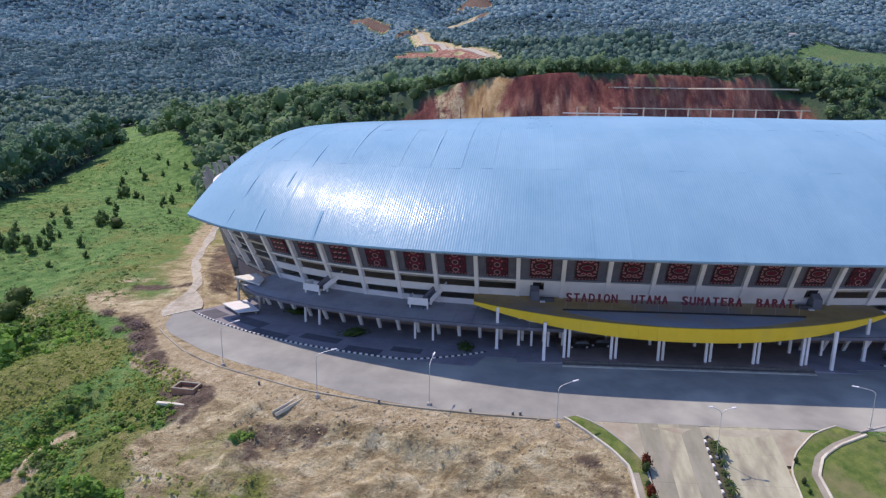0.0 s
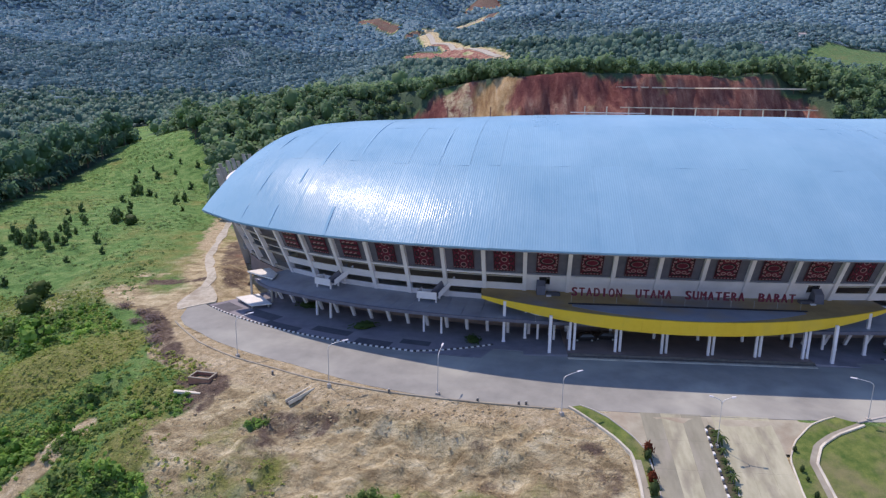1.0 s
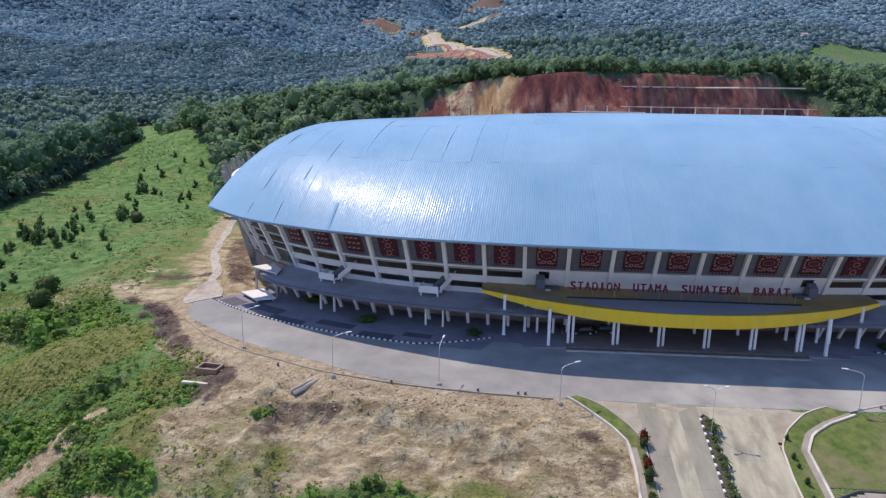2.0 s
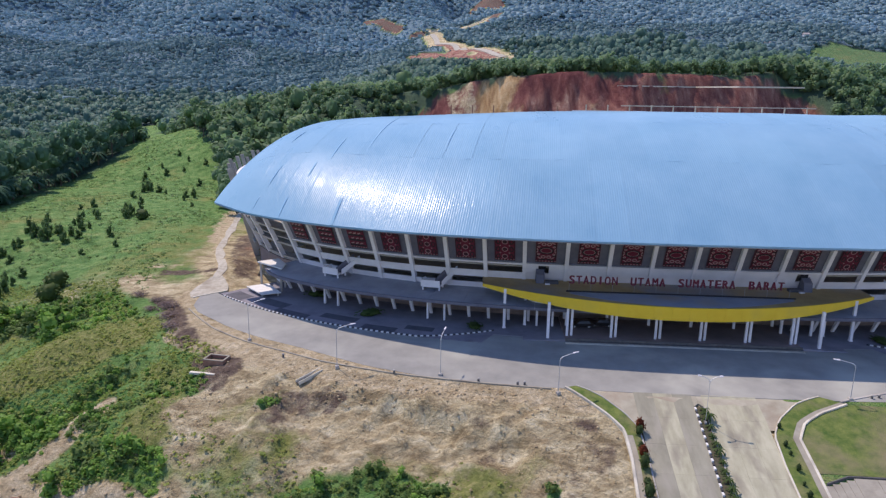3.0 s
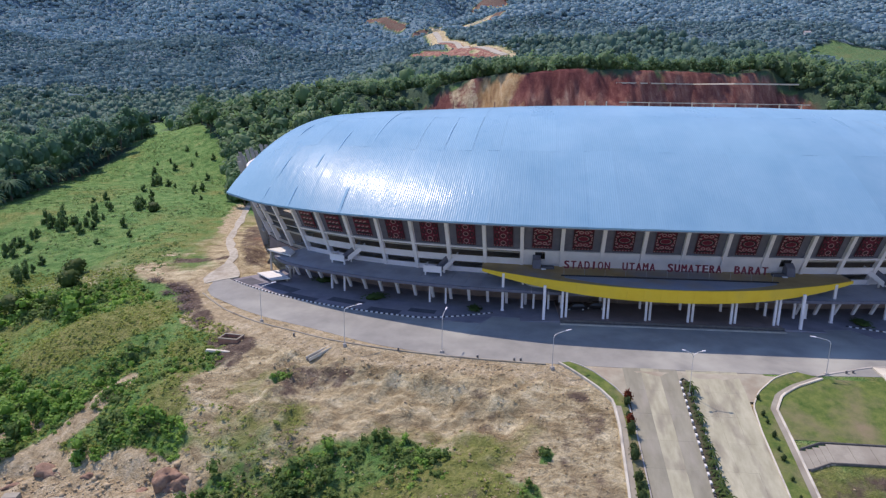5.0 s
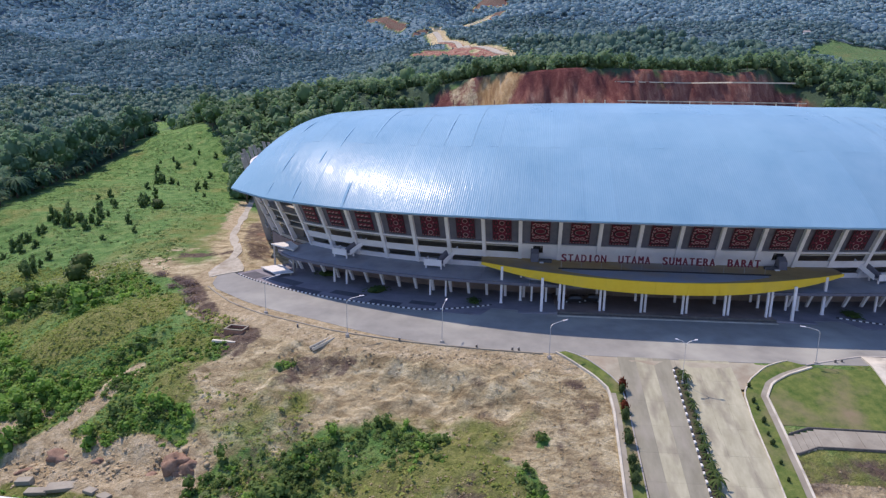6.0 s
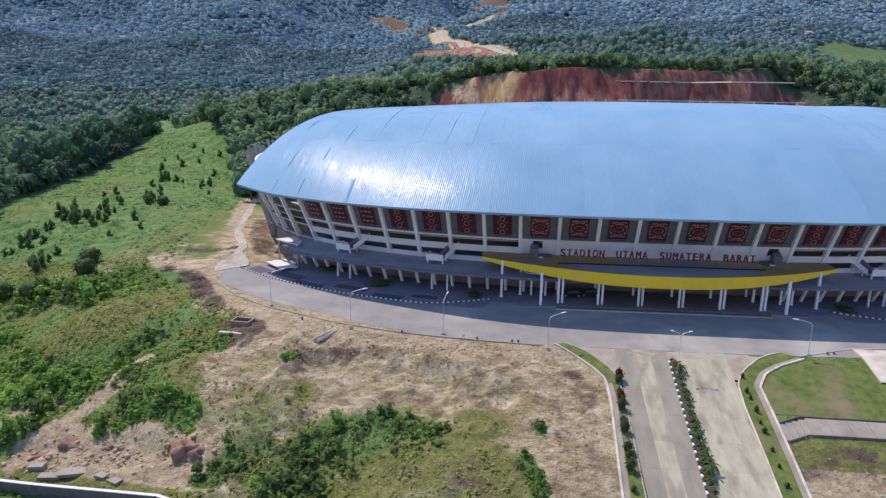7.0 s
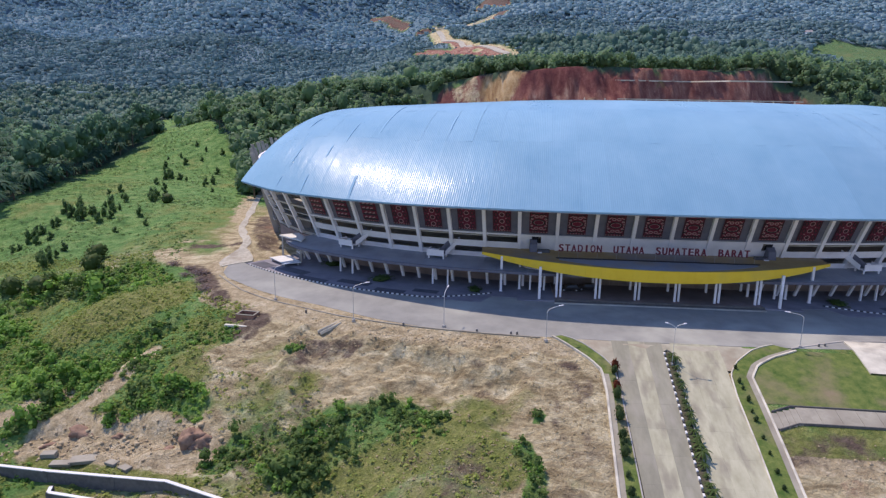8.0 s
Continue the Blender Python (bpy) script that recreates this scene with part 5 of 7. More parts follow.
build_roof()


# ---- open stands ----
def build_bowl():
    """The unroofed terraces that carry on the oval behind the roof's ends, and the far stand."""
    total = ARC[-1]
    aa = [a for a in np.arange(-total + 1, total, 5.0) if abs(a) > 107]
    for a in aa:
        far = abs(a) > 240
        h = 24.4 + 0.9 * math.sin(a * 1.7) if abs(a) < 200 else 21.0
        reach, rim = (6.6, 21.6) if abs(a) < 200 else (5.6, 18.3)
        g = Geo()
        w = 0.26
        lo4 = [on_oval(a - w, 0.6), on_oval(a + w, 0.6), on_oval(a + w, -0.8), on_oval(a - w, -0.8)]
        hi4 = [on_oval(a - w, reach), on_oval(a + w, reach), on_oval(a + w, reach - 0.9), on_oval(a - w, reach - 0.9)]
        g.hexa([(*p, -0.3) for p in lo4] + [(*p, h) for p in hi4])
        part("stand_fin", g, CONCRETE, stadium, "bare concrete raking fin of the open stand")
        p = [on_oval(a, 4.2), on_oval(min(a + 5.0, total - 0.2), 4.2), on_oval(min(a + 5.0, total - 0.2), 3.6), on_oval(a, 3.6)]
        part("rim_beam", Geo().hexa([(*q, rim) for q in p] + [(*q, rim + (0.5 if abs(a) < 200 else 1.1)) for q in p]), WHITE, stadium)
        if not far:
            for z in (5.0, 9.5, 14.0):
                p = [on_oval(a, 0.23 * z), on_oval(a + 5.0, 0.23 * z), on_oval(a + 5.0, 0.23 * z - 0.6), on_oval(a, 0.23 * z - 0.6)]
                part("beam", Geo().hexa([(*q, z) for q in p] + [(*q, z + 0.5) for q in p]), CONCRETE, stadium)
    g = Geo()
    steps = 14
    ring = list(np.linspace(-total * 0.999, total * 0.999, 140))
    ring = [a for a in ring]
    for a0, a1 in zip(ring[:-1], ring[1:]):
        if max(abs(a0), abs(a1)) < 100:
            continue
        for k in range(steps):
            o0, o1, z = 3.6 - 2.0 * k, 3.6 - 2.0 * (k + 1), 18.3 - 1.2 * k
            p = [on_oval(a0, o0), on_oval(a1, o0), on_oval(a1, o1), on_oval(a0, o1)]
            g.hexa([(*q, z - 1.3) for q in p] + [(*q, z) for q in p])
    part("terrace", g, CONCRETE, stadium, "stepped bare concrete terraces")


build_bowl()


# ---- entrance canopy ----
canopy = thing("entrance_canopy", (0, 9, 0), "bow-shaped yellow entrance canopy on slender white columns", "canopy")


def canopy_front(x):
    return 4.9 + 10.8 * (abs(x) / 36.0) ** 2.0


def canopy_low(x):
    return 5.45 + 2.0 * (abs(x) / 36.0) ** 2.4


def build_canopy():
    n = 48
    xs = np.linspace(-36.2, 36.2, n + 1)
    def sheet(xx, front, back, z0, z1):
        """One closed slab under a bowed front edge."""
        h = Geo()
        for x in xx:
            h.v += [(x, front(x), z0), (x, back, z0), (x, front(x), z1), (x, back, z1)]
        for i in range(len(xx) - 1):
            k = 4 * i
            h.f += [(k, k + 1, k + 5, k + 4), (k + 2, k + 6, k + 7, k + 3), (k, k + 4, k + 6, k + 2), (k + 1, k + 3, k + 7, k + 5)]
        e = 4 * (len(xx) - 1)
        h.f += [(0, 2, 3, 1), (e, e + 1, e + 3, e + 2)]
        return h
    part("top_slab", sheet(xs, lambda x: canopy_front(x) + 0.25, 21.6, 7.45, 7.9), CANOPY_TOP, canopy, "weathered brownish canopy top")
    xg = [x for x in np.linspace(-20, 22, 25) if canopy_front(x) + 0.9 + 0.006 * x * x < 12.4]
    part("membrane", sheet(xg, lambda x: canopy_front(x) + 0.9 + 0.006 * x * x, 12.6, 7.9, 7.93), CANOPY_GREY, canopy, "blue-grey sealing sheet on the canopy top")
    for i in range(0, n, 2):
        f = Geo()
        for x0, x1 in ((xs[i] + 0.01, xs[i + 1]), (xs[i + 1], xs[i + 2] - 0.01)):
            lo, hi = [], []
            for x, o in ((x0, 0.0), (x1, 0.0), (x1, 0.28), (x0, 0.28)):
                y = canopy_front(x) + o
                lo.append((x, y + 0.55 * (1 - (abs(x) / 36.2)), canopy_low(x)))
                hi.append((x, y, 8.02))
            f.hexa(lo + hi)
        part("fascia_panel", f, YELLOW, canopy, "yellow painted fascia panel" if i == 0 else "")
    s = Geo()
    for x0, x1 in zip(xs[:-1], xs[1:]):
        p = [(x0, canopy_front(x0) + 0.8), (x1, canopy_front(x1) + 0.8), (x1, 21.6), (x0, 21.6)]
        zz = [canopy_low(x0) + 0.05, canopy_low(x1) + 0.05, 7.2, 7.2]
        s.hexa([(*q, z) for q, z in zip(p, zz)] + [(*q, z + 0.1) for q, z in zip(p, zz)])
    part("soffit", s, WHITE, canopy, "white canopy soffit")
    def post(x, y, w=0.5, z1=None):
        g = Geo().box(x - w / 2, y - w / 2, -0.1, x + w / 2, y + w / 2, z1 or canopy_low(x) + 0.9, 0.0)
        g.box(x - w / 2 - 0.08, y - w / 2 - 0.08, -0.1, x + w / 2 + 0.08, y + w / 2 + 0.08, 0.25, 0.03)
        part("column", g, WHITE, canopy)
    for x in (-20, -12, -4, 4, 12, 20):
        post(x - 0.42, 9.6, 0.42)
        post(x + 0.42, 9.9, 0.42)
    for s in (-1, 1):
        post(s * 24.0, 8.4)
        post(s * 31.9, 13.5)
        post(s * 27.9, 15.6, 0.45)
        for y in (14.0, 18.0):
            post(s * 20.0, y + 1.2, 0.45)
    for x in (-12, -4, 4, 12):
        post(x, 17.0, 0.45)


build_canopy()


def build_drum(s):
    """White rounded slab edge where the deck ends under the canopy."""
    g = Geo()
    n = 14
    for i in range(n + 1):
        an = math.pi * (1.0 + i / n)
        x, y = s * 24.05 + 3.4 * math.cos(an), 16.4 + 2.5 * math.sin(an)
        g.v += [(x, y, 3.7), (x, y, 5.2)]
    for i in range(n):
        g.f.append((2 * i, 2 * i + 2, 2 * i + 3, 2 * i + 1))
    g.f += [tuple(2 * i for i in reversed(range(n + 1))), tuple(2 * i + 1 for i in range(n + 1)), (0, 1, 2 * n + 1, 2 * n)]
    part("round_slab", g, WHITE, stadium, "white rounded slab at the end of the deck")
    for x in (22.6, 25.6):
        part("slab_post", Geo().box(s * x - 0.2, 15.2, 0, s * x + 0.2, 15.6, 3.8), WHITE, stadium)


for s in (-1, 1):
    build_drum(s)


def build_platform():
    """Raised entrance floor with steps, and the dark glazed front behind."""
    st = thing("entrance_steps", (0, 9, 0), "dark stone entrance platform with two steps", "steps")
    part("platform", Geo().box(-20.9, 7.75, 0, 20.9, 20.6, 0.42, 0.03), ARCADE_WALL, st)
    part("riser", Geo().box(-20.9, 7.6, 0, 20.9, 7.75, 0.62, 0.03), STONE, st, "dark stone upstand along the platform edge")
    part("step", Geo().box(-20.9, 7.0, 0, 20.9, 7.6, 0.24, 0.03), STONE, st)
    part("step", Geo().box(-20.9, 6.4, 0, 20.9, 7.0, 0.1, 0.02), PALE_PATH, st)
    part("ramp", Geo().hexa([(-28.5, 7.3, 0.05), (-20.9, 7.3, 0.05), (-20.9, 12.5, 0.05), (-28.5, 12.5, 0.05), (-28.5, 7.5, 0.12), (-20.9, 7.5, 0.4), (-20.9, 12.4, 0.4), (-28.5, 12.4, 0.12)]), PLAZA, st)
    part("ramp", Geo().hexa([(20.9, 7.3, 0.05), (28.5, 7.3, 0.05), (28.5, 12.5, 0.05), (20.9, 12.5, 0.05), (20.9, 7.5, 0.4), (28.5, 7.5, 0.12), (28.5, 12.4, 0.12), (20.9, 12.4, 0.4)]), PLAZA, st)
    door = thing("glazed_front", (0, 19.6, 0.42), "dark tinted glazed entrance front with thin mullions", "glass front", kind="structure")
    for k in range(20):
        x = -20 + 2.0 * k
        part("pane", Geo().box(x + 0.06, 19.6, 0.5, x + 1.94, 19.68, 4.6), BRONZE, door)
        part("mullion", Geo().box(x - 0.06, 19.5, 0.42, x + 0.06, 19.78, 4.7), ARCADE_WALL, door)
    part("lintel", Geo().box(-20.4, 19.4, 4.6, 20.4, 20.0, 7.4), ARCADE_WALL, door)


build_platform()


# ---- lettering ----
sign = thing("sign", (0, 13.6, 7.9), "red standing capital letters behind a dark base rail", "sign")


def build_sign():
    words = ["STADION", "UTAMA", "SUMATERA", "BARAT"]
    letters, space = sum(len(w) for w in words), 1.6
    total = 39.2
    pitch = total / (letters + space * 3)
    x = -20.2
    for w in words:
        for ch in w:
            cu = bpy.data.curves.new("letter", "FONT")
            cu.body, cu.size, cu.extrude, cu.align_x, cu.offset = ch, 2.2, 0.12, "CENTER", 0.0
            tmp = new("letter", cu)
            me = bpy.data.meshes.new_from_object(tmp.evaluated_get(bpy.context.evaluated_depsgraph_get()))
            bpy.data.objects.remove(tmp)
            g = Geo()
            for dx, dz in ((-0.09, 0.0), (0.0, 0.006), (0.09, 0.012)):
                n = len(g.v)
                g.v += [(v.co.x + dx, v.co.y, v.co.z + dz) for v in me.vertices]
                g.f += [tuple(i + n for i in q.vertices) for q in me.polygons]
            me = g.mesh("letter", RED)
            ob = part("letter", me, RED, sign)
            wide = max(v.co.x for v in me.vertices) - min(v.co.x for v in me.vertices)
            fit = min(1.0, 0.80 * pitch / max(wide, 0.1))
            ob.matrix_basis = pose(x + pitch / 2, 13.6, 9.3, 90, 0, 0) @ Matrix.Diagonal((fit, 1, 1, 1))
            x += pitch
        x += space * pitch
    part("base_rail", Geo().box(-20.6, 12.75, 7.9, 20.9, 13.05, 8.12, 0.03), BATIK_BLACK, sign, "nearly black base rail")
    for k in range(11):
        part("leg", Geo().box(-20 + 4 * k - 0.025, 13.57, 7.9, -20 + 4 * k + 0.025, 13.62, 9.35), LAMP_GREY, sign)


build_sign()


# ---- vegetation ----
def ball_quads(n, rng, rough):
    """A sphere of quads, from a cube cut n by n on each side, with an uneven surface."""
    verts, faces = {}, []
    def vert(p):
        key = tuple(round(c, 4) for c in p)
        if key not in verts:
            verts[key] = len(verts)
        return verts[key]
    for axis in range(3):
        for side in (-1, 1):
            for i in range(n):
                for j in range(n):
                    q = []
                    for di, dj in ((0, 0), (1, 0), (1, 1), (0, 1)):
                        c = [0.0, 0.0, 0.0]
                        c[axis], c[(axis + 1) % 3], c[(axis + 2) % 3] = side, 2 * (i + di) / n - 1, 2 * (j + dj) / n - 1
                        q.append(vert(c))
                    faces.append(q if side > 0 else q[::-1])
    v = np.array(list(verts.keys()), float)
    v /= np.linalg.norm(v, axis=1)[:, None]
    v *= rng.uniform(1 - rough, 1 + rough, len(v))[:, None]
    return v, np.array(faces)


def leaf_quads(n, rng, size, shell=(0.78, 1.24), low=-0.35, up=0.5):
    """Loose leaf clumps round a crown."""
    d = rng.normal(size=(n * 3, 3))
    d /= np.linalg.norm(d, axis=1)[:, None]
    d = d[d[:, 2] > low][:n]
    n = len(d)
    c = d * rng.uniform(*shell, n)[:, None]
    nor = d + rng.normal(scale=0.5, size=(n, 3)) + np.array((0.0, 0.0, up))
    nor /= np.linalg.norm(nor, axis=1)[:, None]
    t = np.cross(nor, rng.normal(size=(n, 3)))
    t /= np.linalg.norm(t, axis=1)[:, None]
    b = np.cross(nor, t)
    s = rng.uniform(0.6, 1.3, n)[:, None] * size
    v = np.stack([c - t * s, c - b * s * 0.7, c + t * s, c + b * s * 0.7], 1).reshape(-1, 3)
    return v, np.arange(4 * n).reshape(-1, 4)


def joined(pieces):
    v, f, n = [], [], 0
    for a, b in pieces:
        v.append(a)
        f.append(b + n)
        n += len(a)
    return np.concatenate(v), np.concatenate(f)


def crown(rng, core=2, leaf=40, size=0.26, lobes=1, rough=0.22, up=0.5):
    """One tree crown of unit size: lumpy cores with leaf clumps round them."""
    out = []
    for k in range(lobes):
        o = rng.normal(scale=0.38, size=3) * (0 if lobes == 1 else 1)
        s = 1.0 if lobes == 1 else rng.uniform(0.5, 0.75)
        if core:
            v, f = ball_quads(core, rng, rough)
            out.append((v * s * 0.9 + o, f))
        if leaf:
            v, f = leaf_quads(leaf // lobes, rng, size / max(s, 0.6), up=up)
            out.append((v * s + o, f))
    return joined(out)


def palm_crown(rng, fronds=16):
    """Drooping fronds, each a folded strip, from one heart; unit length."""
    out = []
    for k in range(fronds):
        an = 2 * math.pi * (k + rng.uniform(-0.3, 0.3)) / fronds
        up = rng.uniform(0.1, 0.75)
        pts = []
        for i in range(5):
            t = i / 4
            pts.append((t * (1 - 0.12 * up), up * t - 0.85 * t * t))
        v, f = [], []
        for i, (r, z) in enumerate(pts):
            w = (0.04, 0.10, 0.115, 0.085, 0.015)[i]
            for o, dz in ((-w, -0.45 * w), (0, 0.0), (w, -0.45 * w)):
                v.append((r * math.cos(an) - o * math.sin(an), r * math.sin(an) + o * math.cos(an), z + dz))
        for i in range(4):
            for j in range(2):
                f.append((3 * i + j, 3 * i + j + 1, 3 * i + j + 4, 3 * i + j + 3))
        out.append((np.array(v), np.array(f)))
    return joined(out)


def scatter(variants, pos, scale, rng):
    """Copies of the variants, turned and sized, joined into arrays."""
    pick = rng.integers(0, len(variants), len(pos))
    turn = rng.uniform(0, 2 * math.pi, len(pos))
    vs, fs, n = [], [], 0
    for k, (v, f) in enumerate(variants):
        sel = np.nonzero(pick == k)[0]
        if not len(sel):
            continue
        c, s = np.cos(turn[sel])[:, None], np.sin(turn[sel])[:, None]
        x = (v[None, :, 0] * c - v[None, :, 1] * s) * scale[sel, 0:1]
        y = (v[None, :, 0] * s + v[None, :, 1] * c) * scale[sel, 1:2]
        z = v[None, :, 2] * scale[sel, 2:3]
        p = np.stack([x, y, z], -1) + pos[sel][:, None, :]
        g = f[None] + (np.arange(len(sel)) * len(v))[:, None, None] + n
        vs.append(p.reshape(-1, 3))
        fs.append(g.reshape(-1, 4))
        n += p.shape[0] * p.shape[1]
    return np.concatenate(vs), np.concatenate(fs)


def jittered(x0, x1, y0, y1, step, rng):
    x, y = np.meshgrid(np.arange(x0, x1, step), np.arange(y0, y1, step))
    return (x + rng.uniform(-0.48, 0.48, x.shape) * step).ravel(), (y + rng.uniform(-0.48, 0.48, y.shape) * step).ravel()


def in_valley(x, y):
    """The part of the land that lies open to the stadium's front."""
    return (x > -85 - 0.86 * (y + 110)) & (x < 0 + 0.74 * (y + 110))


def forest(name, y0, y1, step, variants, radius, tall, mat, label, seed, sink=0.55, extra=None, soft=False, jump=1.0):
    rng = np.random.default_rng(seed)
    x, y = jittered(-0.86 * (y1 + 110) - 90, 0.74 * (y1 + 110) + 20, y0, y1, step, rng)
    keep = in_valley(x, y) & wooded(x, y)
    keep &= (clearing(x, y, 16.0) < 0.3) & (clearing(x, y + 16.0, 16.0) < 0.3) & (field(x, y) < 0.3) & (field(x, y + 14.0) < 0.3)
    keep &= rng.uniform(size=len(x)) < 0.93
    if extra:
        keep &= extra(x, y, rng)
    x, y = x[keep], y[keep]
    low = np.zeros(len(x), bool)
    for k in (20, 45, 70, 95):
        low |= (clearing(x, y + k, 14.0) - bare_slope(x, y + k) > 0.3) | (field(x, y + k) > 0.3)
    x, y = x + rng.normal(scale=0.3 * step, size=len(x)), y + rng.normal(scale=0.3 * step, size=len(x))
    r = rng.uniform(*radius, len(x)) * np.clip(1.0 + 0.35 * lumps(x, y, 5.0 * step, 4.1), 0.6, 1.5) * (0.8 + 0.35 * rng.uniform(size=len(x)) ** 3) * np.where(low, 0.36, 1.0) * np.where((y < 300) & (x > -80) & (x < 110), 0.72, 1.0)
    h = r * rng.uniform(*tall, len(x))
    pos = np.stack([x, y, land(x, y) + h * sink + jump * rng.uniform(0.5, 4.5, len(x)) * radius[0] / 4 * np.where(low, 0.1, 1.0)], -1)
    v, f = scatter(variants, pos, np.stack([r, r, h], -1), rng)
    tagged(new(name, numpy_mesh(name, v, f, mat, soft)), label, "forest", kind="stuff")


def build_forests():
    rng = np.random.default_rng(3)
    near = [crown(rng, 1, 46, 0.25, 3, 0.35) for k in range(6)] + [crown(rng, 2, 40, 0.24, 1, 0.35) for k in range(4)]
    mid = [crown(rng, 2, 15, 0.26, 1, 0.34) for k in range(8)]
    far = [crown(rng, 1, 0, 0.3, 1, 0.45) for k in range(16)]
    fronds = [palm_crown(rng, 15) for k in range(4)]

    def is_palm(x, y):
        return (x < -185) & (y < 300) & (lumps(x, y, 38, 2.2) > -0.1 + 0.9 * smooth(150, 300, y))

    def west(x, y):
        return x < meadow_right(y)
    forest("near_forest", 112, 400, 4.9, near, (2.5, 5.2), (0.9, 1.35), FOREST, "dense green tropical forest covering the near hill", 11, extra=lambda x, y, r: ~west(x, y) & (r.uniform(size=len(x)) < 1 - smooth(330, 400, y)))
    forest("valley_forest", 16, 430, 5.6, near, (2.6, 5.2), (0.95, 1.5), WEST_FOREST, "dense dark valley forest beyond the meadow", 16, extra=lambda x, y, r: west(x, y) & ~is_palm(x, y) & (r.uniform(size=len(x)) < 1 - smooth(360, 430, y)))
    forest("palm_grove", 16, 300, 6.2, fronds, (3.4, 5.0), (0.9, 1.1), PALM, "dense dark oil palm grove along the meadow", 12, 1.9, extra=lambda x, y, r: is_palm(x, y))
    forest("valley_palms", 300, 700, 19.0, [palm_crown(rng, 11) for k in range(3)], (4.2, 6.0), (0.9, 1.2), PALM, "tall palms standing out of the valley forest", 15, 1.6, extra=lambda x, y, r: (x < -230 - 0.25 * (y - 330)), jump=1.2)
    forest("hill_forest", 320, 880, 7.6, mid, (3.6, 6.2), (0.9, 1.4), MID_FOREST_HAZED, "closed forest of uneven crowns over the hills", 13, 0.7, extra=lambda x, y, r: r.uniform(size=len(x)) < smooth(320, 420, y) * (1 - smooth(680, 880, y)), jump=1.3, soft=True)
    forest("mountain_forest", 680, 1260, 6.6, far, (3.2, 6.4), (0.55, 1.0), FAR_FOREST_HAZED, "forest over the mountain foot, tinted blue-green for haze", 14, 0.7, extra=lambda x, y, r: r.uniform(size=len(x)) < smooth(680, 880, y), jump=1.3, soft=True)
    forest("mountain_forest", 1260, 2250, 9.5, far, (4.6, 9.0), (0.45, 0.8), TOP_FOREST_HAZED, "forest over the mountain slopes, tinted pale blue for haze", 18, 0.6, jump=1.2, soft=True)


build_forests()


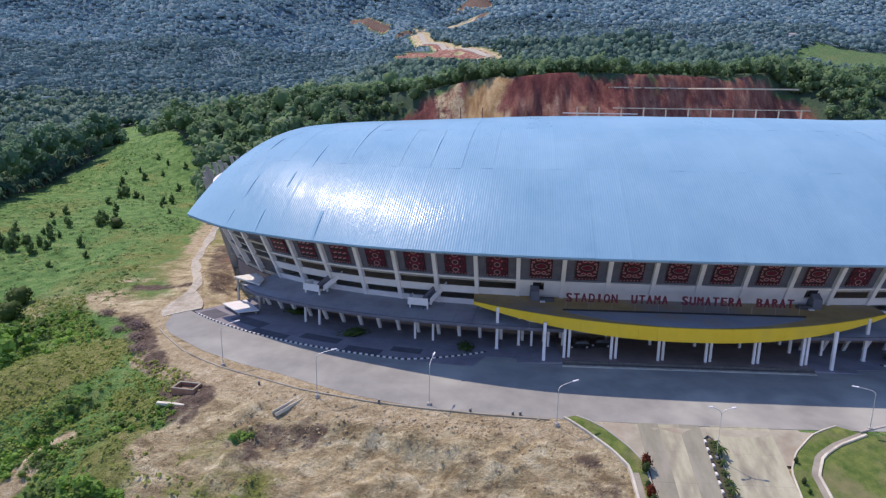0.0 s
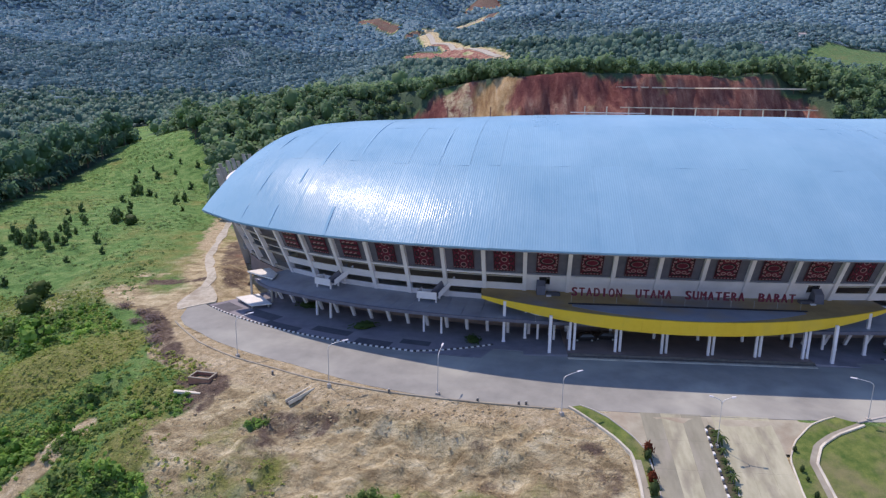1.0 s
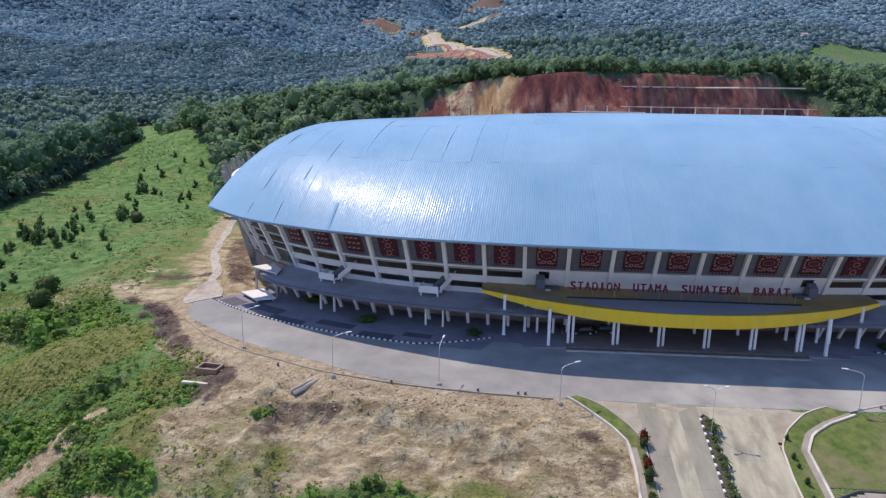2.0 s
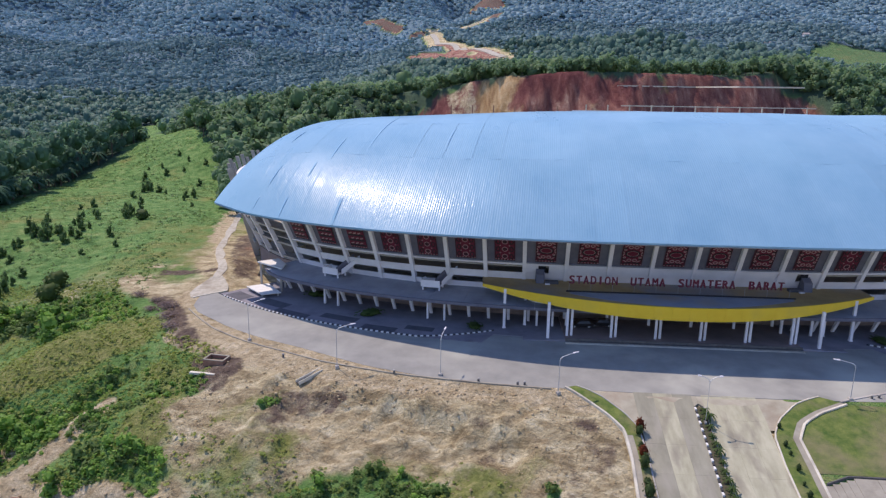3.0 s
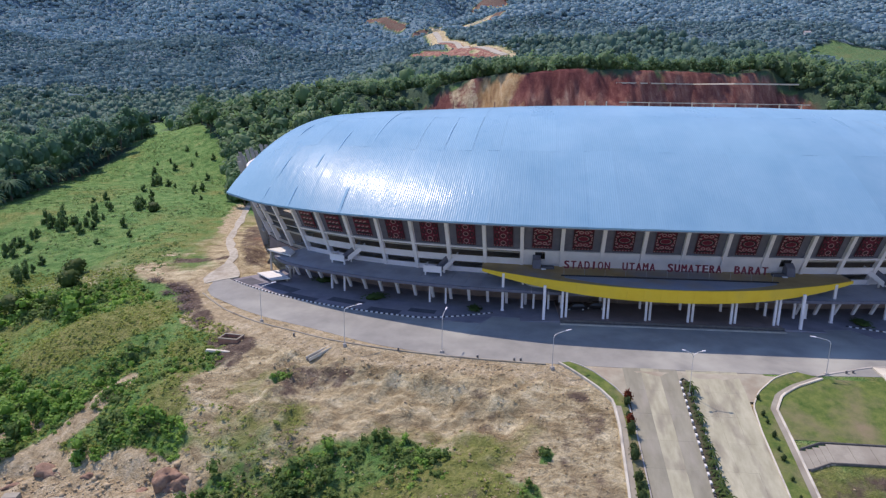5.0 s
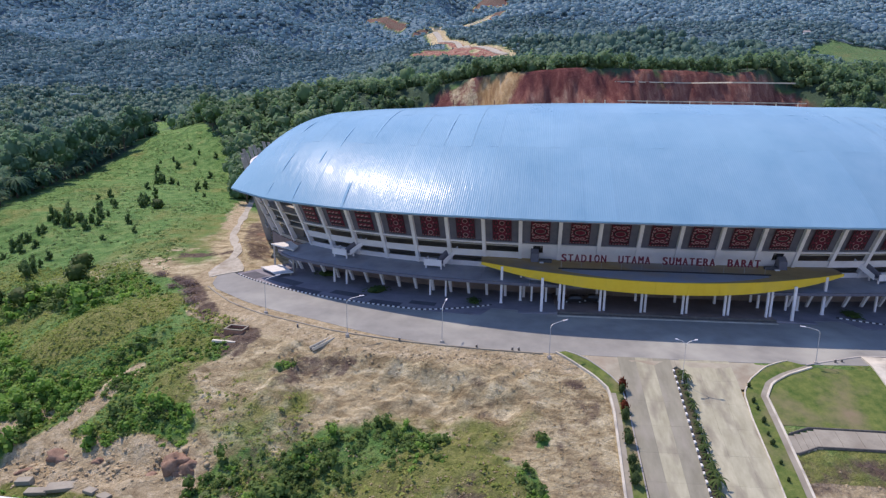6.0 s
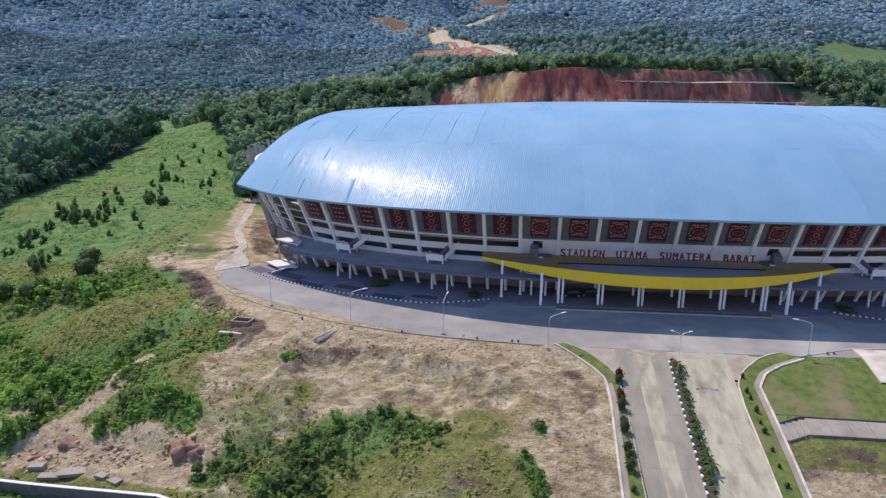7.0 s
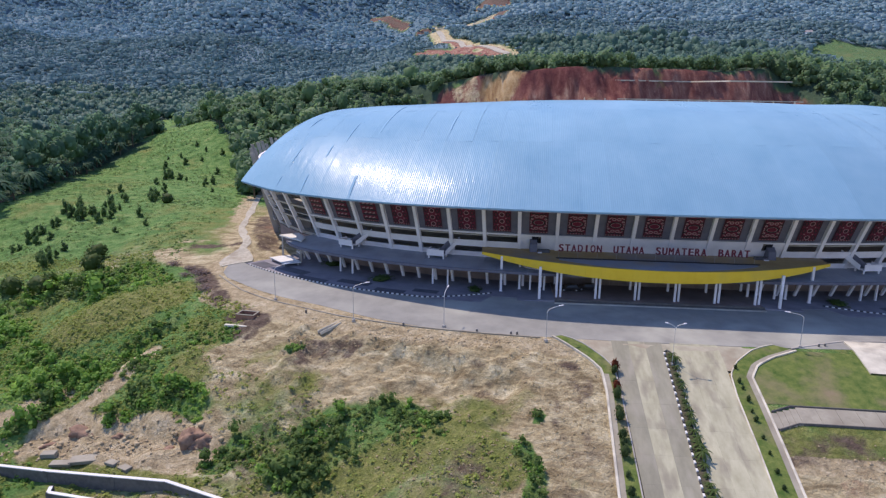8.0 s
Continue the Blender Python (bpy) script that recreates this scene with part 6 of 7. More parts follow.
def undergrowth():
    """Bushes, green tufts and dry tufts of the rough ground before the stadium."""
    rng = np.random.default_rng(21)
    bushes = [crown(rng, 1, 44, 0.235, 2, 0.3) for k in range(7)]

    def patch(x, y):
        d = outside(x, y)
        lush = 0.6 * lumps(x, y, 7.5, 3.1) + 0.35 * lumps(x, y, 2.8, 8.8)
        west = smooth(-84, -92, x - 0.28 * (y + 8)) * (d > 33) * (y < 26)
        belt = scrub_belt(x, y)
        low = smooth(-44, -50, y) * (x < -20) * 0.3
        bare = np.maximum(near_line(x, y, GULLY, 5.5), np.maximum(near_line(x, y, SCAR_TRACK, 3.4), near_line(x, y, SIDE_TRACK, 2.6)))
        base = np.maximum(np.maximum(west * (0.40 - 0.14 * mound(x, y)), 1.1 * belt), low)
        return np.clip(1.7 * base + 0.6 * lush - 0.72, 0, 1) * (base > 0.12) * (d > 33.5) * ((bare < 0.3) | (belt > 0.5))
    x, y = jittered(-190, -17, -66, 34, 0.95, rng)
    p = patch(x, y)
    keep = rng.uniform(size=len(x)) < p * 0.9
    x, y = x[keep], y[keep]
    r = (0.5 + 1.0 * rng.uniform(size=len(x)) ** 1.8) * (0.85 + 0.2 * (x < -105))
    r = r * (1.0 + 0.75 * np.clip(lumps(x, y, 5.0, 7.3), -0.6, 1.4))
    h = r * rng.uniform(0.7, 1.2, len(x))
    dull = rng.uniform(size=len(x)) < 0.22 + 0.5 * smooth(-84, -74, x) + 0.35 * np.clip(lumps(x, y, 9.0, 4.7), 0, 1)
    for name, mat, sel, label in (("undergrowth", BUSH, ~dull, "thick bright green scrub over the rough slopes"), ("undergrowth", DULL_BUSH, dull, "darker olive scrub mixed into the rough slopes")):
        v, f = scatter(bushes, np.stack([x, y, land(x, y) + 0.12 * h], -1)[sel], np.stack([r, r, h], -1)[sel], rng)
        tagged(new(name, numpy_mesh(name, v, f, mat)), label, "scrub", kind="stuff")

    def tuft(n, size):
        v, f = leaf_quads(n, rng, size, (0.1, 1.0), 0.0)
        v[:, 2] = np.abs(v[:, 2])
        return v, f
    tufts = [tuft(9, 0.34) for k in range(6)]
    for name, mat, count, test, label, rr in (
            ("grass_tufts", TUFT, 0.5, lambda x, y, d: (1.6 * smooth(-80, -90, x - 0.25 * (y + 10)) + 0.7 * smooth(46, 58, d) * (y < 0) * (x < -30)) * (0.9 + 0.6 * lumps(x, y, 6, 1.9)), "tufts of long green grass on the slopes", (0.4, 1.0)),
            ("dry_tufts", DRY_TUFT, 0.45, lambda x, y, d: (1 - smooth(-80, -92, x - 0.25 * (y + 10))) * (y < 10) * (x < -16) * (0.7 + 0.6 * lumps(x, y, 5, 6.6)), "dry straw-coloured grass tufts on bare ground", (0.2, 0.5))):
        x, y = jittered(-180, -16.8, -66, 40, 0.85, rng)
        d = outside(x, y)
        track = np.maximum(near_line(x, y, GULLY, 5.5), np.maximum(near_line(x, y, SCAR_TRACK, 2.6), near_line(x, y, SIDE_TRACK, 2.2)))
        keep = (d > 33.5) & (track < 0.35) & (rng.uniform(size=len(x)) < count * test(x, y, d))
        x, y = x[keep], y[keep]
        r = rng.uniform(*rr, len(x))
        v, f = scatter(tufts, np.stack([x, y, land(x, y) - 0.03], -1), np.stack([r, r, r * 0.8], -1), rng)
        tagged(new(name, numpy_mesh(name, v, f, mat)), label, "grass", kind="stuff")
    # meadow beyond the track
    x, y = jittered(-250, -112, 20, 300, 1.8, rng)
    keep = (x > meadow_left(y)) & (x < meadow_right(y) + 6) & (outside(x, y) > 22) & (rng.uniform(size=len(x)) < 0.42 + 0.4 * lumps(x, y, 9, 5.1))
    x, y = x[keep], y[keep]
    r = rng.uniform(0.5, 1.25, len(x))
    v, f = scatter(tufts, np.stack([x, y, land(x, y) - 0.05], -1), np.stack([r, r, r * 0.7], -1), rng)
    tagged(new("meadow_grass", numpy_mesh("meadow_grass", v, f, MEADOW)), "tall green grass clumps of the meadow", "grass", kind="stuff")


undergrowth()


def plant(name, label, category, group, trunk_h, trunk_r, crown_v, crown_f, crown_scale, mat, crown_z):
    """A plant of its own: tapered trunk with two limbs and a crown, standing at the origin."""
    root = thing(name, (0, 0, 0), label, category, group)
    g = Geo()
    g.tube([(0, 0, -0.3), (0.02, 0, trunk_h * 0.5), (0, 0.03, trunk_h)], [trunk_r * 1.3, trunk_r, trunk_r * 0.6], 6)
    for s in (-1, 1):
        g.tube([(0, 0, trunk_h * 0.55), (s * 0.3 * trunk_h, 0.1 * trunk_h, trunk_h * 0.95)], [trunk_r * 0.5, trunk_r * 0.25], 5)
    part("trunk", g, BARK, root)
    part("crown", numpy_mesh("crown", crown_v * np.array(crown_scale) + np.array((0, 0, crown_z)), crown_f, mat), mat, root)
    return root


def spread(master, places, rng, size=(0.8, 1.2)):
    """Copies of a plant at the places; the first place takes the plant itself."""
    for i, (x, y) in enumerate(places):
        k = rng.uniform(*size)
        m = pose(x, y, float(land(x, y)), 0, 0, rng.uniform(0, 360))
        if i == 0:
            master.matrix_basis = m
        else:
            o = copy_thing(master, m)
            o.scale = (k, k, k * rng.uniform(0.85, 1.2))


def build_plants():
    rng = np.random.default_rng(8)
    r2 = random.Random(4)
    # lone shrubs of the meadow
    v, f = crown(rng, 1, 130, 0.19, 5, 0.3)
    shrub = plant("shrub", "dark upright shrub standing alone in the meadow", "shrub", "meadow shrubs", 0.8, 0.12, v, f, (0.95, 0.95, 1.9), SHRUB, 1.35)
    places = []
    for cx, cy, n, w in ((-167, 80, 7, 5), (-164, 94, 9, 7), (-175, 129, 4, 8), (-156, 112, 2, 4), (-189, 201, 6, 12), (-169, 57, 6, 6), (-153, 31, 3, 5), (-160, 44, 6, 5), (-172, 108, 4, 6), (-180, 160, 7, 10), (-165, 140, 4, 9), (-150, 74, 3, 6), (-176, 70, 4, 5), (-196, 185, 4, 8), (-150, 150, 4, 9)):
        for k in range(n):
            places.append((cx + r2.gauss(0, w), cy + r2.gauss(0, w * 1.3)))
    spread(shrub, places, r2, (0.6, 1.3))
    v, f = crown(rng, 3, 120, 0.16, 1)
    bush = plant("round_bush", "round dense green bush on open grass", "bush", "lone bushes", 0.8, 0.15, v, f, (2.2, 2.2, 1.9), DARK_BUSH, 1.6)
    spread(bush, [(-153.0, 107.5), (-137.8, 38.1), (-133, 28), (-150, 22), (-134, 29.5), (-141, 19.5)], r2, (0.8, 1.3))
    # dead brush beside the road end
    v, f = joined([leaf_quads(380, rng, 0.10, (0.25, 1.1), -0.2, 0.2)])
    v[:, 2] *= 0.6
    brush = plant("brush_pile", "heap of dead brown brushwood beside the road end", "brush", "brush heaps", 0.4, 0.08, v, f, (2.2, 1.8, 1.3), TWIG, 0.25)
    spread(brush, [(-111.5, 27.5), (-106.0, 24.0), (-103.4, 21.8), (-101.6, 20.2), (-99.0, 14.5), (-96.0, 9.5), (-104.5, 18.5)], r2, (0.7, 1.25))
    # oil palms at the edge of the grove
    v, f = palm_crown(rng, 20)
    palm = plant("oil_palm", "oil palm with a rough trunk and drooping dark fronds", "palm", "palms along the meadow", 5.2, 0.34, v, f, (5.0, 5.0, 4.6), PALM, 5.2)
    places = []
    for k in range(30):
        y = 62 + 5.2 * k + r2.uniform(-2, 2)
        places.append((float(meadow_left(y)) + r2.uniform(-6, 1), y))
    spread(palm, places, r2, (0.8, 1.25))
    # forest edge trees
    v, f = crown(rng, 2, 110, 0.2, 3)
    tree = plant("broadleaf_tree", "broad green forest-edge tree with an uneven crown", "tree", "forest-edge trees", 4.5, 0.25, v, f, (4.0, 4.0, 4.4), FOREST, 6.0)
    places = []
    for k in range(34):
        y = 118 + 5.0 * k + r2.uniform(-2, 2)
        places.append((float(meadow_right(y)) + r2.uniform(-1, 7), y))
    spread(tree, places, r2, (0.6, 1.15))
    tall = plant("valley_tree", "tall dark tree at the edge of the valley forest", "tree", "valley-edge trees", 6.5, 0.3, v, f, (4.2, 4.2, 5.4), WEST_FOREST, 9.0)
    places = []
    for k in range(30):
        y = 128 + 5.0 * k + r2.uniform(-2, 2)
        places.append((float(meadow_left(y)) - r2.uniform(2, 11), y))
    spread(tall, places, r2, (0.7, 1.25))
    # trees on the brow of the cutting
    brow = plant("brow_tree", "small bright green tree on the brow of the cutting", "tree", "trees on the brow", 2.0, 0.18, v, f, (2.8, 2.8, 3.0), FOREST, 3.4)
    places = []
    for k in range(46):
        x = -62 + 4.1 * k + r2.uniform(-2.2, 2.2)
        places.append((x, float(cut_top(x)) + r2.uniform(2, 8)))
    spread(brow, places, r2, (0.4, 1.15))
    # median plants
    v, f = palm_crown(rng, 13)
    frond = plant("median_plant", "young dark green frond plant in the median bed", "plant", "median plants", 0.5, 0.07, v, f, (1.0, 1.0, 1.1), DARK_BUSH, 0.7)
    places = [(-2.52 - 0.028 * k + r2.uniform(-0.15, 0.2), -14.6 - k) for k in np.arange(0, 42, 1.6)]
    spread(frond, places, r2, (0.7, 1.6))
    v, f = crown(rng, 2, 60, 0.22, 1)
    cone = plant("clipped_shrub", "small rounded dark green shrub in the verge", "shrub", "verge shrubs", 0.3, 0.05, v, f, (0.62, 0.62, 0.72), VERGE_LEAF, 0.8)
    spread(cone, [(-12.9, -19.6), (-13.2, -22.2), (-13.3, -25.6), (-13.5, -28.6), (-13.6, -30.3), (-13.7, -34.1), (-13.8, -35.6), (-13.9, -37.4), (-14.0, -41), (-14.1, -44)], r2, (0.65, 1.2))
    tiny = plant("young_shrub", "tiny young dark green shrub in the verge", "shrub", "verge shrubs", 0.2, 0.03, v, f, (0.3, 0.3, 0.42), VERGE_LEAF, 0.45)
    spread(tiny, [(7.4, -17.0), (7.0, -20.5), (7.1, -22), (7.1, -24.8), (6.9, -27.2), (6.9, -29), (6.8, -32.5), (6.7, -35.5), (6.6, -38.8), (6.5, -41.6)], r2, (0.7, 1.3))
    red = plant("red_shrub", "small rounded reddish-brown shrub in the verge", "shrub", "verge shrubs", 0.3, 0.05, v, f, (0.65, 0.65, 0.9), RED_LEAF, 0.9)
    spread(red, [(-13.1, -23.6), (-12.75, -18.9)], r2, (1.0, 1.1))
    low = plant("forecourt_bush", "low dark green hedge bush on the forecourt", "bush", "forecourt bushes", 0.3, 0.05, v, f, (2.3, 1.3, 0.5), DARK_BUSH, 0.45)
    spread(low, [(-37.5, 13.0), (37.5, 13.0), (-58.5, 18.0), (-72.5, 29.5)], r2, (0.9, 1.2))


build_plants()


# ---- street lamps and small things ----
def build_lamp(at, turn, double=False, reach=1.0, label="grey street lamp on a tall curved pole", k=1.0):
    z = float(land(*at))
    lamp = thing("street_lamp", (at[0], at[1], z), label, "street lamp", "street lamps")
    m = Matrix.Translation((at[0], at[1], z)) @ pose(0, 0, 0, 0, 0, turn) @ Matrix.Diagonal((reach, 1, k, 1))
    part("base", Geo().add(Geo().box(-0.3, -0.3, -0.3, 0.3, 0.3, 0.45, 0.05), m), CONCRETE, lamp, "square concrete base")
    part("pole", Geo().add(Geo().tube([(0, 0, 0.4), (0, 0, 3.5), (0, 0, 6.4)], [0.065, 0.052, 0.042], 8), m), LAMP_GREY, lamp)
    for s in ((1, -1) if double else (1,)):
        part("arm", Geo().add(Geo().tube([(0, 0, 6.3), (0.12 * s, 0, 6.75), (0.5 * s, 0, 7.05), (1.4 * s, 0, 7.3), (2.5 * s, 0, 7.5)], [0.07, 0.065, 0.06, 0.055, 0.05], 8), m), STEEL, lamp)
        g = Geo().hexa([(2.3 * s, -0.14, 7.42), (3.2 * s, -0.12, 7.54), (3.2 * s, 0.12, 7.54), (2.3 * s, 0.14, 7.42), (2.3 * s, -0.12, 7.58), (3.2 * s, -0.08, 7.64), (3.2 * s, 0.08, 7.64), (2.3 * s, 0.12, 7.58)])
        part("lamp_head", Geo().add(g, m), WHITE, lamp, "flat pale lamp head")


for at, turn, k in (((-78.3, 3.9), 35, 1.0), ((-59.8, -6.0), 20, 1.0), ((-42.4, -7.6), 80, 0.95), ((-23.8, -11.7), 25, 0.86), ((20.5, -10.0), 172, 0.84)):
    build_lamp(at, turn, k=k)
build_lamp((-2.95, -16.8), 0, True, 0.55, "grey street lamp with two arms at the median")


def build_marker(at):
    """A short stump with a broken cap beside the road."""
    z = float(land(*at))
    o = thing("bollard", (at[0], at[1], z), "short dark concrete bollard beside the road", "bollard", "roadside bollards")
    part("post", Geo().tube([(at[0], at[1], z - 0.2), (at[0], at[1], z + 0.55)], [0.2, 0.17], 8), STONE, o)
    part("cap", Geo().tube([(at[0], at[1], z + 0.55), (at[0], at[1], z + 0.68)], [0.23, 0.15], 8), CONCRETE, o)


for at in ((-30.0, -9.9), (-70.0, -2.6), (-28.9, -9.8), (24.0, -9.3), (25.2, -9.0), (-36.2, -9.4), (-50.0, -7.6)):
    build_marker(at)


def build_pit():
    """Open brick basin with a low slab beside it."""
    c = Vector((-81.6, -3.2, float(land(-81.6, -3.2))))
    o = thing("brick_pit", c, "open rectangular brick pit with pale rim", "pit")
    m = Matrix.Translation(c) @ pose(0, 0, 0, 0, 0, -8)
    for x0, y0, x1, y1 in ((-1.9, -1.3, 1.9, -1.05), (-1.9, 1.05, 1.9, 1.3), (-1.9, -1.05, -1.65, 1.05), (1.65, -1.05, 1.9, 1.05)):
        part("wall", Geo().add(Geo().box(x0, y0, -0.6, x1, y1, 0.75, 0.03), m), BRICK, o)
        part("rim", Geo().add(Geo().box(x0 - 0.03, y0 - 0.03, 0.75, x1 + 0.03, y1 + 0.03, 0.87, 0.02), m), DIRTY_PATH, o)
    part("floor", Geo().add(Geo().box(-1.65, -1.05, -0.6, 1.65, 1.05, 0.12), m), RED_ROCK, o)
    c2 = Vector((-82.6, -6.9, float(land(-82.6, -6.9))))
    s = thing("concrete_beam", c2, "pale fallen concrete beam lying on soil", "beam")
    part("body", Geo().add(Geo().box(-2.3, -0.3, -0.1, 2.3, 0.3, 0.3, 0.04), Matrix.Translation(c2) @ pose(0, 0, 0, 0, 0, -6)), PALE_PATH, s)


build_pit()


def build_trough():
    c = Vector((-64.0, -7.7, float(land(-64.0, -7.7))))
    o = thing("drain_channel", c, "open concrete drain channel lying on the slope", "drain")
    m = Matrix.Translation(c) @ pose(0, 0, 0, 0, -10, 48)
    part("floor", Geo().add(Geo().box(-2.4, -0.42, -0.15, 2.4, 0.42, 0.05), m), STONE, o)
    for y in (-0.52, 0.38):
        part("side", Geo().add(Geo().box(-2.4, y, -0.2, 2.4, y + 0.14, 0.42, 0.03), m), PALE_PATH, o)


build_trough()


def build_shelter(name, corners, z, thick, label, legs):
    """A white flat concrete roof on short posts."""
    c = Vector((sum(p[0] for p in corners) / 4, sum(p[1] for p in corners) / 4, 0))
    o = thing(name, (c.x, c.y, float(land(c.x, c.y))), label, "shelter")
    part("roof_slab", Geo().hexa([(*p, zz - thick) for p, zz in zip(corners, z)] + [(*p, zz) for p, zz in zip(corners, z)]), KERB_WHITE, o, "white painted concrete roof slab")
    for p, zz in zip(corners, z):
        q = Vector((*p, 0)).lerp(c, 0.18)
        g = float(land(q.x, q.y))
        part("post" if legs else "wall", Geo().box(q.x - 0.2, q.y - 0.2, g - 0.2, q.x + 0.2, q.y + 0.2, zz - thick), CONCRETE, o)


build_shelter("shelter", [(-80.4, 30.6), (-80.6, 34.6), (-83.4, 38.0), (-87.0, 34.0)], (5.6, 5.6, 5.9, 6.1), 0.3, "white flat-roofed concrete shelter at the end of the deck", True)
build_shelter("low_shelter", [(-83.6, 26.2), (-79.9, 28.0), (-84.8, 34.2), (-88.8, 31.3)], (0.9, 0.9, 1.0, 1.0), 0.2, "low white concrete slab roof beside the forecourt", False)
build_shelter("low_shelter", [(-82.4, 35.2), (-80.8, 36.6), (-82.0, 39.0), (-84.0, 37.6)], (1.2, 1.2, 1.3, 1.3), 0.2, "small low white slab below the deck", False)


def build_car(at, turn):
    """A dark parked car, with body, cabin, glass and wheels."""
    o = thing("car", (at[0], at[1], 0.42), "black parked car in the shade of the canopy", "car", "parked cars")
    m = Matrix.Translation((at[0], at[1], 0.42)) @ pose(0, 0, 0, 0, 0, turn)
    bm = Geo()
    prof = [(-2.15, 0.30), (-2.2, 0.62), (-1.95, 0.86), (-0.95, 0.93), (-0.35, 1.42), (1.15, 1.45), (1.85, 0.98), (2.15, 0.90), (2.2, 0.55), (2.12, 0.30)]
    n = len(prof)
    for y, k in ((-0.86, 1.0), (-0.80, 1.02), (0.80, 1.02), (0.86, 1.0)):
        bm.v += [(x * k, y if z < 1.0 else y * 0.82, z) for x, z in prof]
    for r in range(3):
        bm.f += [(r * n + i, r * n + (i + 1) % n, (r + 1) * n + (i + 1) % n, (r + 1) * n + i) for i in range(n)]
    bm.f += [tuple(range(n))[::-1], tuple(3 * n + i for i in range(n))]
    part("body", Geo().add(bm, m), CAR_PAINT, o)
    for y in (-0.75, 0.72):
        part("side_window", Geo().add(Geo().hexa([(-0.75, y, 0.98), (1.45, y, 1.0), (1.45, y + 0.03, 1.0), (-0.75, y + 0.03, 0.98), (-0.35, y * 0.99, 1.36), (1.1, y * 0.99, 1.38), (1.1, y * 0.99 + 0.03, 1.38), (-0.35, y * 0.99 + 0.03, 1.36)]), m), GLASS, o)
    for x in (-1.35, 1.35):
        for y in (-0.86, 0.66):
            w = part("wheel", Geo().add(Geo().tube([(x, y, 0.32), (x, y + 0.2, 0.32)], 0.32, 14), m), RUBBER, o)
            part("rim", Geo().add(Geo().tube([(x, y - 0.01, 0.32), (x, y + 0.21, 0.32)], 0.19, 10), m), LAMP_GREY, w)


build_car((-17.2, 14.6), 4)
build_car((-13.2, 15.6), -3)


def calm_land(x, y):
    """Height of the ground, evened out over a few metres."""
    dx, dy = np.meshgrid(np.linspace(-6, 6, 7), np.linspace(-4, 4, 5))
    return land(x + dx, y + dy).mean()


def build_boundary_wall():
    """Dark stone boundary wall with a pale coping, and a second lower wall before it."""
    for name, pts, h in (("boundary_wall", [(-150, -34.5), (-109, -38.5), (-100.5, -39.2), (-79.6, -42.6), (-68.5, -46.6), (-50, -54), (-30, -64)], 1.7), ("boundary_wall", [(-98.0, -41.8), (-97.6, -43.0), (-80, -47.0), (-60, -54.5)], 0.9)):
        o = thing(name, (*pts[1], float(land(*pts[1]))), "dark stone boundary wall with a pale coping", "wall", kind="structure")
        for a, b in zip(pts[:-1], pts[1:]):
            length = math.dist(a, b)
            n = max(1, int(length / 3.0))
            za, zb = float(calm_land(*a)), float(calm_land(*b))
            for k in range(n):
                p, q = Vector(a).lerp(Vector(b), k / n), Vector(a).lerp(Vector(b), (k + 1) / n)
                d = (q - p).normalized()
                w = Vector((-d.y, d.x)) * 0.2
                z0, z1 = za + (zb - za) * k / n, za + (zb - za) * (k + 1) / n
                zz = (z0 + z1) / 2
                c = [p - w, q - w, q + w, p + w]
                part("wall_section", Geo().hexa([(v.x, v.y, zz - 2.2) for v in c] + [(v.x, v.y, t + h) for v, t in zip(c, (z0, z1, z1, z0))]), STONE, o)
                w = w * 1.35
                c = [p - w, q - w, q + w, p + w]
                part("coping", Geo().hexa([(v.x, v.y, t + h) for v, t in zip(c, (z0, z1, z1, z0))] + [(v.x, v.y, t + h + 0.13) for v, t in zip(c, (z0, z1, z1, z0))]), KERB_WHITE, o)
                if k % 4 == 0:
                    part("pier", Geo().box(p.x - 0.3, p.y - 0.3, z0 - 1.0, p.x + 0.3, p.y + 0.3, z0 + h + 0.1, 0.03), STONE, o)


build_boundary_wall()


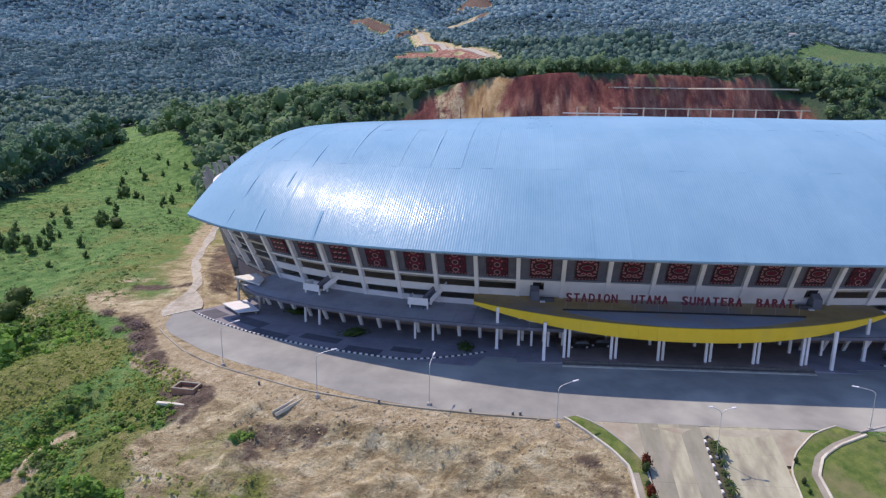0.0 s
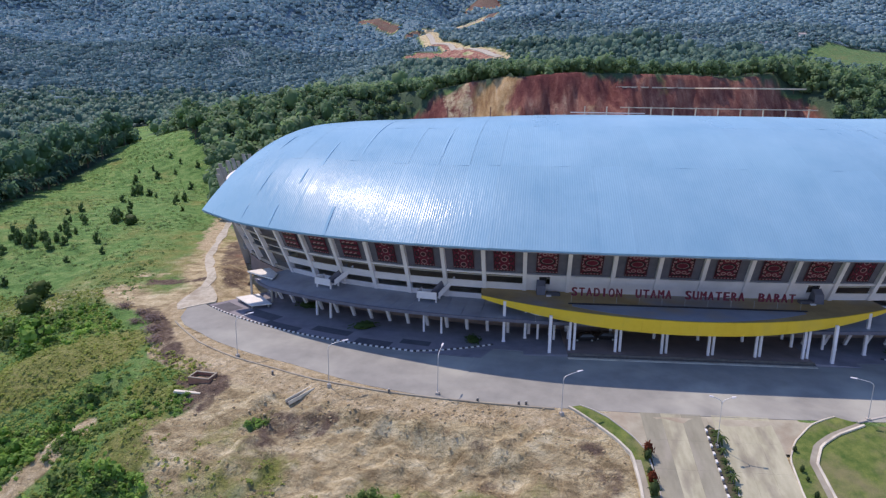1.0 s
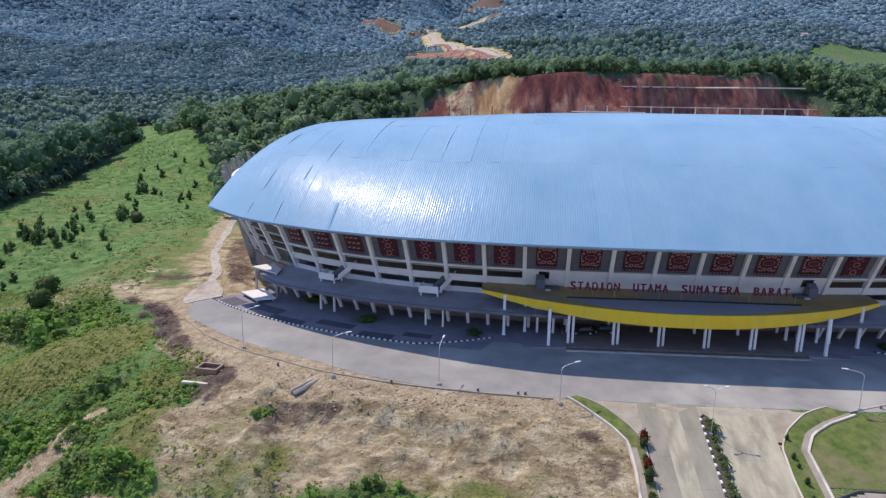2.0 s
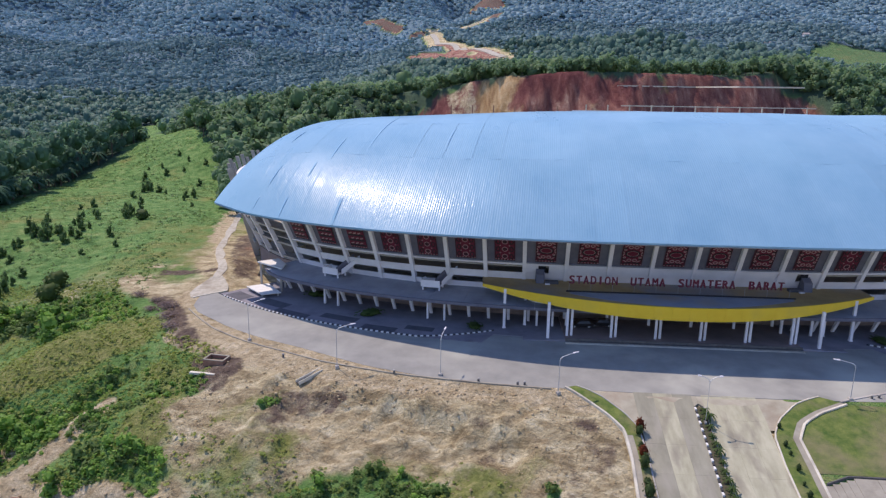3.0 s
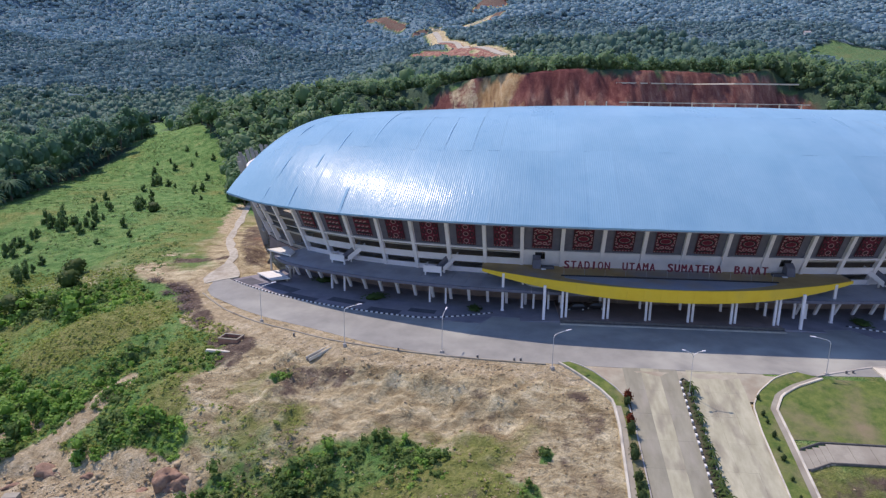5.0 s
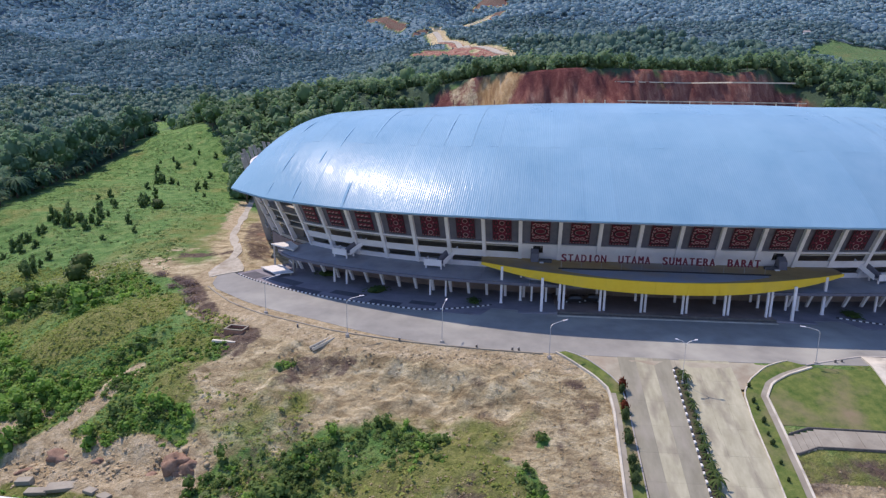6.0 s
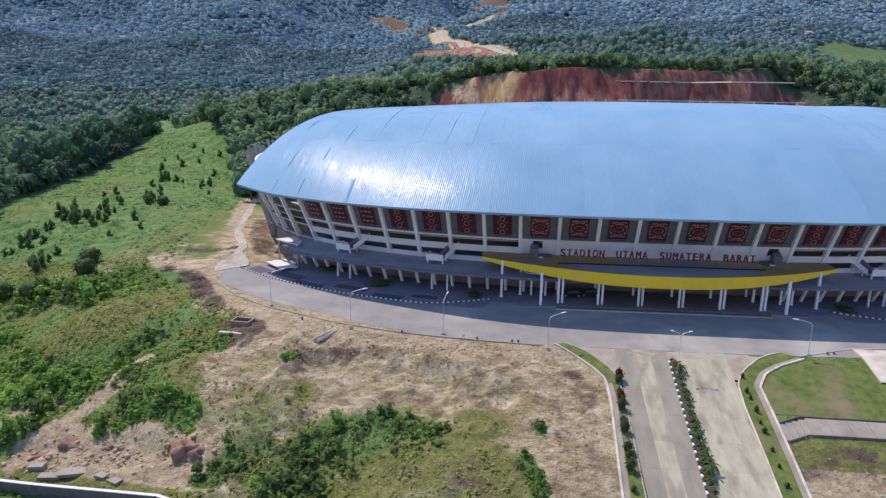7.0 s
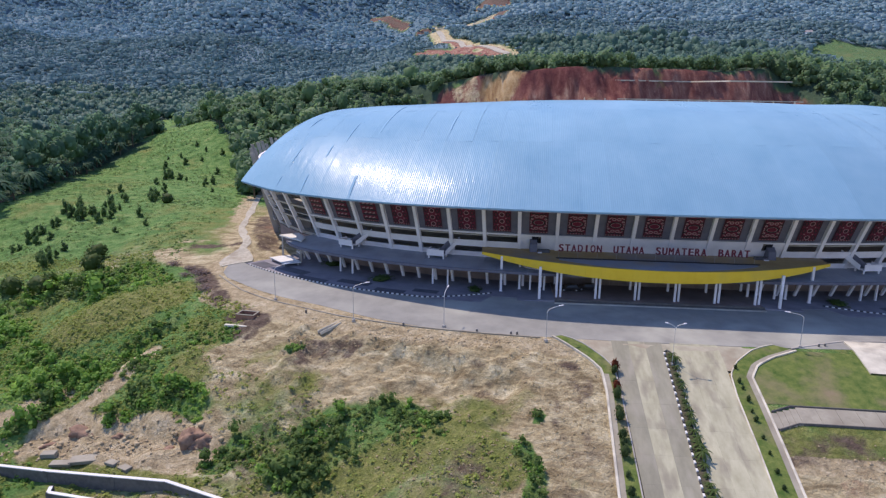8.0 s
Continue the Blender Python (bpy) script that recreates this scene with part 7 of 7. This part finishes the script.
def build_rubble():
    """Loose slabs and red clay blocks in the washed-out gully."""
    for (x, y), (w, d, h), turn in (((-91.8, -36.0), (2.0, 1.2, 0.3), -20), ((-89.3, -36.8), (2.1, 1.3, 0.3), -25), ((-104.0, -33.4), (2.3, 1.3, 0.55), 5), ((-100.8, -35.2), (3.4, 1.4, 0.3), 3), ((-97.6, -34.2), (4.2, 2.0, 0.35), 12)):
        z = float(land(x, y))
        o = thing("concrete_slab", (x, y, z), "loose pale concrete slab lying in the gully", "slab", "loose slabs")
        part("body", Geo().add(Geo().box(-w / 2, -d / 2, -0.2, w / 2, d / 2, h, 0.05), Matrix.Translation((x, y, z)) @ pose(0, 0, 0, 3, -3, turn)), DIRTY_PATH, o)
    rng = np.random.default_rng(17)
    for x, y, r in ((-80.9, -31.6, 2.1), (-79.3, -32.4, 1.7), (-101.8, -27.6, 2.0), (-84.0, -33.0, 0.9), (-94.5, -29.0, 1.0), (-106.0, -30.5, 1.1)):
        v, f = ball_quads(8, rng, 0.08)
        v = v * (1 + 0.30 * lumps(v[:, 0] * 2 + x, v[:, 1] * 2 + v[:, 2], 0.8, 1.4) + 0.22 * lumps(v[:, 0] + x, v[:, 1] + 0.4 * v[:, 2], 0.28, 3.4))[:, None]
        z = float(land(x, y)) - 0.35 * r
        me = numpy_mesh("boulder", v * np.array((r * 1.15, r * 0.8, r * (0.95 if x > -82 else 0.5))) + np.array((x, y, z + 0.15 * r)), f, RED_ROCK)
        tagged(new("boulder", me), "weathered red clay boulder on bare soil", "boulder", "clay boulders")
    rock = [ball_quads(1, rng, 0.25) for k in range(5)]
    pts = []
    for (ax, ay), (bx, by), n, s in (((-112, -30), (-80, -33), 320, 3.0), ((-60, -12), (-30, -13), 120, 1.6), ((-97, 40), (-99, 54), 60, 3.0), ((14, -37), (40, -35), 90, 3.0), ((-80, -8), (-20, -18), 160, 5.0)):
        t = rng.uniform(size=n)
        pts.append(np.stack([ax + (bx - ax) * t + rng.normal(scale=s, size=n), ay + (by - ay) * t + rng.normal(scale=s * 0.6, size=n)], -1))
    p = np.concatenate(pts)
    r = rng.uniform(0.08, 0.4, len(p)) ** 1.2
    r[:320] *= 1.0 + 2.2 * rng.uniform(size=320) ** 6
    v, f = scatter(rock, np.stack([p[:, 0], p[:, 1], land(p[:, 0], p[:, 1]) + 0.02], -1), np.stack([r, r, r * 0.7], -1), rng)
    tagged(new("stones", numpy_mesh("stones", v, f, RUBBLE)), "scattered pale stones and clods", "stones", kind="stuff")


build_rubble()


def build_cutting_posts():
    """Pale posts and rails in front of the red cutting."""
    o = thing("fence", (0, 196, float(land(0, 196))), "row of pale posts with a rail below the red cutting", "fence")
    for k in range(17):
        x = -54 + 9.35 * k + (0.0 if k < 6 else 3.0)
        z = float(land(x, 196))
        part("post", Geo().box(x - 0.24, 195.75, z - 0.5, x + 0.24, 196.25, 37.3 if k < 6 else 38.3, 0.0), BRICK if k < 6 else PALE_PATH, o)
    for x0, x1, z, mat in ((20.0, 102.0, 38.0, PALE_PATH), (-1.0, 30.6, 35.6, WHITE)):
        part("rail", Geo().box(x0, 195.4, z - 0.2, x1, 195.7, z + 0.2), mat, o)


build_cutting_posts()


def build_benches():
    """Pale drain channels along the benches of the cutting."""
    for x0, x1, z in ((24, 99, 47.2),):
        pts = []
        for x in np.arange(x0, x1, 3.0):
            ys = np.arange(196, 250, 0.25)
            h = land(np.full(ys.shape, x), ys)
            pts.append((float(x), float(ys[min(int(np.argmax(h > z)), len(ys) - 1)])))
        g = Geo()
        for i, (x, y) in enumerate(pts):
            g.v += [(x, y - 0.8, z - 0.9), (x, y - 0.8, z - 0.3), (x, y + 0.4, z - 0.3), (x, y + 0.4, z - 0.9)]
        for i in range(len(pts) - 1):
            for k in range(3):
                g.f.append((4 * i + k, 4 * i + k + 1, 4 * i + k + 5, 4 * i + k + 4))
        tagged(part("bench_channel", g, PALE_PATH), "pale concrete drain channel along the red cutting", "drain", "bench channels")


build_benches()


def build_house(x, y, turn, w):
    z = float(land(x, y))
    o = thing("house", (x, y, z), "small far white house with a pale metal roof", "house", "far houses")
    m = Matrix.Translation((x, y, z)) @ pose(0, 0, 0, 0, 0, turn)
    part("wall", Geo().add(Geo().box(-w, -w * 0.6, -1, w, w * 0.6, 3.4), m), WHITE, o)
    part("roof", Geo().add(Geo().hexa([(-w - 0.6, -w * 0.7, 3.4), (w + 0.6, -w * 0.7, 3.4), (w + 0.6, w * 0.7, 3.4), (-w - 0.6, w * 0.7, 3.4), (-w - 0.6, -0.1, 6.0), (w + 0.6, -0.1, 6.0), (w + 0.6, 0.1, 6.0), (-w - 0.6, 0.1, 6.0)]), m), TILE_ROOF, o)
    for k in (-0.5, 0.5):
        part("window", Geo().add(Geo().box(k * w - 0.6, -w * 0.6 - 0.05, 1.0, k * w + 0.6, -w * 0.6 + 0.05, 2.2), m), GLASS, o)


for x, y, t, w in ((406, 1072, 10, 6), (434, 975, -20, 6), (470, 1085, 5, 5), (330, 1075, 0, 5), (590, 1010, 30, 6), (150, 1100, 12, 5)):
    build_house(x, y, t, w)
